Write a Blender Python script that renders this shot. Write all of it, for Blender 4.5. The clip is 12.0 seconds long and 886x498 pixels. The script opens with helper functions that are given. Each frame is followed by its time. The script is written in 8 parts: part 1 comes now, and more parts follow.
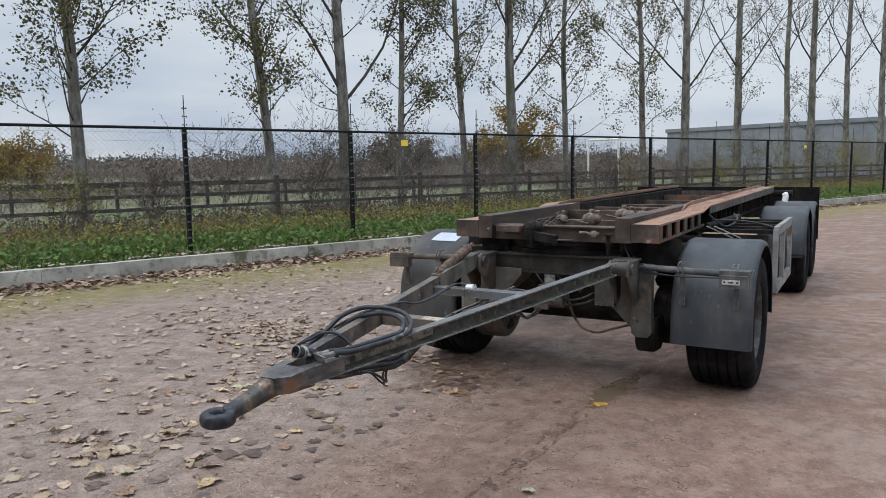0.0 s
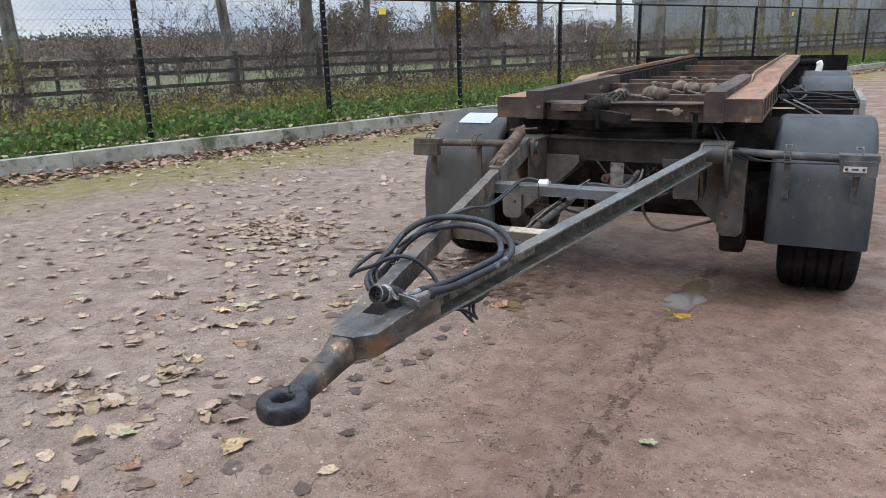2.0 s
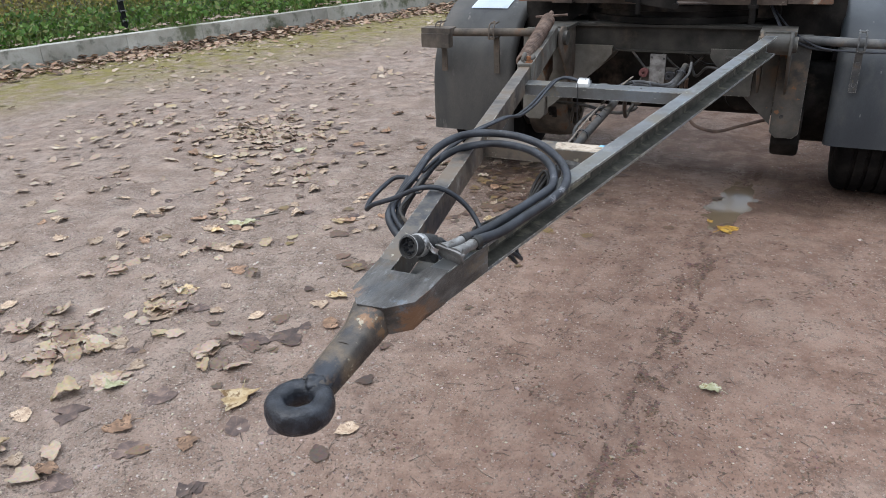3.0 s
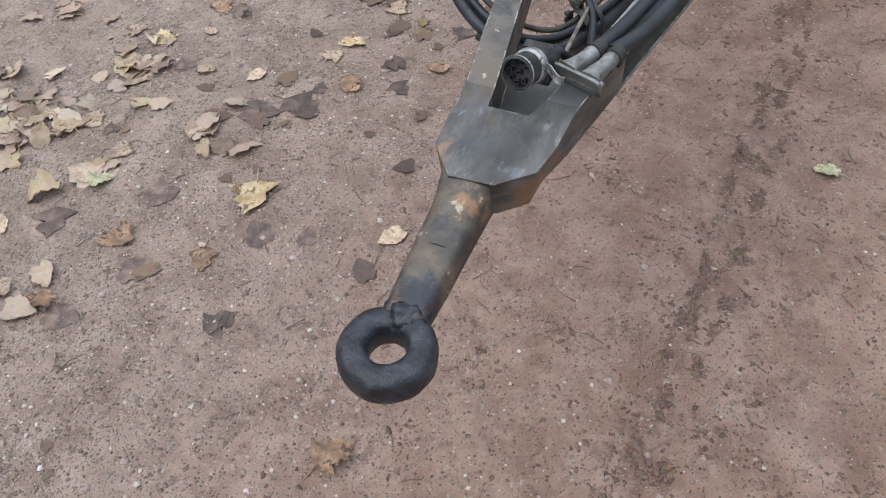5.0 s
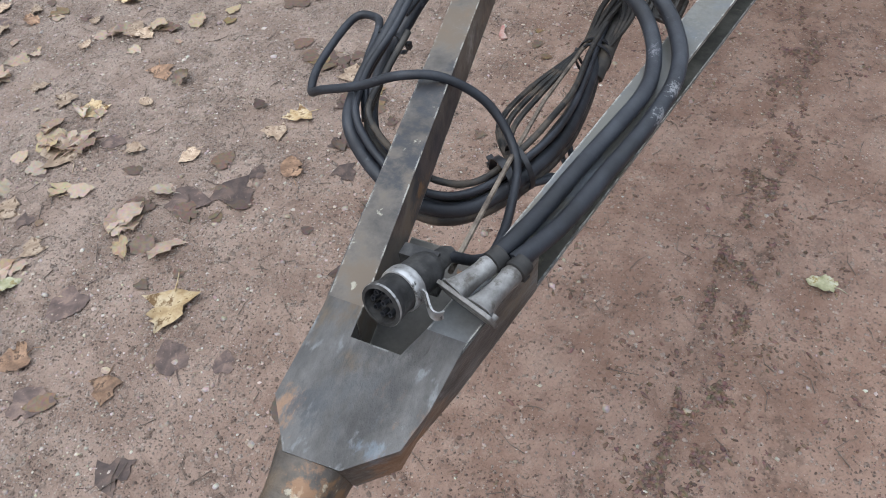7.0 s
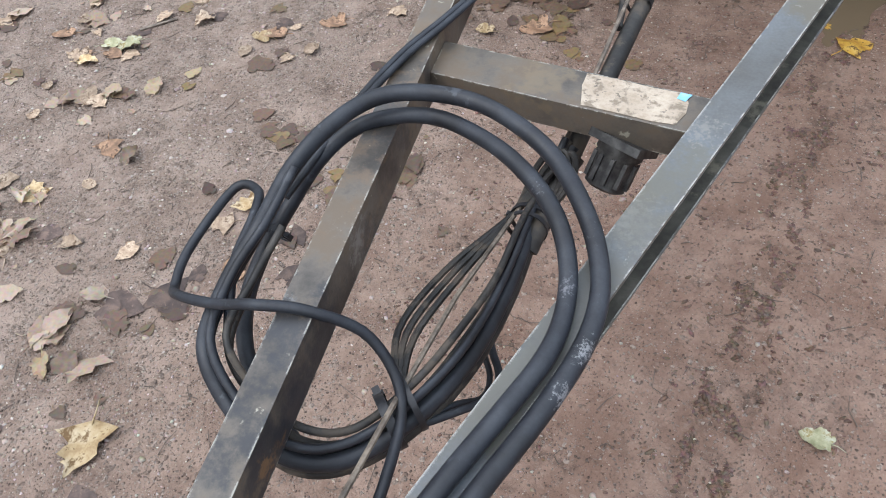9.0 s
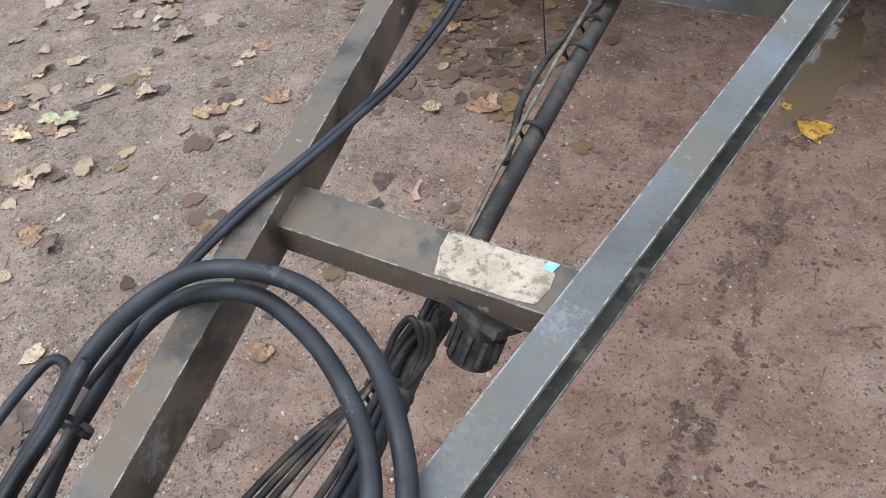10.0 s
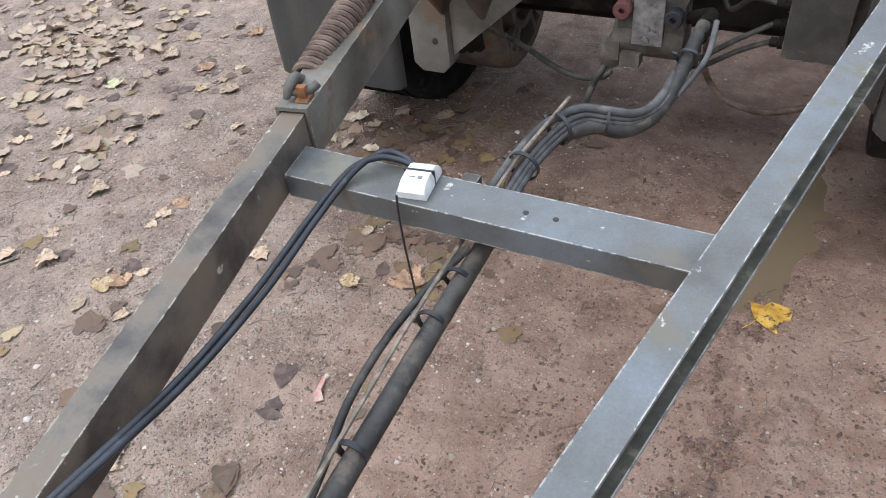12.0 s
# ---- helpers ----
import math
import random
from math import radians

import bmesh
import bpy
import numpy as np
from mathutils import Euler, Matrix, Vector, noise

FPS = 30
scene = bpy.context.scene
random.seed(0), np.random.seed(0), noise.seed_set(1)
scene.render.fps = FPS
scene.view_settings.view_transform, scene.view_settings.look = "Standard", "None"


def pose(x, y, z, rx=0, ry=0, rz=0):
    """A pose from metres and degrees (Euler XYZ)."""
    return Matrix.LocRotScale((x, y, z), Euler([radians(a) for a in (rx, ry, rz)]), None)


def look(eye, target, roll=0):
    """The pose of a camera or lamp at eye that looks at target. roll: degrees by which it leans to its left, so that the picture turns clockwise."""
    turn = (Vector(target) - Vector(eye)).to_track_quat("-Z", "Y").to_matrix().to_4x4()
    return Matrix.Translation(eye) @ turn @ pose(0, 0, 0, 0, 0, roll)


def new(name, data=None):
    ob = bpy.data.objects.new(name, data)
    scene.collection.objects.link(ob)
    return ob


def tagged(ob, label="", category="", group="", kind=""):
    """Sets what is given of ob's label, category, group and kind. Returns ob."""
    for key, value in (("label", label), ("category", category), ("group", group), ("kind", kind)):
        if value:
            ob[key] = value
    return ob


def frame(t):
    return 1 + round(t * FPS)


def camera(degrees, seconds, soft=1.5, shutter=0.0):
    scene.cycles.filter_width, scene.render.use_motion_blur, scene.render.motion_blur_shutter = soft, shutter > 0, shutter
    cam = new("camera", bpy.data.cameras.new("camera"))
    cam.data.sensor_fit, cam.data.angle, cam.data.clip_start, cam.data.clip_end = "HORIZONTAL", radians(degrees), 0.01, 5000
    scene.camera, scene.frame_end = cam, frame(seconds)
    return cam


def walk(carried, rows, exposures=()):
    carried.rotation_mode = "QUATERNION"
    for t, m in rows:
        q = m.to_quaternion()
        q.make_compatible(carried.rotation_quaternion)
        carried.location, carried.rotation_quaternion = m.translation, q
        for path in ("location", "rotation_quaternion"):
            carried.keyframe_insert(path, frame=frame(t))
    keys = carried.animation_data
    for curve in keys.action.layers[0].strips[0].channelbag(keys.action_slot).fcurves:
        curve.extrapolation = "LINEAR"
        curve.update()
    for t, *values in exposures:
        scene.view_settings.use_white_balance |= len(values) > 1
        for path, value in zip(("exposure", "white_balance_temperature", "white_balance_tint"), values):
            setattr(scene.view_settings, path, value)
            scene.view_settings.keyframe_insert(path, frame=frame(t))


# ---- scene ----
cam = camera(62.4, 12.0, 0.9)
METRES, EYE, TILT, LEAN, TURN = 3.78, 1.522, 0.0, 0.0, 30.2
ORIGIN_X, ORIGIN_Y = 1.95, -1.75
ROWS = [
    (0.0, 0.0, 0.0, 0.0, -0.1, -6.42, 0.88),
    (0.5, -0.0349, 0.0679, -0.0075, -1.42, -7.67, 1.19),
    (1.0, -0.0604, 0.1283, -0.0072, -2.75, -11.45, 1.58),
    (1.5, -0.0935, 0.1868, -0.0152, -3.29, -13.25, 1.56),
    (2.0, -0.1298, 0.2397, -0.015, -3.56, -15.88, 1.52),
    (2.5, -0.1442, 0.2958, -0.0188, -3.94, -23.59, 1.94),
    (3.0, -0.1538, 0.3615, -0.0191, -4.4, -24.68, 2.26),
    (3.5, -0.1632, 0.4062, -0.02, -4.88, -33.8, 2.75),
    (3.7, -0.1676, 0.4234, -0.0234, -5.0, -34.9, 2.88),
    (5.3, -0.1876, 0.5361, -0.0268, -6.2, -50.9, 2.85),
    (5.5, -0.1804, 0.55, -0.0258, -6.16, -50.86, 2.87),
    (6.0, -0.1567, 0.5787, -0.0261, -6.02, -50.81, 2.98),
    (6.5, -0.1459, 0.593, -0.0292, -5.68, -50.65, 3.36),
    (6.7, -0.1424, 0.598, -0.0287, -5.65, -49.1, 3.5),
    (8.3, -0.1091, 0.6787, -0.022, -4.69, -54.3, 4.39),
    (8.5, -0.1043, 0.6812, -0.0206, -4.5, -53.06, 4.4),
    (9.0, -0.0779, 0.705, -0.018, -3.84, -50.26, 5.0),
    (9.5, -0.0426, 0.742, -0.0153, -3.53, -48.47, 5.19),
    (10.0, -0.0187, 0.7614, -0.0156, -3.35, -47.98, 5.37),
    (10.5, 0.0028, 0.7863, -0.0188, -2.92, -42.56, 5.54),
    (11.0, 0.0288, 0.8315, -0.0164, -2.54, -42.31, 5.64),
    (11.5, 0.0384, 0.8564, -0.0114, -2.5, -42.37, 5.78),
    (12.0, 0.0545, 0.8621, -0.0093, -3.43, -41.91, 5.9),
]
walk(cam, [(t, pose(ORIGIN_X, ORIGIN_Y, EYE, TILT, LEAN, TURN) @ pose(METRES * x, METRES * y, METRES * z, 90 + pitch, roll, yaw)) for t, x, y, z, yaw, pitch, roll in ROWS],
     exposures=((0.0, -0.02), (1.0, 0.05), (2.5, 0.26), (4.0, 0.2), (6.0, 0.12), (7.0, 0.15), (8.5, 0.31), (9.5, 0.26), (10.5, 0.25), (12.0, 0.5)))

# ---- light ----
world = bpy.data.worlds.new("overcast")
scene.world = world
world.use_nodes = True
wn, wl = world.node_tree.nodes, world.node_tree.links
wn.clear()
sky = wn.new("ShaderNodeTexSky")
sky.sky_type = "NISHITA"
sky.sun_disc = False
sky.sun_elevation = radians(38)
sky.sun_rotation = radians(200)
sky.dust_density = 3.0
w_co = wn.new("ShaderNodeTexCoord")
w_map = wn.new("ShaderNodeMapping")
w_map.inputs["Scale"].default_value = (1.0, 1.0, 4.5)
w_noise = wn.new("ShaderNodeTexNoise")
w_noise.inputs["Scale"].default_value = 1.6
w_noise.inputs["Detail"].default_value = 6
w_ramp = wn.new("ShaderNodeValToRGB")
w_ramp.color_ramp.elements[0].position, w_ramp.color_ramp.elements[0].color = 0.4, (4.5, 5.4, 6.9, 1)
w_ramp.color_ramp.elements[1].position, w_ramp.color_ramp.elements[1].color = 0.6, (7.1, 7.7, 8.4, 1)
w_mix = wn.new("ShaderNodeMix")
w_mix.data_type = "RGBA"
w_mix.inputs["Factor"].default_value = 0.88
w_bg = wn.new("ShaderNodeBackground")
w_bg.inputs["Strength"].default_value = 0.1
w_out = wn.new("ShaderNodeOutputWorld")
wl.new(w_co.outputs["Generated"], w_map.inputs["Vector"])
wl.new(w_map.outputs[0], w_noise.inputs["Vector"])
wl.new(w_noise.outputs["Fac"], w_ramp.inputs["Fac"])
wl.new(sky.outputs[0], w_mix.inputs["A"])
wl.new(w_ramp.outputs["Color"], w_mix.inputs["B"])
w_sep = wn.new("ShaderNodeSeparateXYZ")
w_rise = wn.new("ShaderNodeMapRange")          # an overcast sky is brightest overhead
w_rise.interpolation_type = "SMOOTHSTEP"
for w_key, w_val in (("From Min", 0.2), ("From Max", 0.9), ("To Min", 1.0), ("To Max", 3.3)):
    w_rise.inputs[w_key].default_value = w_val
w_mul = wn.new("ShaderNodeVectorMath")
w_mul.operation = "SCALE"
wl.new(w_co.outputs["Generated"], w_sep.inputs[0])
wl.new(w_sep.outputs["Z"], w_rise.inputs["Value"])
wl.new(w_mix.outputs["Result"], w_mul.inputs[0])
wl.new(w_rise.outputs["Result"], w_mul.inputs["Scale"])
wl.new(w_mul.outputs[0], w_bg.inputs["Color"])
wl.new(w_bg.outputs[0], w_out.inputs["Surface"])

sun_data = bpy.data.lights.new("sun", "SUN")
sun_data.energy, sun_data.angle, sun_data.color = 1.3, radians(40), (1.0, 0.97, 0.93)
sun = new("sun", sun_data)
sun.matrix_world = look((0, 0, 30), (14, 10, 0))

# ---- materials ----


def shader(name, tones, scale=8.0, detail=9.0, rough=(0.6, 0.8), metal=0.0, bump=0.3, fine=120.0, place="Object", stretch=(1, 1, 1), spec=0.5,
           patch=None, patch_at=(0.55, 0.62), patch_scale=6.0, patch_rough=0.85, spots=None, spots_at=(0.66, 0.7), spots_scale=60.0, each=0.0, depth=0.004, worn=None, stains=(), wear=(0.47, 0.56)):
    """A surface of several tones mixed by noise, with grain, relief, and patches (rust, dirt) and spots of another colour."""
    m = bpy.data.materials.new(name)
    m.use_nodes = True
    n, k = m.node_tree.nodes, m.node_tree.links
    b = n["Principled BSDF"]
    b.inputs["Metallic"].default_value = metal
    b.inputs["Specular IOR Level"].default_value = spec
    if place == "Object":
        co = n.new("ShaderNodeTexCoord").outputs["Object"]
    else:
        co = n.new("ShaderNodeNewGeometry").outputs["Position"]
    mp = n.new("ShaderNodeMapping")
    mp.inputs["Scale"].default_value = stretch
    k.new(co, mp.inputs["Vector"])

    def noisy(s, d=4.0, rough_=0.6):
        t = n.new("ShaderNodeTexNoise")
        t.inputs["Scale"].default_value, t.inputs["Detail"].default_value, t.inputs["Roughness"].default_value = s, d, rough_
        k.new(mp.outputs[0], t.inputs["Vector"])
        return t.outputs["Fac"]

    def blend(f, a, c, kind="MIX"):
        x = n.new("ShaderNodeMix")
        x.data_type, x.blend_type = "RGBA", kind
        if isinstance(f, float):
            x.inputs["Factor"].default_value = f
        else:
            k.new(f, x.inputs["Factor"])
        for s, v in (("A", a), ("B", c)):
            if isinstance(v, tuple):
                x.inputs[s].default_value = (*v, 1)
            else:
                k.new(v, x.inputs[s])
        return x.outputs["Result"]

    def step(f, lo, hi, a=0.0, c=1.0):
        x = n.new("ShaderNodeMapRange")
        x.interpolation_type = "SMOOTHSTEP"
        for s, v in zip(("From Min", "From Max", "To Min", "To Max"), (lo, hi, a, c)):
            x.inputs[s].default_value = v
        k.new(f, x.inputs["Value"])
        return x.outputs["Result"]

    ramp = n.new("ShaderNodeValToRGB")
    while len(ramp.color_ramp.elements) < len(tones):
        ramp.color_ramp.elements.new(0.5)
    for i, tone in enumerate(tones):
        ramp.color_ramp.elements[i].position = 0.37 + 0.26 * i / max(1, len(tones) - 1)
        ramp.color_ramp.elements[i].color = (*tone, 1)
    big = noisy(scale, detail)
    k.new(big, ramp.inputs["Fac"])
    colour = ramp.outputs["Color"]
    grain = noisy(fine, 3.0)
    colour = blend(0.5, colour, blend(grain, (0.2, 0.2, 0.2), (0.85, 0.85, 0.85)), "SOFT_LIGHT")
    gloss = step(noisy(scale * 2.3, 5.0), 0.3, 0.7, rough[0], rough[1])
    if patch:
        f = step(noisy(patch_scale, 8.0, 0.65), *patch_at)
        colour = blend(f, colour, patch)
        x = n.new("ShaderNodeMix")
        k.new(f, x.inputs["Factor"])
        k.new(gloss, x.inputs["A"])
        x.inputs["B"].default_value = patch_rough
        gloss = x.outputs["Result"]
    if spots:
        colour = blend(step(noisy(spots_scale, 6.0, 0.6), *spots_at), colour, spots)
    for place_, radius, tone, grain_, much in stains:      # stains and scuffs with a place of their own
        far = n.new("ShaderNodeVectorMath")
        far.operation = "DISTANCE"
        k.new(co, far.inputs[0])
        far.inputs[1].default_value = place_
        ragged_ = n.new("ShaderNodeMath")
        ragged_.operation = "MULTIPLY_ADD"
        k.new(noisy(grain_, 6.0, 0.7), ragged_.inputs[0])
        ragged_.inputs[1].default_value = 5.0 * radius
        k.new(far.outputs["Value"], ragged_.inputs[2])
        colour = blend(step(ragged_.outputs[0], 3.55 * radius, 2.7 * radius, 0.0, much), colour, tone)
    if worn:
        bev = n.new("ShaderNodeBevel")
        bev.samples, bev.inputs["Radius"].default_value = 4, 0.0045
        dot = n.new("ShaderNodeVectorMath")
        dot.operation = "DOT_PRODUCT"
        k.new(bev.outputs[0], dot.inputs[0])
        k.new(n.new("ShaderNodeNewGeometry").outputs["Normal"], dot.inputs[1])
        rim_ = n.new("ShaderNodeMath")
        rim_.operation = "MULTIPLY"
        k.new(step(dot.outputs["Value"], 0.985, 0.9), rim_.inputs[0])
        k.new(step(noisy(45, 5.0, 0.7), *wear), rim_.inputs[1])
        colour = blend(rim_.outputs[0], colour, worn)
    if each:
        info = n.new("ShaderNodeObjectInfo").outputs["Random"]
        hsv = n.new("ShaderNodeHueSaturation")
        k.new(step(info, 0.0, 1.0, 1.0 - each, 1.0 + each), hsv.inputs["Value"])
        k.new(colour, hsv.inputs["Color"])
        colour = hsv.outputs["Color"]
    k.new(colour, b.inputs["Base Color"])
    k.new(gloss, b.inputs["Roughness"])
    if bump:
        add = n.new("ShaderNodeMath")
        add.operation = "MULTIPLY_ADD"
        add.inputs[1].default_value = 0.4
        k.new(grain, add.inputs[0])
        k.new(big, add.inputs[2])
        bp = n.new("ShaderNodeBump")
        bp.inputs["Strength"].default_value, bp.inputs["Distance"].default_value = bump, depth
        k.new(add.outputs[0], bp.inputs["Height"])
        k.new(bp.outputs[0], b.inputs["Normal"])
    return m


def leafy(name, tones, rough=0.6, thin=0.25):
    """Leaves or blades: a colour picked for each island, a little light let through."""
    m = bpy.data.materials.new(name)
    m.use_nodes = True
    n, k = m.node_tree.nodes, m.node_tree.links
    b = n["Principled BSDF"]
    g = n.new("ShaderNodeNewGeometry")
    r = n.new("ShaderNodeValToRGB")
    r.color_ramp.interpolation = "LINEAR"
    while len(r.color_ramp.elements) < len(tones):
        r.color_ramp.elements.new(0.5)
    for i, t in enumerate(tones):
        r.color_ramp.elements[i].position = i / max(1, len(tones) - 1)
        r.color_ramp.elements[i].color = (*t, 1)
    k.new(g.outputs["Random Per Island"], r.inputs["Fac"])
    t = n.new("ShaderNodeTexNoise")
    t.inputs["Scale"].default_value = 90
    k.new(g.outputs["Position"], t.inputs["Vector"])
    x = n.new("ShaderNodeMix")
    x.data_type, x.blend_type = "RGBA", "SOFT_LIGHT"
    x.inputs["Factor"].default_value = 0.5
    k.new(r.outputs["Color"], x.inputs["A"])
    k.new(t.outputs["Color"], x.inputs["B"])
    k.new(x.outputs["Result"], b.inputs["Base Color"])
    b.inputs["Roughness"].default_value = rough
    b.inputs["Specular IOR Level"].default_value = 0.2
    if thin:
        tr = n.new("ShaderNodeBsdfTranslucent")
        k.new(x.outputs["Result"], tr.inputs["Color"])
        mix = n.new("ShaderNodeMixShader")
        mix.inputs["Fac"].default_value = thin
        k.new(b.outputs[0], mix.inputs[1])
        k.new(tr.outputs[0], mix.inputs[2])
        k.new(mix.outputs[0], n["Material Output"].inputs["Surface"])
    return m


PALE, ORANGE, BLUE_BLACK = (0.4, 0.4, 0.37), (0.3, 0.13, 0.045), (0.016, 0.019, 0.026)
# blue-black patches darken the left leg, most of them on its inner side
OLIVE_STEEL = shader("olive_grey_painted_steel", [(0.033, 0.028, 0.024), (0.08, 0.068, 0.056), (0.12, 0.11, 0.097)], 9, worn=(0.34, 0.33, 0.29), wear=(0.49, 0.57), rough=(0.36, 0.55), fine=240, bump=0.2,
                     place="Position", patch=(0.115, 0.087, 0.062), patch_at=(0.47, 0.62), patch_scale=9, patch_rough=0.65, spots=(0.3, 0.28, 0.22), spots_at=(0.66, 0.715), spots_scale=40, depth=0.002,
                     stains=[((0.0, 0.58, 0.73), 0.1, BLUE_BLACK, 18, 0.8), ((-0.03, 0.72, 0.745), 0.075, BLUE_BLACK, 22, 0.75), ((-0.008, 0.585, 0.735), 0.022, (0.17, 0.095, 0.045), 40, 0.9), ((-0.06, 0.86, 0.77), 0.03, (0.24, 0.23, 0.21), 90, 0.55), ((-0.12, 1.05, 0.79), 0.06, BLUE_BLACK, 30, 0.5), ((-0.13, 0.92, 0.775), 0.08, (0.13, 0.088, 0.056), 26, 0.7), ((-0.09, 0.88, 0.74), 0.05, BLUE_BLACK, 30, 0.55), ((-0.17, 1.22, 0.8), 0.07, (0.14, 0.1, 0.066), 30, 0.65), ((-0.063, 0.62, 0.745), 0.02, (0.2, 0.14, 0.07), 30, 0.8), ((-0.1, 0.74, 0.77), 0.035, (0.2, 0.21, 0.22), 60, 0.6), ((-0.055, 0.62, 0.72), 0.022, (0.15, 0.085, 0.035), 25, 0.9), ((-0.02, 0.66, 0.72), 0.05, BLUE_BLACK, 30, 0.7), ((-0.1, 1.1, 0.8), 0.05, (0.13, 0.09, 0.058), 45, 0.6), ((-0.19, 1.33, 0.805), 0.022, (0.42, 0.36, 0.2), 40, 0.9),
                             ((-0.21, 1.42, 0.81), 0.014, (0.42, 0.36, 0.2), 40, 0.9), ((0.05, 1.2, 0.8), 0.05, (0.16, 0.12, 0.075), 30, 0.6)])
STEEL = shader("blue_grey_painted_steel", [(0.056, 0.054, 0.05), (0.085, 0.089, 0.091), (0.106, 0.118, 0.131)], 4.5, worn=(0.4, 0.39, 0.36), wear=(0.44, 0.52), rough=(0.28, 0.48), fine=260, bump=0.16,
               place="Position", patch=(0.105, 0.095, 0.075), patch_at=(0.53, 0.64), patch_scale=6.0, patch_rough=0.6, spots=(0.34, 0.34, 0.31), spots_at=(0.66, 0.7), spots_scale=32, depth=0.002,
               stains=[((right_x, along_y, 0.735 + 0.02 * (along_y - 0.5)), 0.05, (0.135, 0.116, 0.09), 22, 0.7) for right_x, along_y in ((0.19, 0.6), (0.215, 0.72), (0.24, 0.84), (0.265, 0.97), (0.295, 1.12), (0.33, 1.3))] + [((0.26, 1.05, 0.8), 0.11, (0.1, 0.095, 0.076), 16, 0.75), ((0.2, 0.75, 0.78), 0.09, (0.095, 0.09, 0.072), 16, 0.7), ((0.25, 0.98, 0.795), 0.045, (0.16, 0.155, 0.135), 140, 0.55), ((0.285, 1.15, 0.8), 0.035, (0.2, 0.192, 0.17), 150, 0.55), ((0.23, 0.88, 0.79), 0.12, (0.088, 0.085, 0.074), 14, 0.7), ((0.36, 1.42, 0.81), 0.025, (0.3, 0.3, 0.28), 110, 0.5), ((0.16, 0.48, 0.75), 0.05, (0.26, 0.24, 0.16), 40, 0.6), ((0.12, 1.9, 0.828), 0.03, (0.08, 0.08, 0.075), 20, 0.8), ((-0.13, 1.92, 0.83), 0.08, (0.13, 0.115, 0.085), 14, 0.8)])
HEAD_STEEL = shader("rubbed_grey_steel", [(0.026, 0.0235, 0.0215), (0.053, 0.049, 0.045), (0.083, 0.078, 0.073)], 26, worn=(0.2, 0.2, 0.19), wear=(0.56, 0.68), rough=(0.36, 0.58), fine=170, bump=0.85,
                    place="Position", patch=(0.1, 0.076, 0.053), patch_at=(0.56, 0.68), patch_scale=17, spots=(0.13, 0.133, 0.134), spots_at=(0.59, 0.69), spots_scale=40, stretch=(1.0, 0.45, 1.0), depth=0.004,
                    stains=[((0.138, 0.24, 0.715), 0.055, (0.17, 0.088, 0.044), 35, 0.85), ((0.149, 0.3, 0.72), 0.03, (0.12, 0.07, 0.042), 40, 0.7), ((0.08, 0.3, 0.764), 0.04, (0.03, 0.03, 0.03), 70, 0.6), ((0.004, 0.228, 0.752), 0.026, (0.22, 0.118, 0.06), 50, 0.8), ((0.115, 0.225, 0.758), 0.02, (0.13, 0.165, 0.2), 60, 0.45), ((0.05, 0.25, 0.76), 0.04, (0.04, 0.041, 0.042), 60, 0.7), ((0.03, 0.24, 0.76), 0.02, (0.03, 0.032, 0.036), 60, 0.7), ((0.1, 0.19, 0.7), 0.016, (0.13, 0.075, 0.04), 50, 0.6)])
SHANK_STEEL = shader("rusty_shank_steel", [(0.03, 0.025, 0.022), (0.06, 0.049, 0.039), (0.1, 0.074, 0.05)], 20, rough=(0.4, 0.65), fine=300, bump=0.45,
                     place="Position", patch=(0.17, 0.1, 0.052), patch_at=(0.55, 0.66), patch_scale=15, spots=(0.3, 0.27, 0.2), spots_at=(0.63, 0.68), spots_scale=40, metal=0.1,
                     stains=[((0.07, 0.165, 0.745), 0.02, (0.23, 0.115, 0.05), 70, 0.7), ((0.06, 0.2, 0.75), 0.018, (0.19, 0.105, 0.055), 60, 0.6), ((0.052, 0.0, 0.7), 0.055, BLUE_BLACK, 22, 0.95), ((0.052, 0.03, 0.7), 0.032, BLUE_BLACK, 30, 0.9), ((0.05, 0.13, 0.735), 0.016, (0.025, 0.025, 0.028), 50, 0.8)])
GREASE = shader("greased_black_iron", [(0.006, 0.0065, 0.009), (0.012, 0.0135, 0.018), (0.028, 0.031, 0.038)], 40, rough=(0.28, 0.55), fine=180, bump=0.9, place="Position", depth=0.004, spec=0.4)
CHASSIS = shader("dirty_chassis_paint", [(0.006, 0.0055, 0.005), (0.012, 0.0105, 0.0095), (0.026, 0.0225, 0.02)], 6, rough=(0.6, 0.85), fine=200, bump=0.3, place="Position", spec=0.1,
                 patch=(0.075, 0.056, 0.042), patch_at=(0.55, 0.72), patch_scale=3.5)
BEAM = shader("dusty_beam_paint", [(0.022, 0.0205, 0.018), (0.034, 0.0315, 0.0275), (0.052, 0.047, 0.04)], 6, rough=(0.6, 0.85), fine=200, bump=0.3, place="Position", spec=0.15,
              patch=(0.075, 0.058, 0.044), patch_at=(0.54, 0.7), patch_scale=5)
BRACKET = shader("grey_bracket_paint", [(0.034, 0.0325, 0.0295), (0.057, 0.0535, 0.047), (0.088, 0.08, 0.069)], 6, worn=(0.2, 0.19, 0.165), rough=(0.5, 0.72), fine=200, bump=0.25, place="Position", spec=0.3,
                 patch=(0.115, 0.085, 0.06), patch_at=(0.55, 0.68), patch_scale=5, spots=(0.17, 0.09, 0.045), spots_at=(0.63, 0.68), spots_scale=16)
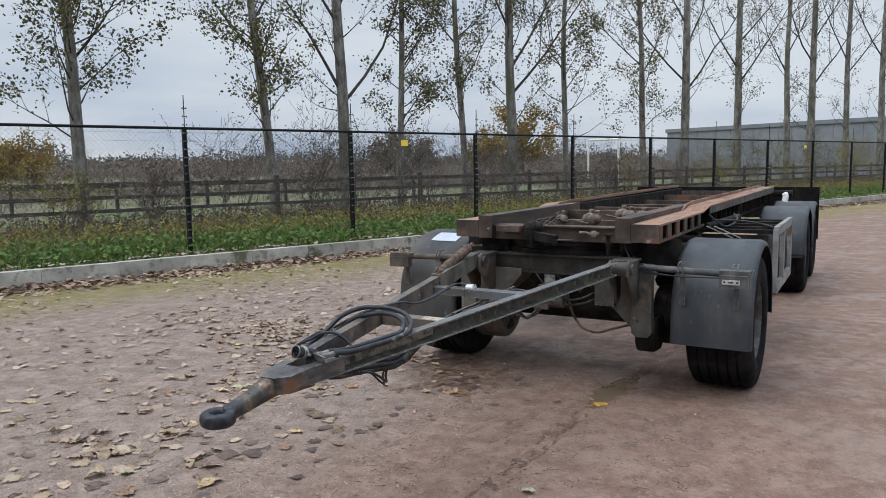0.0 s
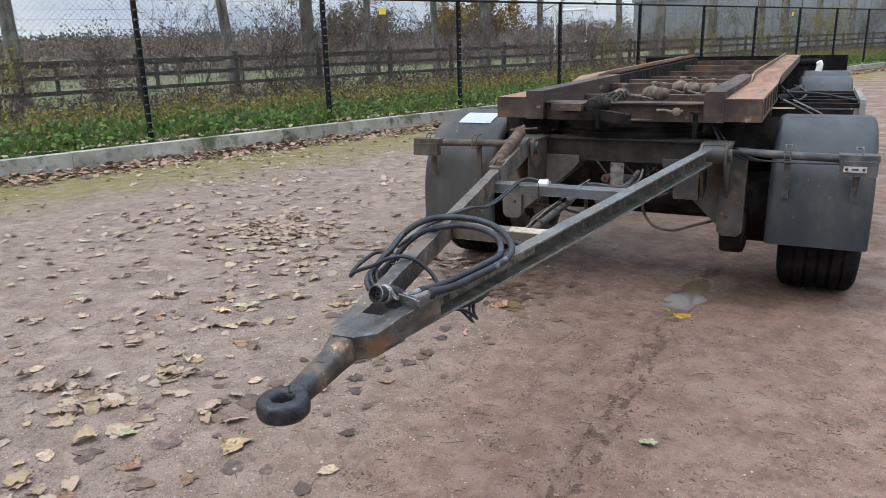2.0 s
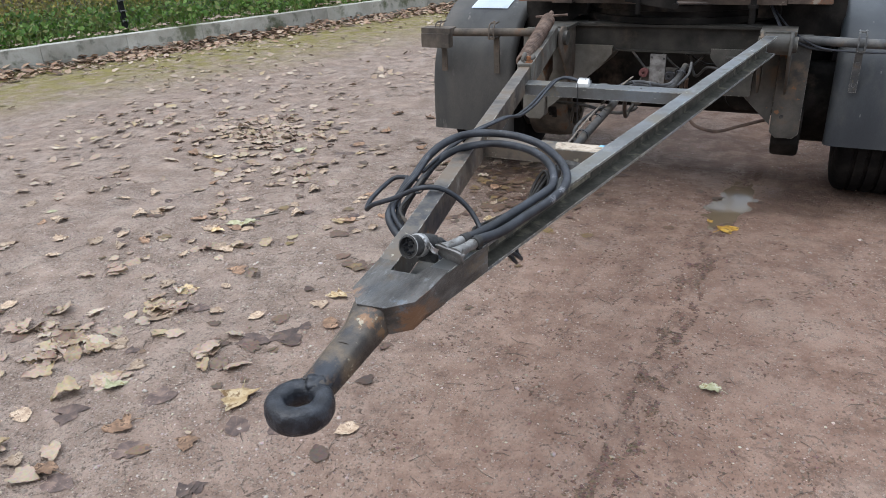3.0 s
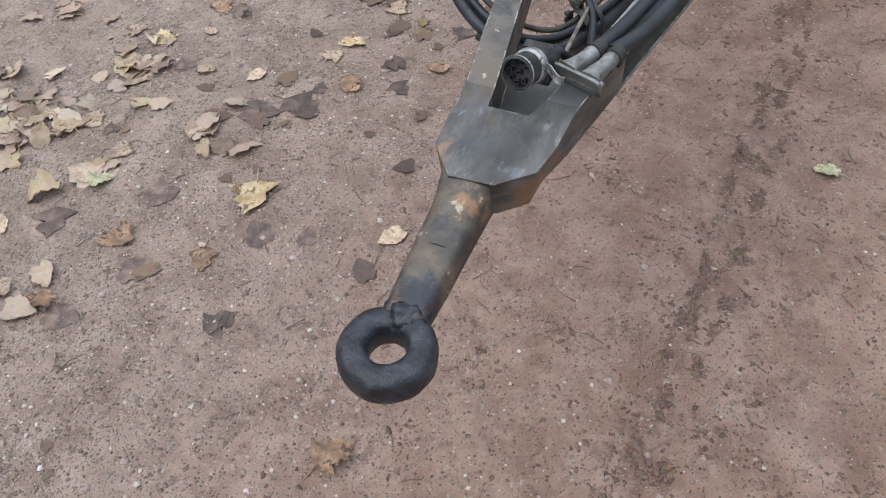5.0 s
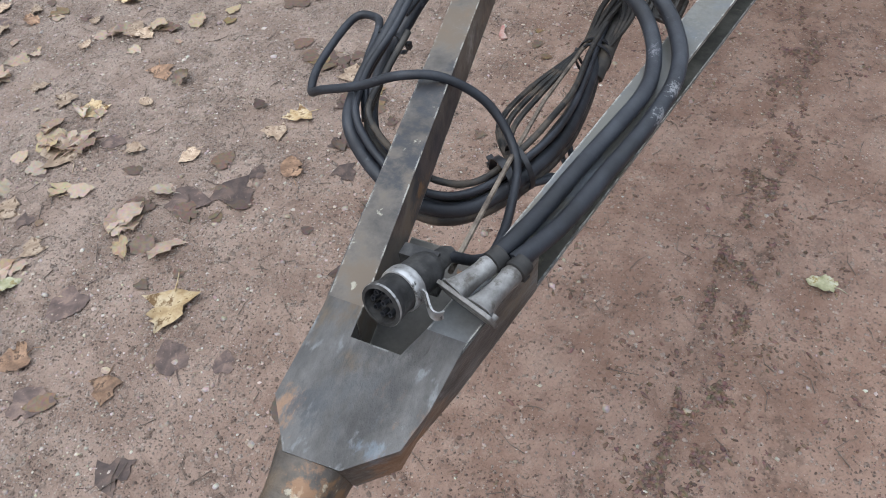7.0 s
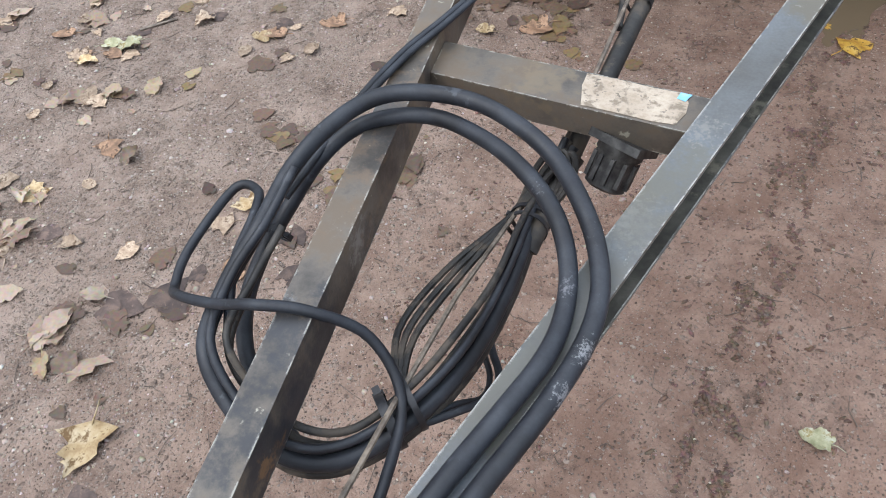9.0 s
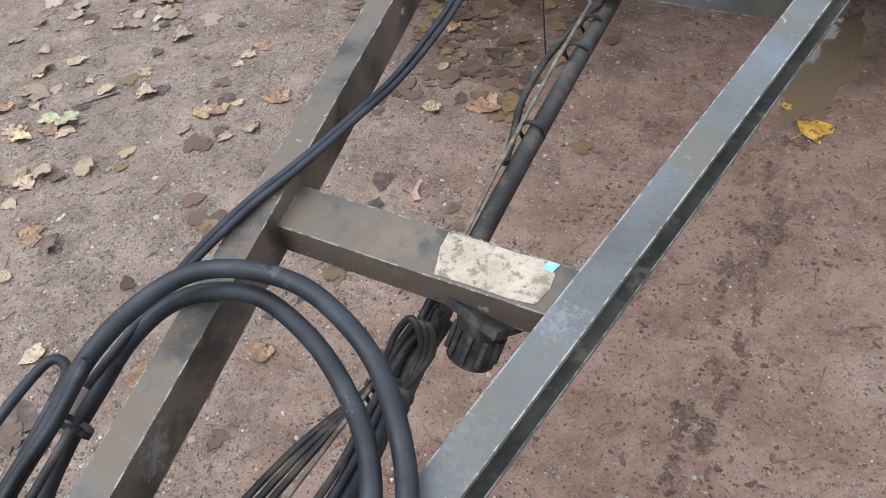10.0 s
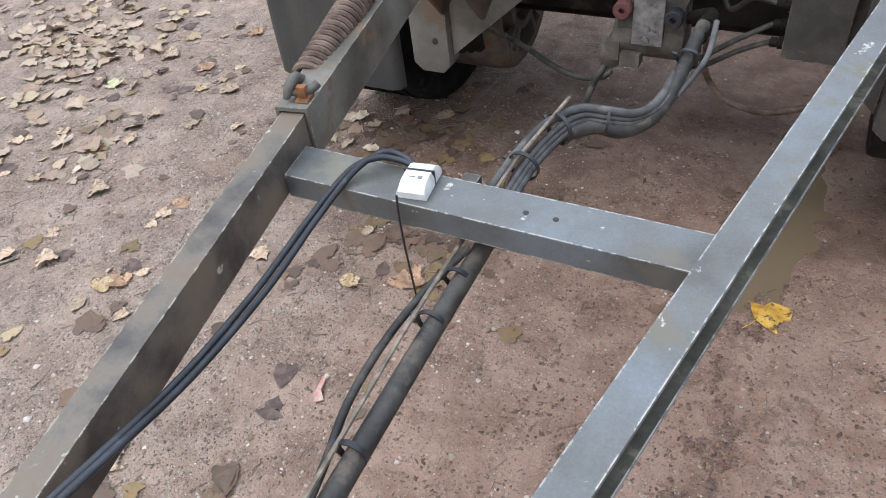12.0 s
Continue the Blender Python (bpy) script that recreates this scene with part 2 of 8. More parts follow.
SLEEVE = shader("dusty_sleeve_paint", [(0.06, 0.054, 0.044), (0.098, 0.09, 0.077), (0.132, 0.124, 0.108)], 6, worn=(0.25, 0.23, 0.2), rough=(0.5, 0.7), fine=200, bump=0.25, place="Position", spec=0.3,
                patch=(0.12, 0.085, 0.058), patch_at=(0.55, 0.66), patch_scale=7, stains=[((-0.3, 2.04, 0.845), 0.03, (0.26, 0.1, 0.035), 50, 0.85), ((-0.31, 2.26, 0.85), 0.04, (0.16, 0.085, 0.04), 40, 0.8)])
RUST = shader("rusty_rail_steel", [(0.13, 0.065, 0.042), (0.235, 0.13, 0.085), (0.31, 0.205, 0.148)], 5, rough=(0.55, 0.8), fine=170, bump=0.35, place="Position", stretch=(1, 0.16, 1), spec=0.25,
              patch=(0.1, 0.078, 0.063), patch_at=(0.53, 0.64), patch_scale=5, spots=(0.33, 0.15, 0.066), spots_at=(0.58, 0.67), spots_scale=13)
BROWN = shader("brown_bed_paint", [(0.032, 0.024, 0.02), (0.06, 0.043, 0.034), (0.1, 0.07, 0.053)], 6, rough=(0.55, 0.8), fine=170, bump=0.3, place="Position", stretch=(1, 0.2, 1), spec=0.25,
               patch=(0.13, 0.062, 0.036), patch_at=(0.55, 0.66), patch_scale=6, spots=(0.2, 0.17, 0.14), spots_at=(0.64, 0.7), spots_scale=14)
SPRING = shader("rusty_spring", [(0.05, 0.034, 0.027), (0.098, 0.066, 0.051), (0.15, 0.105, 0.082)], 20, rough=(0.6, 0.85), fine=200, bump=0.4, place="Position", spec=0.25)
DUSTY = shader("dusty_brown_steel", [(0.05, 0.042, 0.035), (0.085, 0.07, 0.056), (0.12, 0.098, 0.078)], 9, rough=(0.65, 0.85), fine=200, bump=0.35, place="Position", spec=0.25,
               patch=(0.12, 0.068, 0.04), patch_at=(0.55, 0.66), patch_scale=9)
LUG_RUST = shader("orange_lug_rust", [(0.11, 0.05, 0.026), (0.19, 0.08, 0.036), (0.25, 0.12, 0.06)], 40, rough=(0.7, 0.9), fine=260, bump=0.4, place="Position", spec=0.2)
VALVE = shader("dust_caked_valve", [(0.085, 0.066, 0.052), (0.15, 0.118, 0.094), (0.22, 0.178, 0.145)], 14, rough=(0.7, 0.9), fine=200, bump=0.35, place="Position", spec=0.2,
               patch=(0.05, 0.04, 0.033), patch_at=(0.56, 0.66), patch_scale=18)
HOSE = shader("black_rubber_hose", [(0.0085, 0.0095, 0.0125), (0.0145, 0.0165, 0.022), (0.025, 0.0285, 0.036)], 14, rough=(0.46, 0.66), fine=300, bump=0.3, place="Position", spec=0.42,
              spots=(0.045, 0.049, 0.058), spots_at=(0.63, 0.7), spots_scale=26, depth=0.001,
              stains=[((0.165, 0.975, 0.87), 0.013, (0.15, 0.155, 0.17), 260, 0.28), ((0.215, 0.91, 0.856), 0.016, (0.2, 0.2, 0.215), 260, 0.3), ((0.25, 0.845, 0.842), 0.012, (0.18, 0.18, 0.195), 260, 0.45), ((0.266, 0.79, 0.825), 0.016, (0.24, 0.24, 0.25), 200, 0.7), ((0.262, 0.74, 0.81), 0.014, (0.22, 0.22, 0.23), 180, 0.7), ((0.217, 0.85, 0.833), 0.013, (0.14, 0.14, 0.155), 190, 0.7), ((0.14, 0.95, 0.86), 0.012, (0.14, 0.14, 0.155), 190, 0.7)])
GREY_CABLE = shader("dust_grey_cable", [(0.035, 0.035, 0.036), (0.06, 0.06, 0.061), (0.095, 0.092, 0.088)], 16, rough=(0.6, 0.8), fine=250, bump=0.2, place="Position", depth=0.001, spec=0.25, patch=(0.04, 0.038, 0.036), patch_at=(0.56, 0.68), patch_scale=24)
CAST = shader("dusty_casting", [(0.04, 0.035, 0.03), (0.07, 0.061, 0.052), (0.11, 0.095, 0.08)], 14, rough=(0.65, 0.85), fine=200, bump=0.35, place="Position", spec=0.25)
CABLE = shader("dusty_cable", [(0.012, 0.0115, 0.0115), (0.024, 0.0225, 0.021), (0.05, 0.045, 0.04)], 14, rough=(0.5, 0.7), fine=250, bump=0.2, place="Position", depth=0.001, spec=0.35, patch=(0.075, 0.062, 0.05), patch_at=(0.5, 0.62), patch_scale=22)
TIE = shader("cable_tie_plastic", [(0.012, 0.012, 0.014), (0.026, 0.026, 0.029)], 30, rough=(0.4, 0.5), bump=0.05, spec=0.35)
ROD = shader("glass_fibre_rod", [(0.07, 0.055, 0.043), (0.12, 0.096, 0.075), (0.19, 0.155, 0.12)], 30, rough=(0.6, 0.8), bump=0.2, place="Position")
ALU = shader("cast_aluminium", [(0.1, 0.095, 0.09), (0.155, 0.15, 0.144), (0.22, 0.216, 0.21)], 30, rough=(0.42, 0.6), metal=0.3, fine=300, bump=0.08, place="Position", depth=0.0004,
             patch=(0.075, 0.066, 0.057), patch_at=(0.54, 0.68), patch_scale=38)
BRIGHT = shader("bright_ring", [(0.24, 0.235, 0.23), (0.42, 0.415, 0.41)], 60, rough=(0.28, 0.45), metal=0.7, bump=0.15, place="Position", depth=0.0005, patch=(0.1, 0.095, 0.09), patch_at=(0.52, 0.64), patch_scale=70)
PLUG = shader("plug_plastic", [(0.014, 0.0135, 0.0135), (0.03, 0.029, 0.0285), (0.062, 0.06, 0.057)], 40, rough=(0.45, 0.65), bump=0.2, spec=0.3)
FENDER = shader("grey_plastic_mudguard", [(0.016, 0.0195, 0.024), (0.025, 0.029, 0.034), (0.04, 0.0445, 0.048)], 2.2, rough=(0.42, 0.6), fine=240, bump=0.1, place="Position", spec=0.35,
                stretch=(1, 1, 0.4), patch=(0.072, 0.069, 0.063), patch_at=(0.52, 0.72), patch_scale=3.2, patch_rough=0.75, spots=(0.1, 0.1, 0.098), spots_at=(0.66, 0.7), spots_scale=26)
STRAP = shader("grey_strap_paint", [(0.038, 0.04, 0.042), (0.06, 0.061, 0.062), (0.1, 0.096, 0.09)], 14, rough=(0.5, 0.7), fine=200, bump=0.2, place="Position", spec=0.3, worn=(0.22, 0.22, 0.21),
               patch=(0.1, 0.08, 0.06), patch_at=(0.56, 0.68), patch_scale=20)
FENDER_DUSTY = shader("dusty_mudguard", [(0.026, 0.027, 0.028), (0.042, 0.041, 0.039), (0.068, 0.062, 0.055)], 2.4, rough=(0.5, 0.7), fine=240, bump=0.1, place="Position", stretch=(1, 1, 0.4), spec=0.3, spots=(0.1, 0.092, 0.083), spots_at=(0.62, 0.7), spots_scale=20)
TYRE = shader("tyre_rubber", [(0.005, 0.005, 0.0055), (0.009, 0.0088, 0.0088), (0.017, 0.016, 0.015)], 7, rough=(0.75, 0.95), fine=160, bump=0.35, place="Position", spec=0.08,
              patch=(0.04, 0.032, 0.027), patch_at=(0.6, 0.78), patch_scale=9)
RIM = shader("dull_wheel_rim", [(0.022, 0.022, 0.022), (0.045, 0.044, 0.043), (0.09, 0.085, 0.08)], 9, rough=(0.5, 0.7), bump=0.2, patch=(0.06, 0.042, 0.032), patch_at=(0.53, 0.65), patch_scale=7, spec=0.3)
WHITE = shader("white_plastic", [(0.7, 0.7, 0.68), (0.8, 0.8, 0.79)], 40, rough=(0.35, 0.45), bump=0.05)
PAPER = shader("white_sheet", [(0.66, 0.72, 0.82), (0.74, 0.79, 0.87)], 12, rough=(0.3, 0.45), bump=0.03)
STICKER = shader("torn_cream_sticker", [(0.3, 0.238, 0.175), (0.38, 0.31, 0.238), (0.45, 0.38, 0.3)], 25, rough=(0.55, 0.75), fine=200, bump=0.2, place="Position",
                 patch=(0.2, 0.16, 0.12), patch_at=(0.48, 0.62), patch_scale=50, spots=(0.13, 0.108, 0.085), spots_at=(0.6, 0.67), spots_scale=90)
BLUE = shader("blue_sticker_corner", [(0.12, 0.38, 0.62), (0.3, 0.55, 0.72)], 60, rough=(0.5, 0.6), bump=0.05, place="Position")
OLD_PAINT = shader("worn_yellow_paint", [(0.13, 0.118, 0.085), (0.2, 0.18, 0.125), (0.11, 0.102, 0.082)], 30, rough=(0.6, 0.8), bump=0.2, place="Position",
                   patch=(0.07, 0.067, 0.056), patch_at=(0.46, 0.6), patch_scale=26)
# shade of the channel's recess put into the colour, along with dirt
WEB_SHADE_DIRT = shader("caked_web_dirt", [(0.035, 0.033, 0.028), (0.055, 0.052, 0.043), (0.08, 0.075, 0.062)], 18, rough=(0.7, 0.9), bump=0.4, place="Position", spec=0.15,
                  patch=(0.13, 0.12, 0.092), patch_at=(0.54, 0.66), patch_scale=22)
REDKNOB = shader("faded_red_knob", [(0.075, 0.026, 0.025), (0.11, 0.044, 0.042)], 30, rough=(0.6, 0.75), bump=0.1, spec=0.3)
DARKKNOB = shader("black_knob", [(0.009, 0.01, 0.013), (0.018, 0.019, 0.023)], 30, rough=(0.5, 0.6), bump=0.1)
AMBER = shader("amber_lens", [(0.2, 0.085, 0.045), (0.27, 0.12, 0.06)], 30, rough=(0.3, 0.4), bump=0.03)
TRACKER = shader("off_white_plastic", [(0.44, 0.44, 0.43), (0.53, 0.53, 0.52)], 40, rough=(0.4, 0.5), bump=0.05)
CLEAR_LENS = shader("white_lens", [(0.3, 0.3, 0.29), (0.42, 0.42, 0.405)], 40, rough=(0.3, 0.4), bump=0.03)
GALV = shader("grey_guard_paint", [(0.13, 0.13, 0.125), (0.18, 0.18, 0.172), (0.23, 0.226, 0.215)], 5, rough=(0.5, 0.7), bump=0.15, place="Position", patch=(0.14, 0.1, 0.07), patch_at=(0.55, 0.68), spec=0.3)
CONCRETE = shader("kerb_concrete", [(0.25, 0.238, 0.2), (0.325, 0.312, 0.27), (0.4, 0.388, 0.345)], 3, rough=(0.75, 0.9), fine=130, bump=0.35, place="Position",
                  patch=(0.085, 0.092, 0.05), patch_at=(0.51, 0.62), patch_scale=1.5, each=0.16, spots=(0.16, 0.16, 0.13), spots_at=(0.56, 0.66), spots_scale=7)
BLACKPOST = shader("black_coated_post", [(0.004, 0.0043, 0.005), (0.009, 0.0095, 0.01)], 12, rough=(0.5, 0.65), bump=0.05, spec=0.2)
WIRE = shader("dark_fence_wire", [(0.03, 0.034, 0.036), (0.05, 0.054, 0.056)], 12, rough=(0.5, 0.65), bump=0, spec=0.25)
INSUL = shader("insulator_plastic", [(0.03, 0.03, 0.03), (0.2, 0.2, 0.195)], 3, rough=(0.5, 0.6), bump=0, place="Position", spec=0.25)
SIGN = shader("yellow_sign", [(0.72, 0.55, 0.04), (0.8, 0.62, 0.07)], 10, rough=(0.4, 0.5), bump=0)
WOOD = shader("weathered_fence_wood", [(0.05, 0.043, 0.037), (0.075, 0.065, 0.056), (0.105, 0.092, 0.08)], 8, rough=(0.8, 0.95), bump=0.3, place="Position", stretch=(0.4, 0.4, 2), spec=0.2)
BARK = shader("poplar_bark", [(0.085, 0.08, 0.07), (0.15, 0.142, 0.125), (0.23, 0.22, 0.192)], 7, rough=(0.8, 0.95), fine=60, bump=0.6, place="Position", stretch=(1, 1, 0.35), spec=0.2,
              patch=(0.1, 0.105, 0.07), patch_at=(0.54, 0.7), patch_scale=1.2, depth=0.02)
BRANCH = shader("thin_branch_bark", [(0.045, 0.04, 0.036), (0.08, 0.07, 0.06)], 6, rough=(0.8, 0.9), bump=0.1, place="Position", spec=0.2)
TWIG = leafy("brown_twigs", [(0.105, 0.084, 0.07), (0.145, 0.116, 0.097), (0.18, 0.147, 0.125), (0.125, 0.098, 0.081)], 0.85, 0)
CLAD = shader("grey_cladding", [(0.17, 0.185, 0.2), (0.2, 0.215, 0.23)], 0.3, rough=(0.6, 0.7), bump=0, place="Position", fine=2, spec=0.25)
CLAD_DARK = shader("grey_roof_trim", [(0.16, 0.175, 0.19), (0.19, 0.205, 0.22)], 0.5, rough=(0.6, 0.7), bump=0, place="Position", spec=0.25)
STONE = leafy("pebbles", [(0.24, 0.185, 0.155), (0.33, 0.27, 0.23), (0.22, 0.162, 0.13), (0.4, 0.335, 0.29), (0.26, 0.205, 0.172), (0.5, 0.45, 0.4)], 0.8, 0)
CLOD = leafy("soil_clods", [(0.075, 0.047, 0.036), (0.11, 0.07, 0.053), (0.16, 0.105, 0.08), (0.125, 0.08, 0.06)], 0.8, 0)
POPLAR_LEAF = leafy("poplar_leaves", [(0.05, 0.055, 0.024), (0.08, 0.084, 0.033), (0.12, 0.116, 0.043), (0.07, 0.063, 0.034), (0.18, 0.16, 0.052), (0.05, 0.047, 0.026)], 0.55, 0.3)
YELLOW_LEAF = leafy("yellow_green_leaves", [(0.16, 0.16, 0.03), (0.27, 0.22, 0.035), (0.2, 0.2, 0.05)], 0.6, 0.3)
OCHRE_LEAF = leafy("ochre_leaves", [(0.24, 0.14, 0.04), (0.3, 0.18, 0.045), (0.15, 0.12, 0.045), (0.1, 0.095, 0.035)], 0.7, 0.2)
BROWN_LEAF = leafy("brown_hedge_leaves", [(0.13, 0.105, 0.086), (0.165, 0.131, 0.104), (0.125, 0.108, 0.086), (0.19, 0.148, 0.114)], 0.8, 0.1)
BRAMBLE = leafy("bramble_leaves", [(0.08, 0.06, 0.043), (0.13, 0.1, 0.06), (0.065, 0.062, 0.035), (0.17, 0.12, 0.075), (0.11, 0.075, 0.055)], 0.8, 0.1)
SHRUB_TWIG = leafy("dark_shrub_twigs", [(0.05, 0.04, 0.035), (0.08, 0.065, 0.055), (0.11, 0.09, 0.077)], 0.85, 0)
# grey-brown leaf tones lightened, distance haze put into the colour
HAZE_LEAF = leafy("dark_hedge_leaves", [(0.085, 0.085, 0.076), (0.12, 0.114, 0.1), (0.15, 0.13, 0.112)], 0.85, 0.1)
GRASS = leafy("verge_grass", [(0.05, 0.115, 0.02), (0.085, 0.165, 0.032), (0.14, 0.225, 0.052), (0.055, 0.125, 0.022), (0.18, 0.225, 0.066), (0.13, 0.135, 0.05), (0.06, 0.1, 0.025)], 0.6, 0.2)
OLIVE = leafy("olive_weeds", [(0.13, 0.14, 0.035), (0.22, 0.2, 0.05), (0.3, 0.24, 0.06), (0.17, 0.13, 0.055), (0.1, 0.13, 0.03), (0.26, 0.17, 0.07)], 0.7, 0.2)
DRY = leafy("dry_weeds", [(0.24, 0.18, 0.08), (0.34, 0.26, 0.08), (0.18, 0.13, 0.07), (0.15, 0.16, 0.05), (0.28, 0.25, 0.07)], 0.7, 0.2)
LITTER = leafy("fallen_leaves", [(0.33, 0.24, 0.175), (0.41, 0.325, 0.25), (0.22, 0.15, 0.108), (0.47, 0.385, 0.295), (0.13, 0.09, 0.068), (0.36, 0.275, 0.2), (0.3, 0.24, 0.195), (0.36, 0.28, 0.17), (0.24, 0.165, 0.12), (0.4, 0.31, 0.24), (0.17, 0.115, 0.083)], 0.6, 0.1)
WET_LEAF = leafy("wet_dark_leaves", [(0.06, 0.04, 0.032), (0.1, 0.067, 0.05), (0.15, 0.095, 0.062), (0.08, 0.055, 0.044), (0.19, 0.13, 0.06)], 0.45, 0)
CHIP = leafy("pale_chips", [(0.3, 0.235, 0.19), (0.38, 0.315, 0.265), (0.48, 0.42, 0.365), (0.22, 0.165, 0.135)], 0.75, 0)
KERB_LEAF = leafy("kerb_leaves", [(0.34, 0.24, 0.165), (0.22, 0.145, 0.1), (0.13, 0.085, 0.06), (0.45, 0.34, 0.25), (0.16, 0.1, 0.068), (0.38, 0.26, 0.18), (0.25, 0.15, 0.095)], 0.65, 0.1)
LEAF_TONES = {}
for tone_name, tone_list, stain in (("pale", [(0.22, 0.15, 0.1), (0.34, 0.25, 0.175), (0.44, 0.345, 0.255)], (0.13, 0.08, 0.05)), ("yellow", [(0.32, 0.21, 0.1), (0.46, 0.34, 0.19), (0.54, 0.43, 0.28)], (0.17, 0.1, 0.045)),
                                    ("gold", [(0.34, 0.16, 0.03), (0.56, 0.32, 0.05), (0.62, 0.4, 0.1)], (0.13, 0.065, 0.024)), ("green", [(0.27, 0.265, 0.14), (0.4, 0.385, 0.24), (0.5, 0.49, 0.37)], (0.3, 0.24, 0.1)),
                                    ("brown", [(0.12, 0.07, 0.042), (0.22, 0.13, 0.08), (0.34, 0.21, 0.13)], (0.08, 0.05, 0.035)), ("dark", [(0.05, 0.034, 0.03), (0.082, 0.056, 0.047), (0.13, 0.09, 0.074)], (0.16, 0.11, 0.088))):
    # a leaf's own length is 1, so these patterns are a few to a leaf
    LEAF_TONES[tone_name] = shader(tone_name + "_fallen_leaf", tone_list, 2.4, rough=(0.5, 0.7), fine=16, bump=0.6, each=0.25, patch=stain, patch_at=(0.55, 0.64), patch_scale=3.2, spots=stain, spots_at=(0.62, 0.66), spots_scale=11, depth=0.003, spec=0.3)
TWIGWOOD = shader("ground_twig", [(0.06, 0.045, 0.035), (0.12, 0.09, 0.07)], 30, rough=(0.7, 0.9), bump=0.2)

# ---- building helpers ----


def part(name, bm, material, parent=None, label="", angle=0.85, m=None):
    """Links a bmesh as one mesh object under a thing or a part."""
    bmesh.ops.recalc_face_normals(bm, faces=bm.faces)
    for f in bm.faces:
        f.smooth = True
    for e in bm.edges:
        e.smooth = len(e.link_faces) == 2 and e.calc_face_angle(0) < angle
    data = bpy.data.meshes.new(name)
    bm.to_mesh(data)
    bm.free()
    data.materials.append(material)
    ob = new(name, data)
    if m:
        ob.matrix_basis = m
    if parent:
        ob.parent = parent
    if label:
        tagged(ob, label)
    return ob


def piece(name, data, parent, m):
    """One more object on a mesh that alike pieces share."""
    ob = new(name, data)
    ob.matrix_basis = m
    ob.parent = parent
    return ob


def empty(name, x=0, y=0, z=0):
    ob = new(name)
    ob.empty_display_size = 0.2
    ob.location = (x, y, z)
    return ob


def stuff(name, verts, faces, material, parent=None):
    data = bpy.data.meshes.new(name)
    data.from_pydata([tuple(v) for v in verts], [], [tuple(f) for f in faces])
    data.materials.append(material)
    ob = new(name, data)
    if parent:
        ob.parent = parent
    return ob


def stuff_np(name, verts, faces, material, parent=None):
    """The same from arrays: verts n x 3, faces n x 3 or n x 4."""
    verts, faces = np.asarray(verts, dtype=np.float32), np.asarray(faces, dtype=np.int32)
    data = bpy.data.meshes.new(name)
    data.vertices.add(len(verts))
    data.vertices.foreach_set("co", verts.ravel())
    w = faces.shape[1]
    data.loops.add(faces.size)
    data.loops.foreach_set("vertex_index", faces.ravel())
    data.polygons.add(len(faces))
    data.polygons.foreach_set("loop_start", np.arange(0, faces.size, w, dtype=np.int32))
    data.polygons.foreach_set("loop_total", np.full(len(faces), w, dtype=np.int32))
    data.update(calc_edges=True)
    data.validate()
    data.materials.append(material)
    ob = new(name, data)
    if parent:
        ob.parent = parent
    return ob


def box(bm, x0, x1, y0, y1, z0, z1, m=None):
    vs = [bm.verts.new((x, y, z)) for x in (x0, x1) for y in (y0, y1) for z in (z0, z1)]
    for q in ((0, 1, 3, 2), (4, 6, 7, 5), (0, 4, 5, 1), (2, 3, 7, 6), (0, 2, 6, 4), (1, 5, 7, 3)):
        bm.faces.new([vs[i] for i in q])
    if m:
        bmesh.ops.transform(bm, matrix=m, verts=vs)
    return vs


def prism(bm, outline, low, high, m=None):
    """An outline in the plane of x and y, raised from low to high (a number, or one for each corner)."""
    hs = high if isinstance(high, (list, tuple)) else [high] * len(outline)
    ls = low if isinstance(low, (list, tuple)) else [low] * len(outline)
    a = [bm.verts.new((x, y, l)) for (x, y), l in zip(outline, ls)]
    b = [bm.verts.new((x, y, h)) for (x, y), h in zip(outline, hs)]
    bm.faces.new(a[::-1])
    bm.faces.new(b)
    for i in range(len(a)):
        j = (i + 1) % len(a)
        bm.faces.new((a[i], a[j], b[j], b[i]))
    if m:
        bmesh.ops.transform(bm, matrix=m, verts=a + b)
    return a + b


def loft(bm, rings, closed=False, caps=True):
    """Faces between rings of equal numbers of points."""
    vs = [[bm.verts.new(p) for p in ring] for ring in rings]
    n = len(vs[0])
    last = len(vs) if closed else len(vs) - 1
    for i in range(last):
        a, b = vs[i], vs[(i + 1) % len(vs)]
        for j in range(n):
            bm.faces.new((a[j], a[(j + 1) % n], b[(j + 1) % n], b[j]))
    if caps and not closed:
        bm.faces.new(vs[0][::-1])
        bm.faces.new(vs[-1])
    return vs


def extrude_along(bm, profile, p, q, side):
    """A profile of (sideways, up) swept straight from p to q; side is the sideways direction."""
    p, q, side = Vector(p), Vector(q), Vector(side).normalized()
    loft(bm, [[at + side * s + Vector((0, 0, u)) for s, u in profile] for at in (p, q)])


def bar(bm, p, q, w, h, up=(0, 0, 1)):
    """A straight bar of section w x h from p to q, centred on the line."""
    p, q = Vector(p), Vector(q)
    d = (q - p).normalized()
    s = d.cross(Vector(up))
    if s.length < 1e-4:
        s = d.cross(Vector((0, 1, 0)))
    s.normalize()
    u = s.cross(d)
    loft(bm, [[at + s * a * w / 2 + u * b * h / 2 for a, b in ((-1, -1), (1, -1), (1, 1), (-1, 1))] for at in (p, q)])


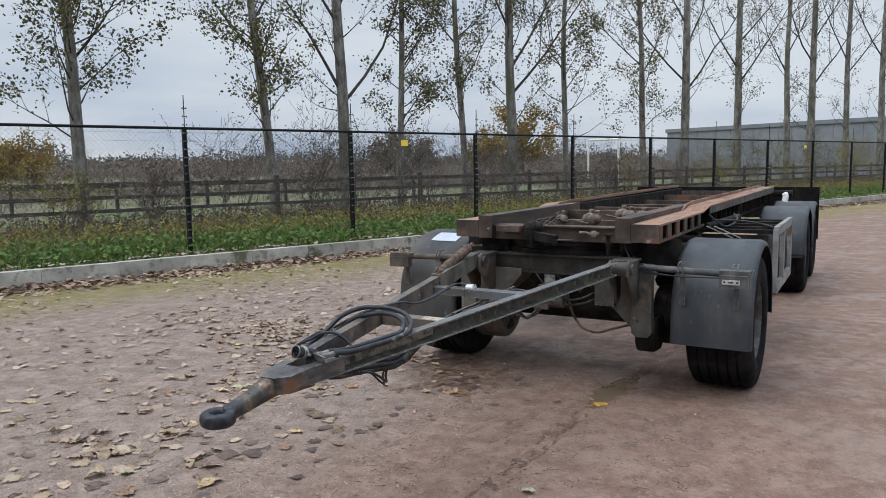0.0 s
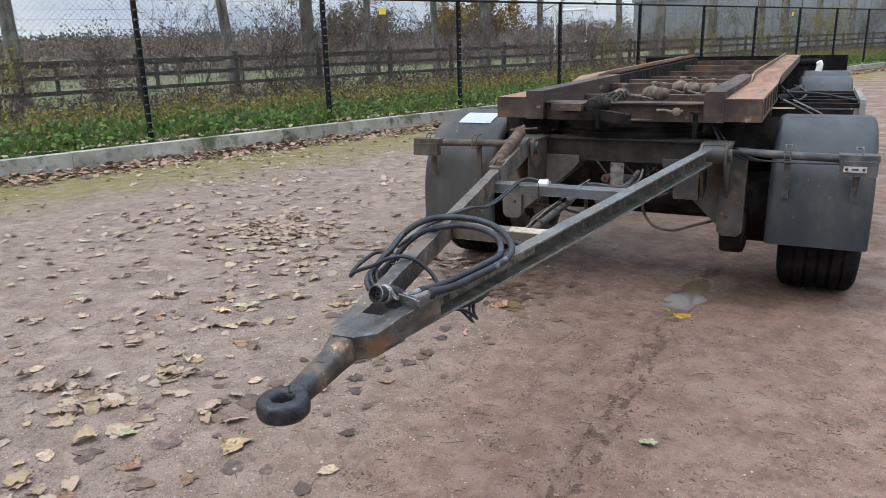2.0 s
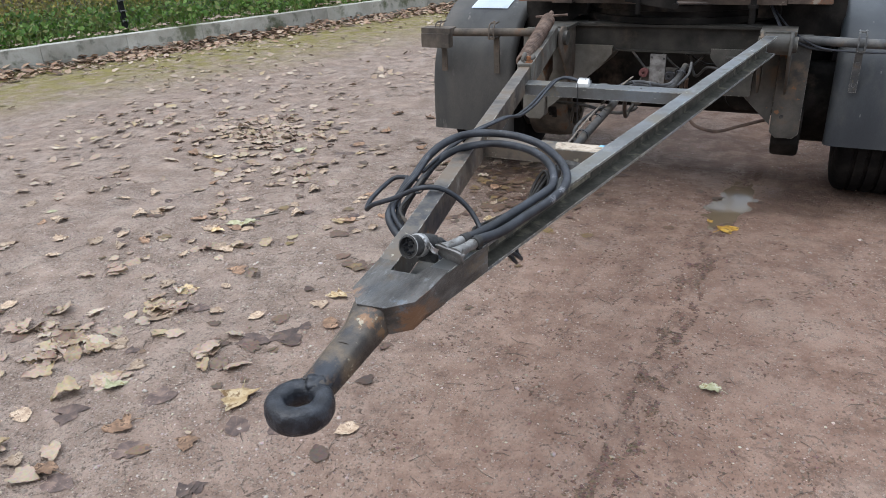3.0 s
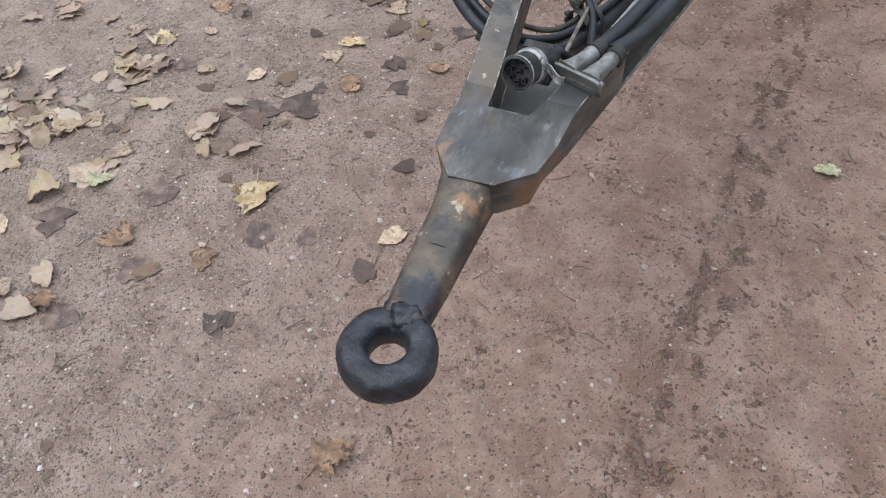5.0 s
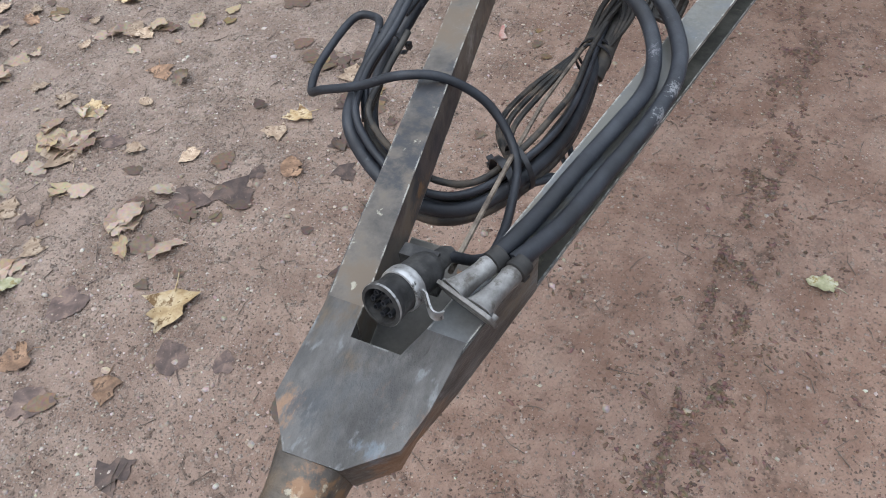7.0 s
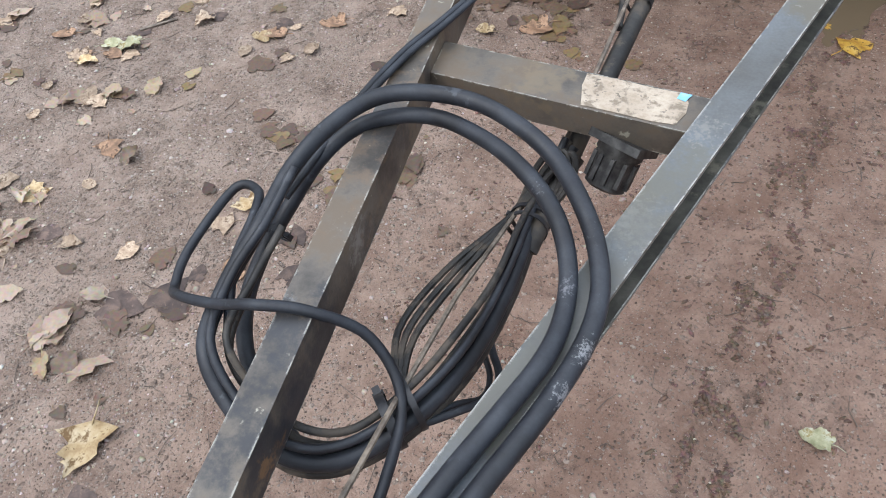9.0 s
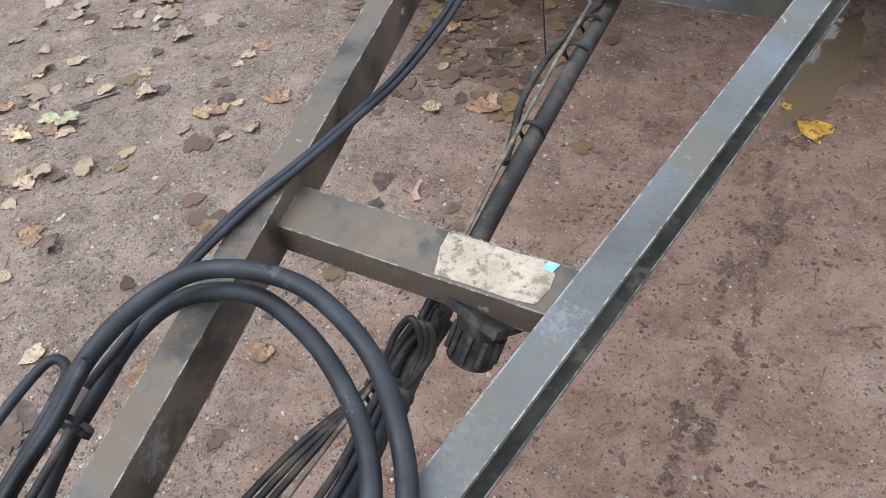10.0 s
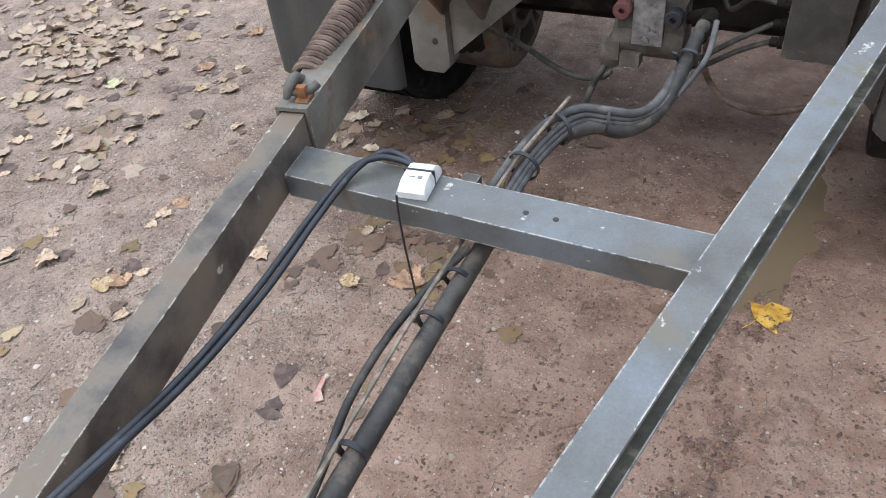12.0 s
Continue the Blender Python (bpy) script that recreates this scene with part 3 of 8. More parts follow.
def smooth_path(points, steps=6, closed=False):
    """A Catmull-Rom curve through the points."""
    ps = [Vector(p) for p in points]
    n = len(ps)
    out = []
    for i in range(n if closed else n - 1):
        if closed:
            a, b, c, d = ps[i - 1], ps[i], ps[(i + 1) % n], ps[(i + 2) % n]
        else:
            a, b, c, d = ps[max(i - 1, 0)], ps[i], ps[i + 1], ps[min(i + 2, n - 1)]
        for s in range(steps):
            t = s / steps
            out.append(0.5 * ((2 * b) + (c - a) * t + (2 * a - 5 * b + 4 * c - d) * t * t + (3 * b - a - 3 * c + d) * t ** 3))
    if not closed:
        out.append(ps[-1])
    return out


def tube(bm, path, radius, seg=8, closed=False, caps=True):
    """A round tube along a path; radius is a number or one for each point."""
    path = [Vector(p) for p in path]
    n = len(path)
    rs = radius if isinstance(radius, (list, tuple)) else [radius] * n
    d0 = (path[1] - path[0]).normalized()
    u = d0.orthogonal().normalized()
    rings = []
    for i, p in enumerate(path):
        if closed:
            d = path[(i + 1) % n] - path[i - 1]
        else:
            d = path[min(i + 1, n - 1)] - path[max(i - 1, 0)]
        d.normalize()
        u = (u - d * u.dot(d)).normalized()
        v = d.cross(u)
        rings.append([p + (u * math.cos(2 * math.pi * k / seg) + v * math.sin(2 * math.pi * k / seg)) * rs[i] for k in range(seg)])
    loft(bm, rings, closed, caps)


def lathe(bm, profile, m, seg=24, ring=False):
    """A profile of (radius, height) turned round the z axis, then moved by m; a ring has a hole."""
    rings = [[m @ Vector((r * math.cos(2 * math.pi * k / seg), r * math.sin(2 * math.pi * k / seg), z)) for k in range(seg)] for r, z in profile]
    loft(bm, rings, closed=ring)


def soften(bm, width, segments=2):
    """Bevels all sharp edges."""
    es = [e for e in bm.edges if len(e.link_faces) == 2 and e.calc_face_angle(0) > 0.5]
    bmesh.ops.bevel(bm, geom=es, offset=width, segments=segments, affect="EDGES", clamp_overlap=True, profile=0.6)


def along(axis_from, axis_to):
    """A basis at axis_from whose z axis points to axis_to."""
    a, b = Vector(axis_from), Vector(axis_to)
    return Matrix.Translation(a) @ (b - a).to_track_quat("Z", "Y").to_matrix().to_4x4()



# ---- ground ----
KERB_K = 0.385          # sideways drift of the kerb for each metre ahead
KERB_X = -9.08          # where the kerb's face meets y = 0
KERB_U = Vector((KERB_K, 1, 0)).normalized()
KERB_N = Vector((-1, KERB_K, 0)).normalized()     # away from the yard
KERB_H = 0.24


def kerb_point(s, back=0.0, z=0.0):
    """The point s metres along the kerb's face from y = 0, and back metres behind it."""
    return Vector((KERB_X, 0, z)) + KERB_U * s + KERB_N * back


def spread(near0, near1, step, far):
    """Coordinates that are close together between near0 and near1 and widen outside, to +-far."""
    mid = list(np.arange(near0, near1, step))
    out, s = [], step
    x = near1
    while x < far:
        out.append(x)
        s *= 1.22
        x += s
    out.append(far)
    back, s, x = [], step, near0 - step
    while x > -far:
        back.append(x)
        s *= 1.22
        x -= s
    back.append(-far)
    return np.array(back[::-1] + mid + out)


PUDDLES = [(0.515, 3.02, 0.105, 0.27)]


def ground_height(x, y):
    near = max(0.0, 1 - max(0.0, math.hypot(x, y - 1.5) - 4) / 8)
    z = 0.012 * noise.noise((x * 0.8, y * 0.8, 3)) + near * (0.006 * noise.noise((x * 5, y * 5, 1)) + 0.0035 * noise.noise((x * 16, y * 16, 7)))
    wob = 0.03 * noise.noise((0, y * 1.5, 0)) + 0.008 * noise.noise((2, y * 7, 0))
    lane = x - 0.052 * y - wob
    rut = math.exp(-((lane - 0.325) / 0.026) ** 2) + 0.8 * math.exp(-((lane - 0.405) / 0.022) ** 2)
    z += near * (-0.014 * rut * (0.6 + 0.8 * noise.noise((1, y * 3, 5))) + 0.012 * rut * noise.noise((x * 34, y * 26, 5)))
    z += near * 0.008 * math.exp(-((lane - 0.46) / 0.05) ** 2)
    for px, py, rx, ry in PUDDLES:
        q = ((x - px - 0.2 * (y - py) + 0.04 * noise.noise((x * 11, y * 11, 6)) + 0.02 * noise.noise((x * 30, y * 30, 2))) / rx) ** 2 + ((y - py + 0.09 * noise.noise((x * 10, y * 10, 9)) + 0.03 * noise.noise((x * 33, y * 33, 4))) / ry) ** 2
        if q < 8:
            hollow = math.exp(-q * 0.6)
            z = z * (1 - 0.75 * hollow) - 0.022 * hollow + 0.006 * hollow * noise.noise((x * 26, y * 22, 8))
    return z


gx = spread(-2.6, 1.8, 0.017, 900)
gy = spread(-1.6, 4.4, 0.017, 900)
gv = np.zeros((len(gx), len(gy), 3), dtype=np.float32)
gv[:, :, 0], gv[:, :, 1] = gx[:, None], gy[None, :]
for i, x in enumerate(gx):
    if -30 < x < 30:
        for j, y in enumerate(gy):
            if -30 < y < 60:
                gv[i, j, 2] = ground_height(x, y)
ids = np.arange(len(gx) * len(gy)).reshape(len(gx), len(gy))
gf = np.stack([ids[:-1, :-1], ids[1:, :-1], ids[1:, 1:], ids[:-1, 1:]], -1).reshape(-1, 4)


def ground_material():
    m = bpy.data.materials.new("yard_dirt")
    m.use_nodes = True
    n, k = m.node_tree.nodes, m.node_tree.links
    b = n["Principled BSDF"]
    pos = n.new("ShaderNodeNewGeometry").outputs["Position"]
    sep = n.new("ShaderNodeSeparateXYZ")
    k.new(pos, sep.inputs[0])

    def noisy(s, d=5.0, r=0.6):
        t = n.new("ShaderNodeTexNoise")
        t.inputs["Scale"].default_value, t.inputs["Detail"].default_value, t.inputs["Roughness"].default_value = s, d, r
        k.new(pos, t.inputs["Vector"])
        return t.outputs["Fac"]

    def math_(op, a, c, d=None):
        x = n.new("ShaderNodeMath")
        x.operation = op
        for i, v in enumerate((a, c, d)):
            if v is None:
                continue
            if isinstance(v, (int, float)):
                x.inputs[i].default_value = v
            else:
                k.new(v, x.inputs[i])
        return x.outputs[0]

    def step(f, lo, hi, a=0.0, c=1.0):
        x = n.new("ShaderNodeMapRange")
        x.interpolation_type = "SMOOTHSTEP"
        for s, v in zip(("From Min", "From Max", "To Min", "To Max"), (lo, hi, a, c)):
            x.inputs[s].default_value = v
        k.new(f, x.inputs["Value"])
        return x.outputs["Result"]

    def blend(f, a, c, kind="MIX"):
        x = n.new("ShaderNodeMix")
        x.data_type, x.blend_type = "RGBA", kind
        if isinstance(f, float):
            x.inputs["Factor"].default_value = f
        else:
            k.new(f, x.inputs["Factor"])
        for s, v in (("A", a), ("B", c)):
            if isinstance(v, tuple):
                x.inputs[s].default_value = (*v, 1)
            else:
                k.new(v, x.inputs[s])
        return x.outputs["Result"]

    big = noisy(0.9, 6)
    mid = noisy(7, 8, 0.65)
    fine = noisy(55, 6, 0.7)
    grit = noisy(240, 3, 0.7)
    red = blend(step(mid, 0.36, 0.64), (0.25, 0.152, 0.112), (0.36, 0.238, 0.182))
    grey = blend(step(mid, 0.36, 0.64), (0.3, 0.218, 0.174), (0.45, 0.345, 0.28))
    # greyer and stonier towards the kerb, red and smooth where wheels have packed it
    side = step(math_("MULTIPLY_ADD", big, 1.3, math_("MULTIPLY", sep.outputs["X"], 0.9)), -0.6, 0.95)
    colour = blend(side, grey, red)
    # paler dry crust and darker damp places
    colour = blend(math_("MULTIPLY", step(noisy(1.7, 8, 0.62), 0.54, 0.66), 0.55), colour, (0.4, 0.29, 0.228))
    colour = blend(math_("MULTIPLY", step(noisy(3.1, 8, 0.66), 0.55, 0.66), 0.36), colour, (0.165, 0.098, 0.071))
    # trodden dark scraps
    scraps = math_("MULTIPLY", step(noisy(5.5, 4, 0.6), 0.57, 0.64), step(noisy(48, 7, 0.78), 0.47, 0.54))
    colour = blend(math_("MULTIPLY", scraps, 0.6), colour, (0.1, 0.066, 0.05))
    # where loose grit and stones lie thick
    loose = math_("MULTIPLY", step(noisy(4.2, 6, 0.65), 0.34, 0.54), step(side, 0.0, 1.0, 1.0, 0.22))
    grime = step(math_("MULTIPLY_ADD", noisy(30, 6, 0.75), 1.0, math_("MULTIPLY", noisy(3, 3), 0.25)), 0.66, 0.74)
    colour = blend(math_("MULTIPLY", grime, 0.33), colour, (0.11, 0.07, 0.053))
    # crumbly dark wheel tracks
    lane = math_("MULTIPLY_ADD", sep.outputs["Y"], -0.052, sep.outputs["X"])
    for mid_x, wide, much_ in ((0.285, 0.04, 0.4), (0.98, 0.12, 0.3)):
        off = math_("ABSOLUTE", math_("SUBTRACT", math_("MULTIPLY_ADD", noisy(1.3, 4), -0.16, lane), mid_x), 0.0)
        track = math_("MULTIPLY", step(off, 0.02, wide, 1.0, 0.0), step(noisy(22, 8, 0.8), 0.49, 0.55))
        colour = blend(math_("MULTIPLY", track, much_), colour, (0.12, 0.074, 0.054))
    # single stones bedded in the dirt: each cell a tone of its own
    stony = None
    for scale_, low_, tone_a, tone_b, much in ((38.0, 0.74, (0.2, 0.14, 0.11), (0.46, 0.38, 0.32), 0.6), (66.0, 0.6, (0.17, 0.118, 0.092), (0.5, 0.41, 0.345), 0.8), (125.0, 0.5, (0.14, 0.098, 0.078), (0.54, 0.45, 0.385), 0.85), (230.0, 0.44, (0.12, 0.085, 0.068), (0.52, 0.435, 0.37), 0.75)):
        vo = n.new("ShaderNodeTexVoronoi")
        vo.inputs["Scale"].default_value = scale_
        warp = n.new("ShaderNodeVectorMath")
        warp.operation = "MULTIPLY_ADD"
        wob = n.new("ShaderNodeTexNoise")
        wob.inputs["Scale"].default_value = scale_ * 1.5
        k.new(pos, wob.inputs["Vector"])
        k.new(wob.outputs["Color"], warp.inputs[0])
        warp.inputs[1].default_value = (0.7 / scale_,) * 3
        k.new(pos, warp.inputs[2])
        k.new(warp.outputs[0], vo.inputs["Vector"])
        cell = n.new("ShaderNodeSeparateColor")
        k.new(vo.outputs["Color"], cell.inputs[0])
        there = math_("MULTIPLY", step(vo.outputs["Distance"], 0.46, 0.36), step(math_("MULTIPLY_ADD", loose, 0.42, cell.outputs[0]), low_ + 0.36, low_ + 0.39))
        colour = blend(math_("MULTIPLY", there, much), colour, blend(step(cell.outputs[1], 0.1, 1.0), tone_a, tone_b))
        lump = math_("MULTIPLY", there, step(vo.outputs["Distance"], 0.46, 0.0))
        stony = lump if stony is None else math_("MULTIPLY_ADD", lump, 0.55, stony)
    colour = blend(math_("MULTIPLY", step(fine, 0.45, 0.36), 0.14), colour, (0.13, 0.084, 0.064))
    # small pale and dark grit
    colour = blend(math_("MULTIPLY", math_("MULTIPLY", step(grit, 0.58, 0.66), 0.65), loose), colour, (0.52, 0.43, 0.36))
    colour = blend(math_("MULTIPLY", math_("MULTIPLY", step(grit, 0.42, 0.34), 0.35), loose), colour, (0.09, 0.06, 0.046))
    colour = blend(math_("MULTIPLY", step(fine, 0.56, 0.64), 0.3), colour, (0.42, 0.325, 0.265))
    # dark glossy ground: damp by left wheel and puddle, one patch below the bogie
    dark_ground = None
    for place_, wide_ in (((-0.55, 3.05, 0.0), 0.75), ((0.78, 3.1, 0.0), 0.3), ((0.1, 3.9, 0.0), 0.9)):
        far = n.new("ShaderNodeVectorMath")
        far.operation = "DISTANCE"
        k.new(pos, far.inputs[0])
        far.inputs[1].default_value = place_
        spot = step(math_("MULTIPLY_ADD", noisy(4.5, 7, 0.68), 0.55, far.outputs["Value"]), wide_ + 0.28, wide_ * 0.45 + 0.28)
        dark_ground = spot if dark_ground is None else math_("MAXIMUM", dark_ground, spot)
    colour = blend(math_("MULTIPLY", dark_ground, 0.55), colour, blend(step(mid, 0.36, 0.64), (0.085, 0.05, 0.036), (0.17, 0.105, 0.076)))
    # mossy strip along the kerb
    away = math_("MULTIPLY", math_("SUBTRACT", math_("MULTIPLY_ADD", sep.outputs["Y"], -KERB_K, sep.outputs["X"]), KERB_X), 0.933)
    moss = math_("MULTIPLY", step(math_("MULTIPLY_ADD", noisy(1.6, 5), 1.2, away), 1.5, 3.5, 1.0, 0.0), step(noisy(5, 6, 0.7), 0.3, 0.6))
    colour = blend(math_("MULTIPLY", moss, 0.88), colour, (0.25, 0.215, 0.05))
    tone_ = n.new("ShaderNodeHueSaturation")
    tone_.inputs["Value"].default_value = 0.68
    tone_.inputs["Saturation"].default_value = 1.04
    k.new(colour, tone_.inputs["Color"])
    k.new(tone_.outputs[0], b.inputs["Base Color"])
    wet = math_("SUBTRACT", step(math_("MULTIPLY_ADD", mid, 0.6, noisy(1.7, 4)), 0.72, 0.95, 0.85, 0.45), math_("MULTIPLY", dark_ground, 0.18))
    k.new(wet, b.inputs["Roughness"])
    h = math_("MULTIPLY_ADD", stony, 0.45, math_("MULTIPLY_ADD", math_("MULTIPLY", grit, loose), 0.16, math_("MULTIPLY_ADD", fine, 0.3, math_("MULTIPLY", mid, 0.45))))
    bp = n.new("ShaderNodeBump")
    bp.inputs["Strength"].default_value, bp.inputs["Distance"].default_value = 1.0, 0.023
    b.inputs["Specular IOR Level"].default_value = 0.28
    k.new(h, bp.inputs["Height"])
    k.new(bp.outputs[0], b.inputs["Normal"])
    return m


ground = stuff_np("ground", gv.reshape(-1, 3), gf, ground_material())
ground.data.polygons.foreach_set("use_smooth", np.ones(len(gf), dtype=bool))
tagged(ground, "reddish brown packed dirt yard with grit and wheel tracks", "ground", kind="structure")


def puddle_material():
    m = bpy.data.materials.new("muddy_water")
    m.use_nodes = True
    b = m.node_tree.nodes["Principled BSDF"]
    b.inputs["Base Color"].default_value = (0.135, 0.1, 0.064, 1)
    b.inputs["Roughness"].default_value = 0.04
    b.inputs["Specular IOR Level"].default_value = 0.6
    t = m.node_tree.nodes.new("ShaderNodeTexNoise")
    t.inputs["Scale"].default_value = 14
    bp = m.node_tree.nodes.new("ShaderNodeBump")
    bp.inputs["Strength"].default_value, bp.inputs["Distance"].default_value = 0.03, 0.01
    m.node_tree.links.new(t.outputs["Fac"], bp.inputs["Height"])
    m.node_tree.links.new(bp.outputs[0], b.inputs["Normal"])
    return m


MUD_WATER = puddle_material()
for px, py, rx, ry in PUDDLES:
    bm = bmesh.new()
    ring = []
    for a in range(48):
        t = 2 * math.pi * a / 48
        ring.append(bm.verts.new((px + rx * 1.9 * math.cos(t) + 0.2 * ry * 1.9 * math.sin(t), py + ry * 1.9 * math.sin(t), -0.0095)))
    bm.faces.new(ring)
    tagged(part("puddle", bm, MUD_WATER), "shallow puddle of muddy brown water in the dirt", "puddle", kind="structure")

# ---- verge behind the kerb ----
vs, fs = [], []
steps_s = [-600, -200, -60] + [-20 + 1.0 * i for i in range(80)] + [90, 200, 700]
steps_b = [0.12, 0.3, 0.6, 1.0, 1.6, 2.4, 3.4, 4.6, 6, 8, 10, 13, 18, 30, 80, 250, 900]
for s in steps_s:
    for bk in steps_b:
        p = kerb_point(s, bk)
        p.z = KERB_H - 0.03 + 0.05 * noise.noise((p.x * 0.6, p.y * 0.6, 0)) * min(1, bk)
        vs.append(p)
nb = len(steps_b)
for i in range(len(steps_s) - 1):
    for j in range(nb - 1):
        fs.append((i * nb + j, (i + 1) * nb + j, (i + 1) * nb + j + 1, i * nb + j + 1))
VERGE = shader("verge_soil", [(0.07, 0.075, 0.03), (0.11, 0.095, 0.045), (0.15, 0.115, 0.065)], 1.3, rough=(0.85, 0.95), fine=40, bump=0.6, place="Position",
               patch=(0.06, 0.1, 0.02), patch_at=(0.45, 0.6), patch_scale=0.5, depth=0.05)
verge = tagged(stuff("verge", vs, fs, VERGE), "grassy verge with green weeds and dry growth behind the kerb", "ground", kind="structure")

# ---- kerb of concrete blocks ----
kerb = tagged(empty("kerb", *kerb_point(0)), "row of weathered grey concrete kerb blocks with algae stains", "kerb", kind="structure")
bm = bmesh.new()
box(bm, -0.498, 0.498, 0, 0.15, -0.05, KERB_H)
soften(bm, 0.012, 2)
block_mesh = part("kerb_block", bm, CONCRETE)
block_data = block_mesh.data
bpy.data.objects.remove(block_mesh)
for i in range(60):
    s = -6.3 + i
    p = KERB_U * s
    m = Matrix.Translation((p.x, p.y, 0.006 * noise.noise((i * 1.7, 0, 0)))) @ pose(0, 0, 0, 0, 0, math.degrees(math.atan2(KERB_U.y, KERB_U.x)) + 0.25 * noise.noise((i * 2.3, 4, 0)))
    piece("kerb_block", block_data, kerb, m)

# ---- security fence on the verge ----
FENCE_BACK, FENCE_S, FENCE_STEP, RAIL_Z = 0.51, 6.4, 3.0, 2.175
F_FIRST, F_LAST = -4, 14
fence_turn = math.degrees(math.atan2(KERB_U.y, KERB_U.x))
fence = tagged(empty("security_fence", *kerb_point(FENCE_S, FENCE_BACK)), "black chain-link security fence with strand insulators on the posts", "fence", kind="structure")
fence_frame = pose(0, 0, 0, 0, 0, fence_turn)


def fence_part(name, bm, material, x=0.0, label=""):
    return part(name, bm, material, fence, label, m=fence_frame @ Matrix.Translation((x, 0, 0)))


bm = bmesh.new()
box(bm, -0.03, 0.03, -0.03, 0.03, 0.1, RAIL_Z + 0.02)
soften(bm, 0.006, 1)
post0 = fence_part("post", bm, BLACKPOST)
bm = bmesh.new()
bar(bm, (0.0, -0.03, RAIL_Z - 0.3), (0.0, -0.035, RAIL_Z + 0.5), 0.011, 0.011)
ext0 = fence_part("post_extension", bm, BLACKPOST)
bm = bmesh.new()
for i in range(18):
    z = 0.35 + i * 0.125
    bar(bm, (-0.03, -0.05, z), (0.03, -0.05, z), 0.008, 0.008)
    for sx in (-0.03, 0.03):
        tube(bm, [(sx, -0.05, z - 0.014), (sx, -0.05, z + 0.014)], 0.009, 6)
    bar(bm, (0, -0.05, z), (0, -0.02, z), 0.014, 0.014)
ins0 = fence_part("insulators", bm, INSUL, label="row of strand insulators on the post")
for i in range(F_FIRST, F_LAST):
    at = fence_frame @ Matrix.Translation((i * FENCE_STEP, 0, 0)) @ pose(0, 0, 0, 0, 0, 0.6 * noise.noise((i * 3.1, 0, 0)))
    if i == 0:
        continue
    for o in (post0, ext0, ins0):
        piece(o.name.split(".")[0], o.data, fence, at)
bm = bmesh.new()
x0, x1 = F_FIRST * FENCE_STEP, (F_LAST - 1) * FENCE_STEP
for i in range(F_FIRST, F_LAST - 1):
    tube(bm, [(i * FENCE_STEP + 0.004, 0, RAIL_Z), ((i + 1) * FENCE_STEP - 0.004, 0, RAIL_Z)], 0.022, 10)
fence_part("top_rail", bm, BLACKPOST)

# chain-link: two families of thin slanted wires
pitch, zb, zt = 0.075, 0.22, RAIL_Z
hgt = zt - zb
verts, faces = [], []


def thin_wire(a, b, r):
    a, b = np.array(a), np.array(b)
    d = (b - a) / np.linalg.norm(b - a)
    u = np.cross(d, (0, 1, 0.02))
    u /= np.linalg.norm(u)
    v = np.cross(d, u)
    base = len(verts)
    for p in (a, b):
        for t in (0, 2 * math.pi / 3, 4 * math.pi / 3):
            verts.append(p + r * (u * math.cos(t) + v * math.sin(t)))
    for q in ((0, 1, 4, 3), (1, 2, 5, 4), (2, 0, 3, 5)):
        faces.append([base + w for w in q])


for xs in np.arange(x0 - hgt, x1, pitch):
    for sgn in (1, -1):
        a, b = (xs, 0.028, zb), (xs + hgt, 0.028, zt)
        if sgn < 0:
            a, b = (xs + hgt, 0.032, zb), (xs, 0.032, zt)
        lo, hi = max(min(a[0], b[0]), x0), min(max(a[0], b[0]), x1)
        if hi - lo < 0.02:
            continue

        def clip(x):
            f = (x - a[0]) / (b[0] - a[0])
            return (x, a[1], a[2] + f * (b[2] - a[2]))
        thin_wire(clip(lo), clip(hi), 0.0014)
link = stuff_np("chain_link", verts, faces, WIRE, fence)
link.matrix_basis = fence_frame
tagged(link, "dark diamond wire mesh", kind="stuff")
verts, faces = [], []
for i in range(15):
    thin_wire((x0, -0.05, 0.35 + i * 0.125), (x1, -0.05, 0.35 + i * 0.125), 0.0016)
strands = stuff_np("strand_wires", verts, faces, WIRE, fence)
strands.matrix_basis = fence_frame
for sx, sz in ((4.15, 1.98), (20.3, 1.99)):
    bm = bmesh.new()
    box(bm, sx - 0.075, sx + 0.075, -0.075, -0.071, sz - 0.055, sz + 0.055)
    fence_part("warning_sign", bm, SIGN, label="small plain yellow warning plate")

# ---- wooden paddock fence behind ----
paddock = tagged(empty("paddock_fence", *kerb_point(0, 7.2)), "weathered brown wooden post and rail fence", "fence", kind="structure")
bm = bmesh.new()
box(bm, -0.05, 0.05, -0.05, 0.05, 0, 1.22)
soften(bm, 0.01, 1)
wp = part("post", bm, WOOD, paddock, m=fence_frame @ Matrix.Translation((-8, 0, 0.15)))
for i in range(1, 30):
    piece("post", wp.data, paddock, fence_frame @ Matrix.Translation((-8 + i * 2.4, 0, 0.15 + 0.03 * noise.noise((i * 5.1, 0, 0)))))
bm = bmesh.new()
box(bm, 0.0, 2.4, -0.08, -0.052, -0.042, 0.042)
soften(bm, 0.006, 1)
wr = part("rail", bm, WOOD, paddock, m=fence_frame @ Matrix.Translation((-8, 0, 0.6)))
for i in range(29):
    for j, z in enumerate((0.62, 0.92, 1.22)):
        if i == 0 and j == 0:
            continue
        piece("rail", wr.data, paddock, fence_frame @ Matrix.Translation((-8 + i * 2.4, 0, z + 0.02 * noise.noise((i * 2.1, j, 0)))) @ pose(0, 0, 0, 0, 0.5 * noise.noise((i, j * 3.3, 2)), 0))
bm = bmesh.new()
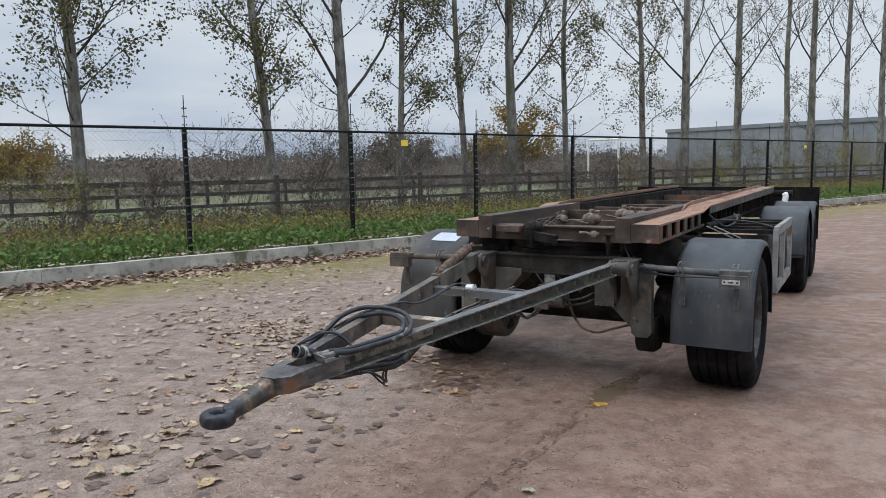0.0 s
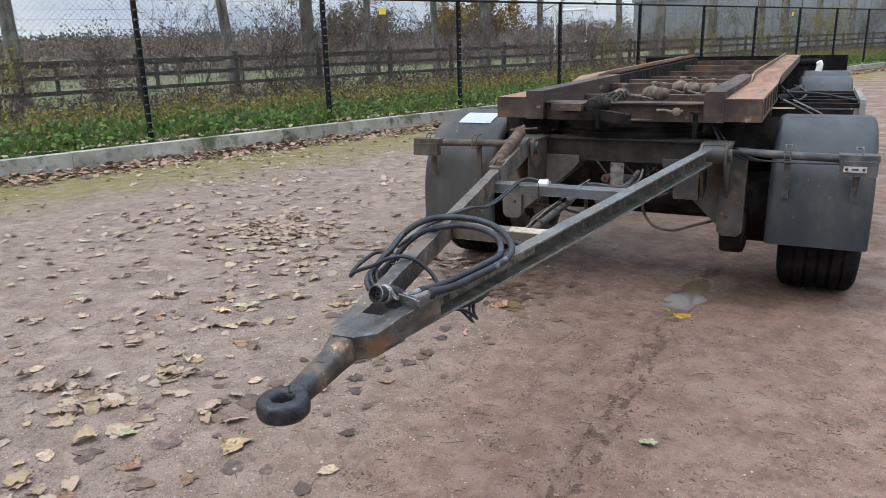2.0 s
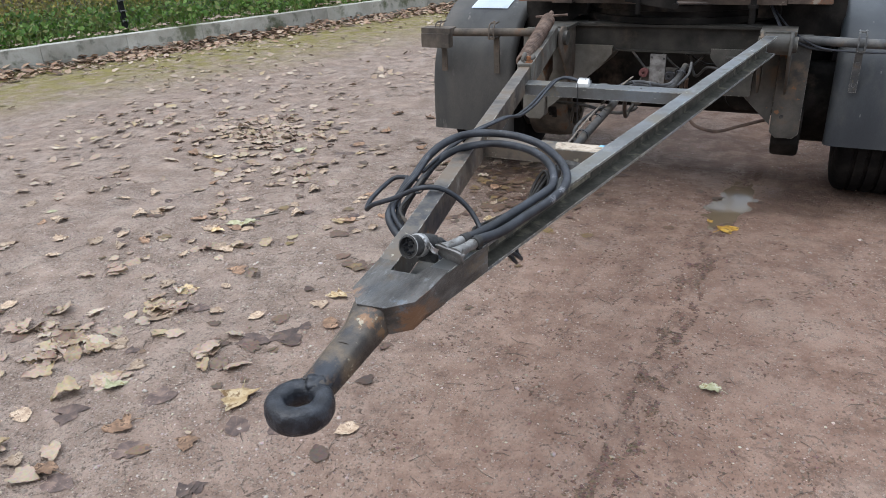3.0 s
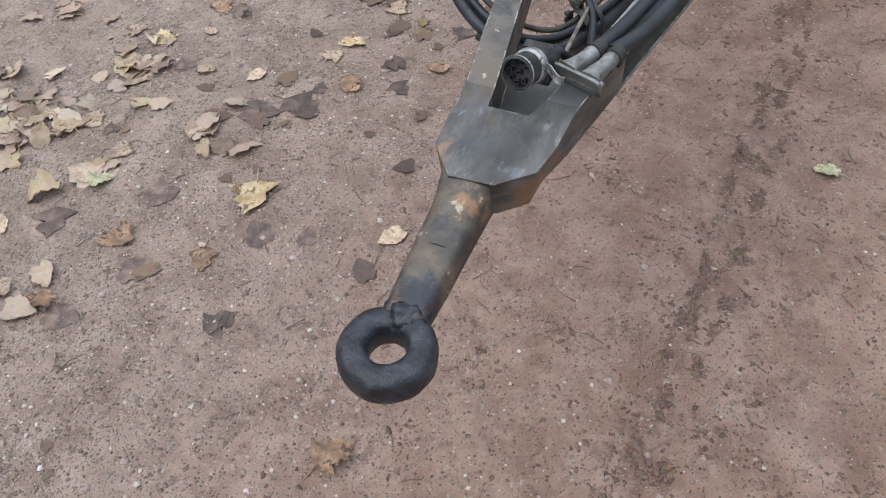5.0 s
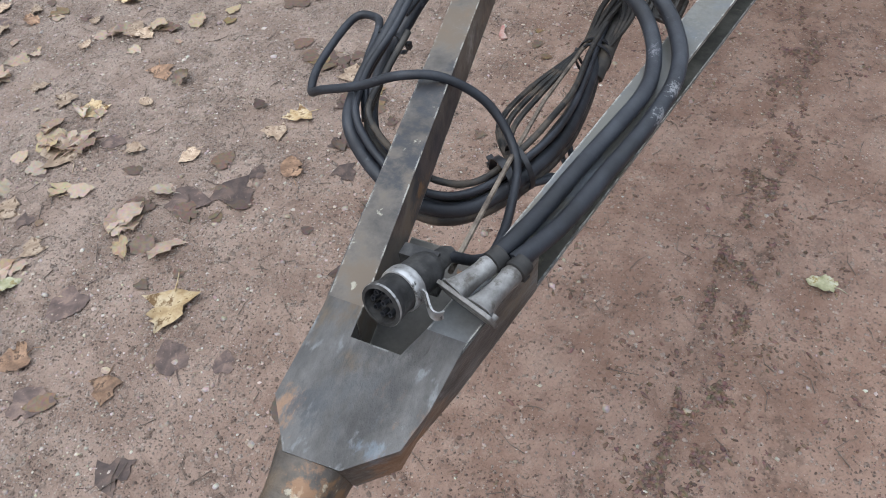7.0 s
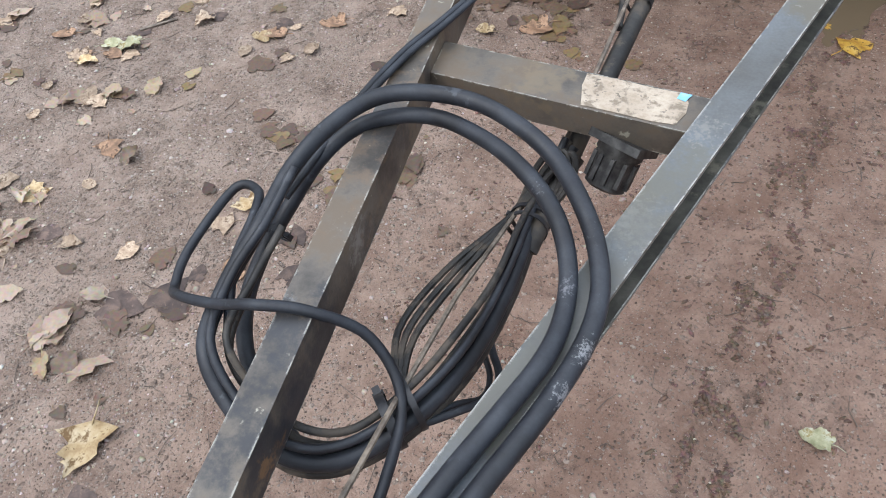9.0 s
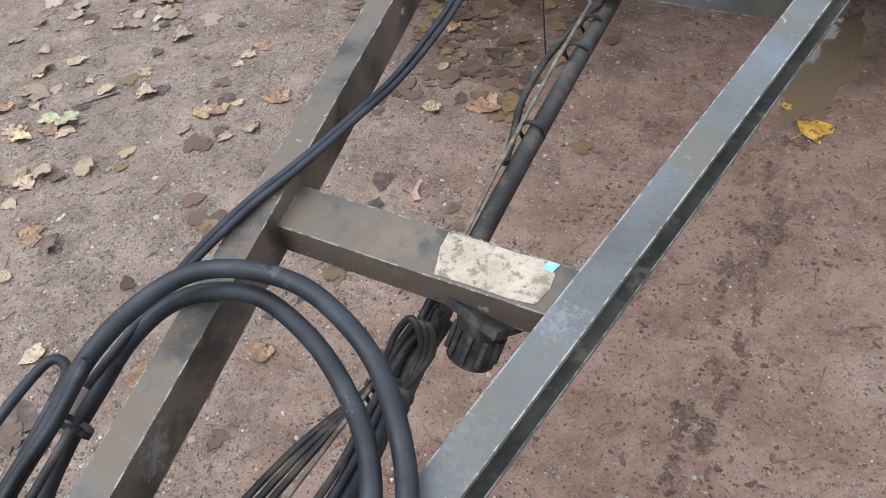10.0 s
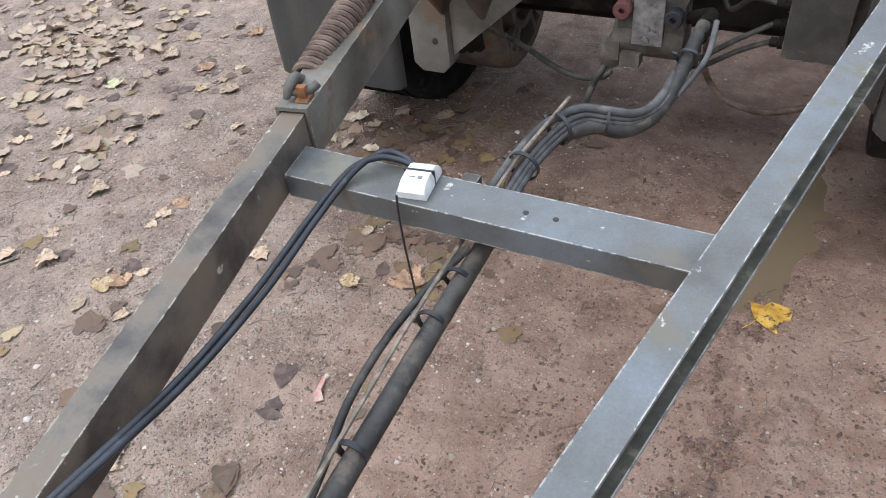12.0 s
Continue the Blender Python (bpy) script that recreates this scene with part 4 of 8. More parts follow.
box(bm, 0, 68, -0.03, 0.03, -0.05, 0.05)
far_rail = part("far_rail", bm, WOOD, paddock, m=fence_frame @ Matrix.Translation((-6, 7, 1.05)))
piece("far_rail", far_rail.data, paddock, fence_frame @ Matrix.Translation((-6, 7, 0.7)))
bm = bmesh.new()
box(bm, -0.05, 0.05, 0.031, 0.13, -0.6, 0.5)
far_post = part("far_post", bm, WOOD, paddock, m=fence_frame @ Matrix.Translation((-6, 7, 0.7)))
for i in range(1, 23):
    piece("far_post", far_post.data, paddock, fence_frame @ Matrix.Translation((-6 + i * 3.0, 7, 0.7)))


# ---- trees ----
def leaves_np(points, size, spread_, per, gen, droop=0.4):
    """Small bent leaf quads scattered about points."""
    pts = np.repeat(np.asarray(points), per, axis=0)
    n = len(pts)
    pts = pts + gen.normal(0, spread_, (n, 3))
    a = gen.normal(0, 1, (n, 3))
    a /= np.linalg.norm(a, axis=1)[:, None]
    b = np.cross(a, gen.normal(0, 1, (n, 3)))
    b /= np.linalg.norm(b, axis=1)[:, None]
    s = size * gen.uniform(0.55, 1.25, (n, 1))
    v = np.stack([pts - a * s, pts + b * s * 0.75, pts + a * s, pts - b * s * 0.75], 1).reshape(-1, 3)
    f = np.arange(4 * n).reshape(n, 4)
    return v, f


def branch(bm, start, way, length, r0, gen, tips, depth, bend=0.25, seg=5, up=0.35, many=4):
    """A tapering limb that bends upwards, with side branches; leaf places are gathered in tips."""
    n = 5 if depth else 4
    pts, p, d = [Vector(start)], Vector(start), Vector(way).normalized()
    for i in range(n):
        d = (d + Vector(gen.normal(0, bend * 0.35, 3)) + Vector((0, 0, up * 0.22))).normalized()
        p = p + d * (length / n)
        pts.append(p.copy())
    tube(bm, pts, [max(0.004, r0 * (1 - 0.85 * i / n)) for i in range(n + 1)], seg if depth > 1 else 3, caps=False)
    for i in range(1, n + 1):
        tips.append((pts[i], depth, i / n))
    if depth > 0:
        for i in range(many):
            f = gen.uniform(0.25, 1.0)
            k = min(int(f * n), n - 1)
            q = pts[k].lerp(pts[k + 1], f * n - k)
            side = Vector(gen.normal(0, 1, 3))
            side = (side - d * side.dot(d)).normalized()
            w = (d * 0.75 + side * gen.uniform(0.55, 1.0) + Vector((0, 0, 0.15))).normalized()
            branch(bm, q, w, length * gen.uniform(0.3, 0.52), max(0.005, r0 * 0.42), gen, tips, depth - 1, bend, seg, up, max(2, many - 1))


def poplar(x, y, r, height, lean, seed, forks=(), limbs=16, leaf=3, leaf_low=2.2, tone=None, first=2.6):
    """A tall slim tree: leaning trunk, steep limbs, thin autumn crown."""
    gen = np.random.default_rng(seed)
    tree = empty("poplar_tree", x, y, 0.15)
    bm = bmesh.new()
    n = 12
    pts, rad = [], []
    for i in range(n + 1):
        f = i / n
        pts.append(Vector((lean[0] * height * f + 0.08 * noise.noise((seed, f * 4, 0)), lean[1] * height * f + 0.08 * noise.noise((seed, f * 4, 9)), f * height)))
        rad.append(0.9 * r * (1.18 - 0.18 * min(1, f * 12)) * (1 - 0.8 * f) + 0.012)
    tube(bm, smooth_path(pts, 2), [rad[min(i // 2, n)] if i % 2 == 0 else (rad[i // 2] + rad[i // 2 + 1]) / 2 for i in range(2 * n + 1)], 10)
    part("trunk", bm, BARK, tree, "mottled grey-green bark")
    bm, tips = bmesh.new(), []

    def at(h):
        f = min(max(h / height, 0), 0.999) * n
        k = int(f)
        return pts[k].lerp(pts[k + 1], f - k), rad[k]
    for h, turn, rise, length in forks:
        p, rr = at(h)
        a = radians(turn)
        branch(bm, p, (math.cos(a) * math.cos(radians(rise)), math.sin(a) * math.cos(radians(rise)), math.sin(radians(rise))), length, rr * 0.3, gen, tips, 2, 0.22, 6, 0.42, 7)
    for i in range(limbs):
        h = (2.1 if leaf > 4 else first) + (height - first) * ((i + gen.uniform(0, 0.8)) / limbs) ** 1.05
        p, rr = at(h)
        a = gen.uniform(0, 2 * math.pi)
        e = radians(gen.uniform(25, 55))
        branch(bm, p, (math.cos(a) * math.cos(e), math.sin(a) * math.cos(e), math.sin(e)), gen.uniform(1.3, 2.7) * (1 - 0.35 * h / height), min(0.024, rr * 0.3), gen, tips, 2, 0.34, 4, 0.16, 4)
    tagged(part("branchwork", bm, BRANCH, tree), "thin dark branches", kind="stuff")
    places = [p for p, depth, f in tips if depth <= 1 and f > 0.3 and p.z > leaf_low and gen.random() < 0.8]
    if places and leaf:
        v, f = leaves_np(places, 0.047, 0.14, leaf, gen)
        crown = stuff_np("crown", v, f, tone or POPLAR_LEAF, tree)
        tagged(crown, "sparse autumn foliage")
    return tagged(tree, "tall slim poplar with thin autumn leaves behind the fence", "tree", "row of poplars")


# place, radius, height, lean, seed, forks (height, heading, rise, length), limbs, leaves a place
poplar(-14.6, 9.3, 0.17, 15, (-0.008, -0.01), 1, ((4.0, 60, 50, 2.6), (5.2, 230, 45, 2.4)), 44, 6)
poplar(-12.8, 14.1, 0.15, 15, (-0.055, -0.055), 2, ((4.6, 230, 45, 3.0), (5.5, 50, 55, 2.8)), 44, 6)
poplar(-11.9, 16.3, 0.21, 16, (-0.015, -0.02), 3, ((3.6, 225, 58, 5.0), (3.3, 55, 50, 5.6), (5.6, 240, 60, 3), (6.0, 40, 62, 3)), 18, 1)
poplar(-11.2, 18.2, 0.12, 14, (0.012, 0.016), 4, ((4.5, 50, 45, 2.2),), 38, 5)
poplar(-10.2, 20.8, 0.13, 15, (-0.03, -0.04), 5, ((4.0, 60, 48, 2.8), (5.5, 220, 50, 2.6)), 30, 3)
poplar(-9.4, 22.9, 0.22, 16, (-0.01, -0.012), 6, ((4.8, 50, 66, 6.5), (3.9, 40, 46, 5.0), (6.2, 235, 50, 3.2)), 20, 3)
poplar(-8.4, 25.6, 0.13, 15, (-0.002, 0.0), 7, ((5.0, 220, 50, 3.0),), 36, 5)
poplar(-6.5, 30.3, 0.15, 16, (-0.03, -0.04), 8, ((5.5, 225, 45, 4.5), (5.2, 50, 50, 3.0)), 32, 4)
poplar(-5.4, 33.1, 0.23, 18, (-0.006, -0.008), 9, ((5.0, 230, 42, 6.0), (4.6, 45, 46, 6.0), (6.5, 50, 55, 5.0), (7.5, 230, 55, 4)), 18, 1)
poplar(-3.8, 37.5, 0.22, 18, (-0.006, -0.01), 10, ((5.2, 45, 45, 6.0), (5.9, 230, 48, 5.0), (7.2, 50, 50, 4)), 22, 2)
poplar(-2.0, 42.0, 0.18, 18, (-0.006, -0.008), 11, ((6.0, 230, 48, 5.0), (7, 50, 50, 4.5)), 20, 1)
poplar(-1.0, 44.7, 0.24, 19, (-0.002, -0.003), 12, ((5.5, 48, 45, 6.5), (6.8, 232, 50, 6.0), (8, 50, 55, 5)), 18, 1)
poplar(0.6, 48.8, 0.2, 19, (-0.002, -0.004), 13, ((6.5, 40, 48, 6.0), (7.2, 230, 50, 6.0)), 18, 1)
poplar(2.45, 53.7, 0.24, 20, (-0.003, -0.004), 14, ((7, 48, 45, 6.5), (7.8, 228, 52, 6.5)), 18, 1)
poplar(-16.5, 5.0, 0.17, 15, (0.0, 0.0), 15, ((4.5, 50, 45, 3),), 40, 5)


# ---- shrubs, hedges and far woods ----
def shrub(x, y, height, width, stems, seed, leaf=0, tone=None, label="bare brown twiggy shrub behind the fence"):
    gen = np.random.default_rng(seed)
    thing = empty("shrub", x, y, KERB_H - 0.08)
    bm, tips = bmesh.new(), []
    for i in range(stems):
        a, t = gen.uniform(0, 2 * math.pi), gen.uniform(0, 0.75)
        way = (math.cos(a) * t, math.sin(a) * t, 1)
        branch(bm, (gen.normal(0, 0.12 * width), gen.normal(0, 0.12 * width), 0), way, height * gen.uniform(0.6, 1.0), 0.012, gen, tips, 2, 0.35, 3, 0.15, 4)
    tagged(part("brushwood", bm, SHRUB_TWIG, thing), "bare brown twigs", kind="stuff")
    if leaf:
        places = [p for p, depth, f in tips if depth <= 1 and gen.random() < 0.75]
        v, f = leaves_np(places, 0.027, 0.09, leaf, gen)
        stuff_np("leaves", v, f, tone or BROWN_LEAF, thing)
    return tagged(thing, label, "shrub", "shrubs behind the fence")


def shrub_behind(s, back, height, width, stems, leaf, tone=None):
    p = kerb_point(s, back)
    shrub(p.x, p.y, height, width, stems, 100 + int(s * 7), leaf, tone)


shrub_behind(9.6, 6.6, 2.8, 1.4, 15, 1)
shrub_behind(11.4, 5.6, 2.4, 1.5, 16, 1)
shrub_behind(12.4, 6.5, 3.0, 1.5, 16, 1)
shrub_behind(13.6, 6.9, 2.7, 1.4, 14, 0)
shrub_behind(14.4, 5.9, 2.2, 1.3, 12, 1, HAZE_LEAF)
shrub_behind(7.6, 6.3, 1.7, 1.3, 12, 3)
shrub_behind(5.8, 6.8, 1.6, 1.2, 10, 2, YELLOW_LEAF)
shrub_behind(15.8, 6.4, 2.3, 1.2, 11, 1)
shrub_behind(17.4, 6.1, 2.1, 1.3, 11, 2)
shrub_behind(19.4, 6.6, 2.4, 1.3, 12, 2)
shrub_behind(21.6, 6.2, 2.0, 1.4, 12, 3)
shrub_behind(23.4, 5.8, 1.9, 1.4, 12, 3)
shrub_behind(25.6, 6.5, 1.9, 1.3, 11, 2, DRY)
shrub_behind(28.2, 6.2, 1.7, 1.3, 10, 3)
shrub_behind(31.0, 6.4, 1.9, 1.3, 10, 3, YELLOW_LEAF)
shrub_behind(34, 6.3, 2.2, 1.4, 10, 3, POPLAR_LEAF)
shrub_behind(37, 6.0, 2.3, 1.5, 10, 3, YELLOW_LEAF)
shrub_behind(40.5, 6.3, 2.4, 1.5, 10, 4, HAZE_LEAF)
shrub_behind(44, 6.0, 2.4, 1.6, 10, 4, YELLOW_LEAF)
shrub_behind(47, 6.5, 2.6, 1.6, 10, 4, DRY)
shrub_behind(50.5, 6.2, 2.6, 1.6, 10, 4, HAZE_LEAF)
shrub_behind(54, 6, 2.6, 1.6, 10, 4, POPLAR_LEAF)


def thicket(name, s0, s1, back, depth, low, high, count, size, tone, seed, label, rough=0.5):
    """A far mass of leaf clumps with an uneven top."""
    gen = np.random.default_rng(seed)
    s = gen.uniform(s0, s1, count)
    bk = back + gen.uniform(0, depth, count)
    top_ = np.array([low + (high - low) * (0.5 + 0.8 * noise.noise((q * rough * 0.2, seed, 0)) + 0.8 * noise.noise((q * rough * 0.8, seed, 3)) + 0.25 * noise.noise((q * rough * 3, seed, 5))) for q in s])
    z = np.maximum(0.1, top_) * gen.uniform(0, 1, count) ** 0.75
    base = np.array([tuple(kerb_point(a, b)) for a, b in zip(s, bk)])
    base[:, 2] = z + 0.2
    v, f = leaves_np(base, size, size * 1.2, 3, gen)
    return tagged(stuff_np(name, v, f, tone), label, "woods", kind="stuff")


def sticks(start, way, length, width):
    """Thin three-sided sticks that taper to a point; arrays of n."""
    n = len(start)
    a = np.cross(way, np.array([0.3, 0.5, 0.1]))
    a /= np.linalg.norm(a, axis=1)[:, None]
    b = np.cross(way, a)
    w = np.reshape(width, (n, 1))
    v = np.stack([start + a * w, start - a * w * 0.5 + b * w * 0.87, start - a * w * 0.5 - b * w * 0.87, start + way * np.reshape(length, (n, 1))], 1).reshape(-1, 3)
    i = np.arange(n)[:, None] * 4
    return v, np.concatenate([i + np.array([[0, 1, 3]]), i + np.array([[1, 2, 3]]), i + np.array([[2, 0, 3]])], 0)


def brush(name, s0, s1, back, depth, low, high, clumps, stems, width, seed, label, patchy=0.25, tone=None):
    """Loose leafless growth: clumps of stems that fan out, each with finer side twigs, sky showing between."""
    gen = np.random.default_rng(seed)
    s = gen.uniform(s0, s1, clumps)
    top_ = np.array([low + (high - low) * min(1.0, max(0.0, 0.5 + 1.1 * noise.noise((q * patchy, seed, 0)) + 0.3 * noise.noise((q * 1.3, seed, 3)))) for q in s])
    s, top_ = np.repeat(s, stems), np.repeat(top_, stems)
    n = len(s)
    base = np.outer(s + gen.normal(0, 0.3, n), np.array(KERB_U)) + np.outer(back + np.repeat(gen.uniform(0, depth, clumps), stems) + gen.normal(0, 0.3, n), np.array(KERB_N))
    base[:, 0] += KERB_X
    base[:, 2] = 0.18
    way = np.concatenate([gen.normal(0, 0.33, (n, 2)), np.ones((n, 1))], 1)
    way /= np.linalg.norm(way, axis=1)[:, None]
    ln = top_ * gen.uniform(0.45, 1.0, n)
    v, f = sticks(base, way, ln, width * gen.uniform(0.7, 1.3, n))
    per = 6
    q = gen.uniform(0.2, 0.95, (n, per)).reshape(-1)
    i = np.repeat(np.arange(n), per)
    st = base[i] + way[i] * (ln[i] * q)[:, None]
    w2 = way[i] * 0.8 + gen.normal(0, 0.5, (n * per, 3)) + np.array([0, 0, 0.25])
    w2 /= np.linalg.norm(w2, axis=1)[:, None]
    v2, f2 = sticks(st, w2, ln[i] * gen.uniform(0.15, 0.42, n * per) * (1.1 - 0.6 * q), width * 0.5 * np.ones(n * per))
    return tagged(stuff_np(name, np.concatenate([v, v2]), np.concatenate([f, f2 + len(v)]), tone or TWIG), label, "bushes", kind="stuff")


brush("hedge", -40, 40, 16, 14, 0.1, 2.6, 150, 14, 0.013, 21, "loose brown leafless hedge across the paddock", 0.5)
thicket("hedge_base", -45, 90, 25, 6, 0.02, 1.3, 15000, 0.08, BROWN_LEAF, 28, "dense brown lower growth of the hedge across the paddock", 1.2)
brush("hedge", 28, 85, 22, 9, 0.8, 2.7, 260, 14, 0.014, 22, "loose brown leafless hedge across the paddock")
brush("undergrowth", -8, 60, 4.6, 3.2, 0.05, 1.5, 420, 11, 0.0042, 25, "brown bramble undergrowth below the poplars", 0.9, SHRUB_TWIG)
brush("saplings", -14, 44, 7.6, 4.0, 0.6, 3.6, 70, 6, 0.006, 26, "thin leafless saplings behind the paddock fence", 0.5)
thicket("undergrowth", -8, 60, 6.0, 2.2, 0.15, 0.5, 4500, 0.032, BRAMBLE, 27, "dead leaves in the undergrowth below the poplars")
thicket("woodland", -320, 260, 150, 40, 0.6, 8.2, 40000, 0.34, HAZE_LEAF, 23, "dark far woodland edge beyond the paddock", 0.1)
thicket("woodland", -200, 200, 110, 20, -0.6, 4.6, 20000, 0.26, BROWN_LEAF, 24, "russet far woodland edge beyond the paddock", 0.12)
brush("far_bushes", -60, 110, 45, 20, 1.0, 4.8, 240, 16, 0.025, 29, "tall bare bushes far across the paddock", 0.45)


def round_tree(x, y, height, width, seed, tone, label):
    gen = np.random.default_rng(seed)
    tree = empty("broadleaf_tree", x, y, 0.1)
    bm, tips = bmesh.new(), []
    tube(bm, [(0, 0, 0), (0.05, 0.05, height * 0.4), (0, 0.1, height * 0.75)], [0.02 * height, 0.015 * height, 0.006 * height], 7)
    for i in range(16):
        a, e = gen.uniform(0, 6.28), radians(gen.uniform(15, 70))
        branch(bm, (0, 0.05, height * gen.uniform(0.15, 0.6)), (math.cos(a) * math.cos(e), math.sin(a) * math.cos(e), math.sin(e)), width * gen.uniform(0.4, 0.6), 0.006 * height, gen, tips, 2, 0.3, 4, 0.1, 4)
    part("trunk", bm, BRANCH, tree)
    v, f = leaves_np([p for p, depth, q in tips if depth <= 1], 0.022 * height, 0.05 * height, 4, gen)
    stuff_np("crown", v, f, tone, tree)
    return tagged(tree, label, "tree")


round_tree(-26.4, 62.2, 6.2, 6.2, 31, OCHRE_LEAF, "broad tree with ochre autumn foliage beyond the paddock")
round_tree(-30.0, 62.5, 4.6, 4.4, 32, OCHRE_LEAF, "broad tree with ochre autumn foliage beyond the paddock")
round_tree(-37.4, 21.3, 3.1, 3.2, 33, OCHRE_LEAF, "low orange tree beyond the paddock")
round_tree(-39.6, 20.2, 4.2, 2.8, 34, YELLOW_LEAF, "slim yellow-green tree beyond the paddock")
round_tree(-40, 60, 5.0, 5.0, 35, BROWN_LEAF, "bare brown tree at the far wood")
round_tree(-31, 51, 3.6, 4.4, 36, BROWN_LEAF, "low russet tree beyond the paddock")

# ---- warehouse far behind ----
hall = empty("warehouse", 0, 0, 0)
tagged(hall, "long low grey-clad warehouse behind the trees", "warehouse")
HA, HB, HH = Vector((-16.1, 75.2, 0)), Vector((38.5, 50.3, 0)), 4.6
hd = (HB - HA).normalized()
hn = Vector((-hd.y, hd.x, 0))
hm = Matrix.Translation(HA) @ Matrix((( hd.x, hn.x, 0, 0), (hd.y, hn.y, 0, 0), (0, 0, 1, 0), (0, 0, 0, 1)))
hl = (HB - HA).length
bm = bmesh.new()
box(bm, 0, hl, 0.06, 30, 0, HH)
part("wall", bm, CLAD, hall, m=hm)
bm = bmesh.new()
box(bm, -0.15, hl + 0.15, -0.12, 30.1, HH, HH + 0.35)
part("roof", bm, CLAD_DARK, hall, m=hm)
bm = bmesh.new()
box(bm, 0.01, 1.18, 0, 0.06, 0.1, HH - 0.01)
cp = part("cladding_panel", bm, CLAD, hall, m=hm)
for i in range(1, int(hl / 1.2)):
    piece("cladding_panel", cp.data, hall, hm @ Matrix.Translation((i * 1.2, 0, 0)))
goal = tagged(empty("goal_frame", -15.35, 52, 0.1), "white tubular frame standing in the far paddock", "frame")
for gx_ in (-1.15, 1.15):
    bm = bmesh.new()
    tube(bm, [(gx_, 0, 0), (gx_, 0, 3.3)], 0.09, 8)
    part("upright", bm, WHITE, goal)
bm = bmesh.new()
tube(bm, [(-1.06, 0, 3.22), (1.06, 0, 3.25)], 0.08, 8)
part("crossbar", bm, WHITE, goal)

# ---- the trailer ----
CX = 0.09                    # middle of the bogie and bed
AXLE_Y, WHEEL_R = 3.5, 0.455
trailer = tagged(empty("drawbar_trailer", CX, 5.0, 0), "worn dark grey drawbar container trailer with rusty bed rails", "trailer")
TB = Matrix.Translation((-CX, -5.0, 0))


def tp(name, bm, material, label="", parent=None, angle=0.85):
    """A part of the trailer, built in world places."""
    bmesh.ops.transform(bm, matrix=TB, verts=bm.verts)
    return part(name, bm, material, parent or trailer, label, angle)


def top(y):
    return 0.759 + 0.036 * y


def leg_top(y):
    return 0.751 + 0.0615 * y


def left_in(y):
    return 0.093 - 0.1715 * y


def right_in(y):
    return 0.0335 + 0.2065 * y


def channel(wide, deep):
    return [(0, 0), (wide, 0), (wide, -0.007), (0.01, -0.0105), (0.01, 0.0105 - deep), (wide, 0.007 - deep), (wide, -deep), (0, -deep)]


# drawbar legs: channels that open outwards and grow deeper towards the bogie
for inner, sgn, wide in ((left_in, -1, 0.0435), (right_in, 1, 0.0465)):
    bm = bmesh.new()
    p, q = Vector((inner(0.34), 0.34, leg_top(0.34))), Vector((inner(2.66), 2.66, leg_top(2.66)))
    d = (q - p).normalized()
    s = Vector((d.y * sgn, -d.x * sgn, 0)).normalized()
    rings = []
    for f, deep in ((0.0, 0.066), (0.25, 0.072), (0.5, 0.078), (1.0, 0.08)):
        at = p.lerp(q, f)
        rings.append([at + s * u + Vector((0, 0, w)) for u, w in channel(wide, deep)])
    loft(bm, rings)
    soften(bm, 0.0025, 2)
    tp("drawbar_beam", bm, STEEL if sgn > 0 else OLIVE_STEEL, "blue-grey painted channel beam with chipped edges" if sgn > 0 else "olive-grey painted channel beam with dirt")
    # plate that closes the channel near the coupling head
    bm = bmesh.new()
    rings = []
    for y, out_, low_ in ((0.262, 0.0005, -0.056), (0.3, 0.001, -0.06), (0.345, 0.002, -0.0645), (0.505, 0.0015, -0.0655)):
        at = Vector((inner(y), y, leg_top(y)))
        rings.append([at + s * u + Vector((0, 0, w)) for u, w in ((0.0105, -0.0015), (wide + out_, -0.0015), (wide + out_, low_), (0.0105, low_))])
    loft(bm, rings)
    soften(bm, 0.002, 1)
    tp("side_plate", bm, HEAD_STEEL)

# coupling head: a thick chamfered block that carries the shank
bm = bmesh.new()
head = [(-0.006, 0.236), (0.034, 0.187), (0.096, 0.191), (0.141, 0.231), (0.151, 0.276), (right_in(0.36) + 0.0465, 0.36), (right_in(0.36), 0.36), (0.0965, 0.322), (0.0365, 0.322), (left_in(0.36), 0.36), (left_in(0.36) - 0.0435, 0.36)]
foot_ = [(0.0, 0.241), (0.04, 0.203), (0.095, 0.204), (0.13, 0.238), (0.132, 0.28), (right_in(0.36) + 0.036, 0.36)] + head[6:10] + [(left_in(0.36) - 0.038, 0.36)]
loft(bm, [[(x, y, 0.694) for x, y in foot_], [(x, y, leg_top(y) + 0.0015 - (0.004 if y < 0.24 else 0)) for x, y in head]])
soften(bm, 0.006, 2)
bmesh.ops.triangulate(bm, faces=[f for f in bm.faces if len(f.verts) > 4])
tp("coupling_head", bm, HEAD_STEEL, "rubbed grey steel coupling head with rust")
bm = bmesh.new()
prism(bm, [(0.037, 0.324), (0.095, 0.324), (right_in(0.52) - 0.001, 0.52), (left_in(0.52) + 0.001, 0.52)], 0.7, 0.71)
tp("bottom_plate", bm, BRACKET)
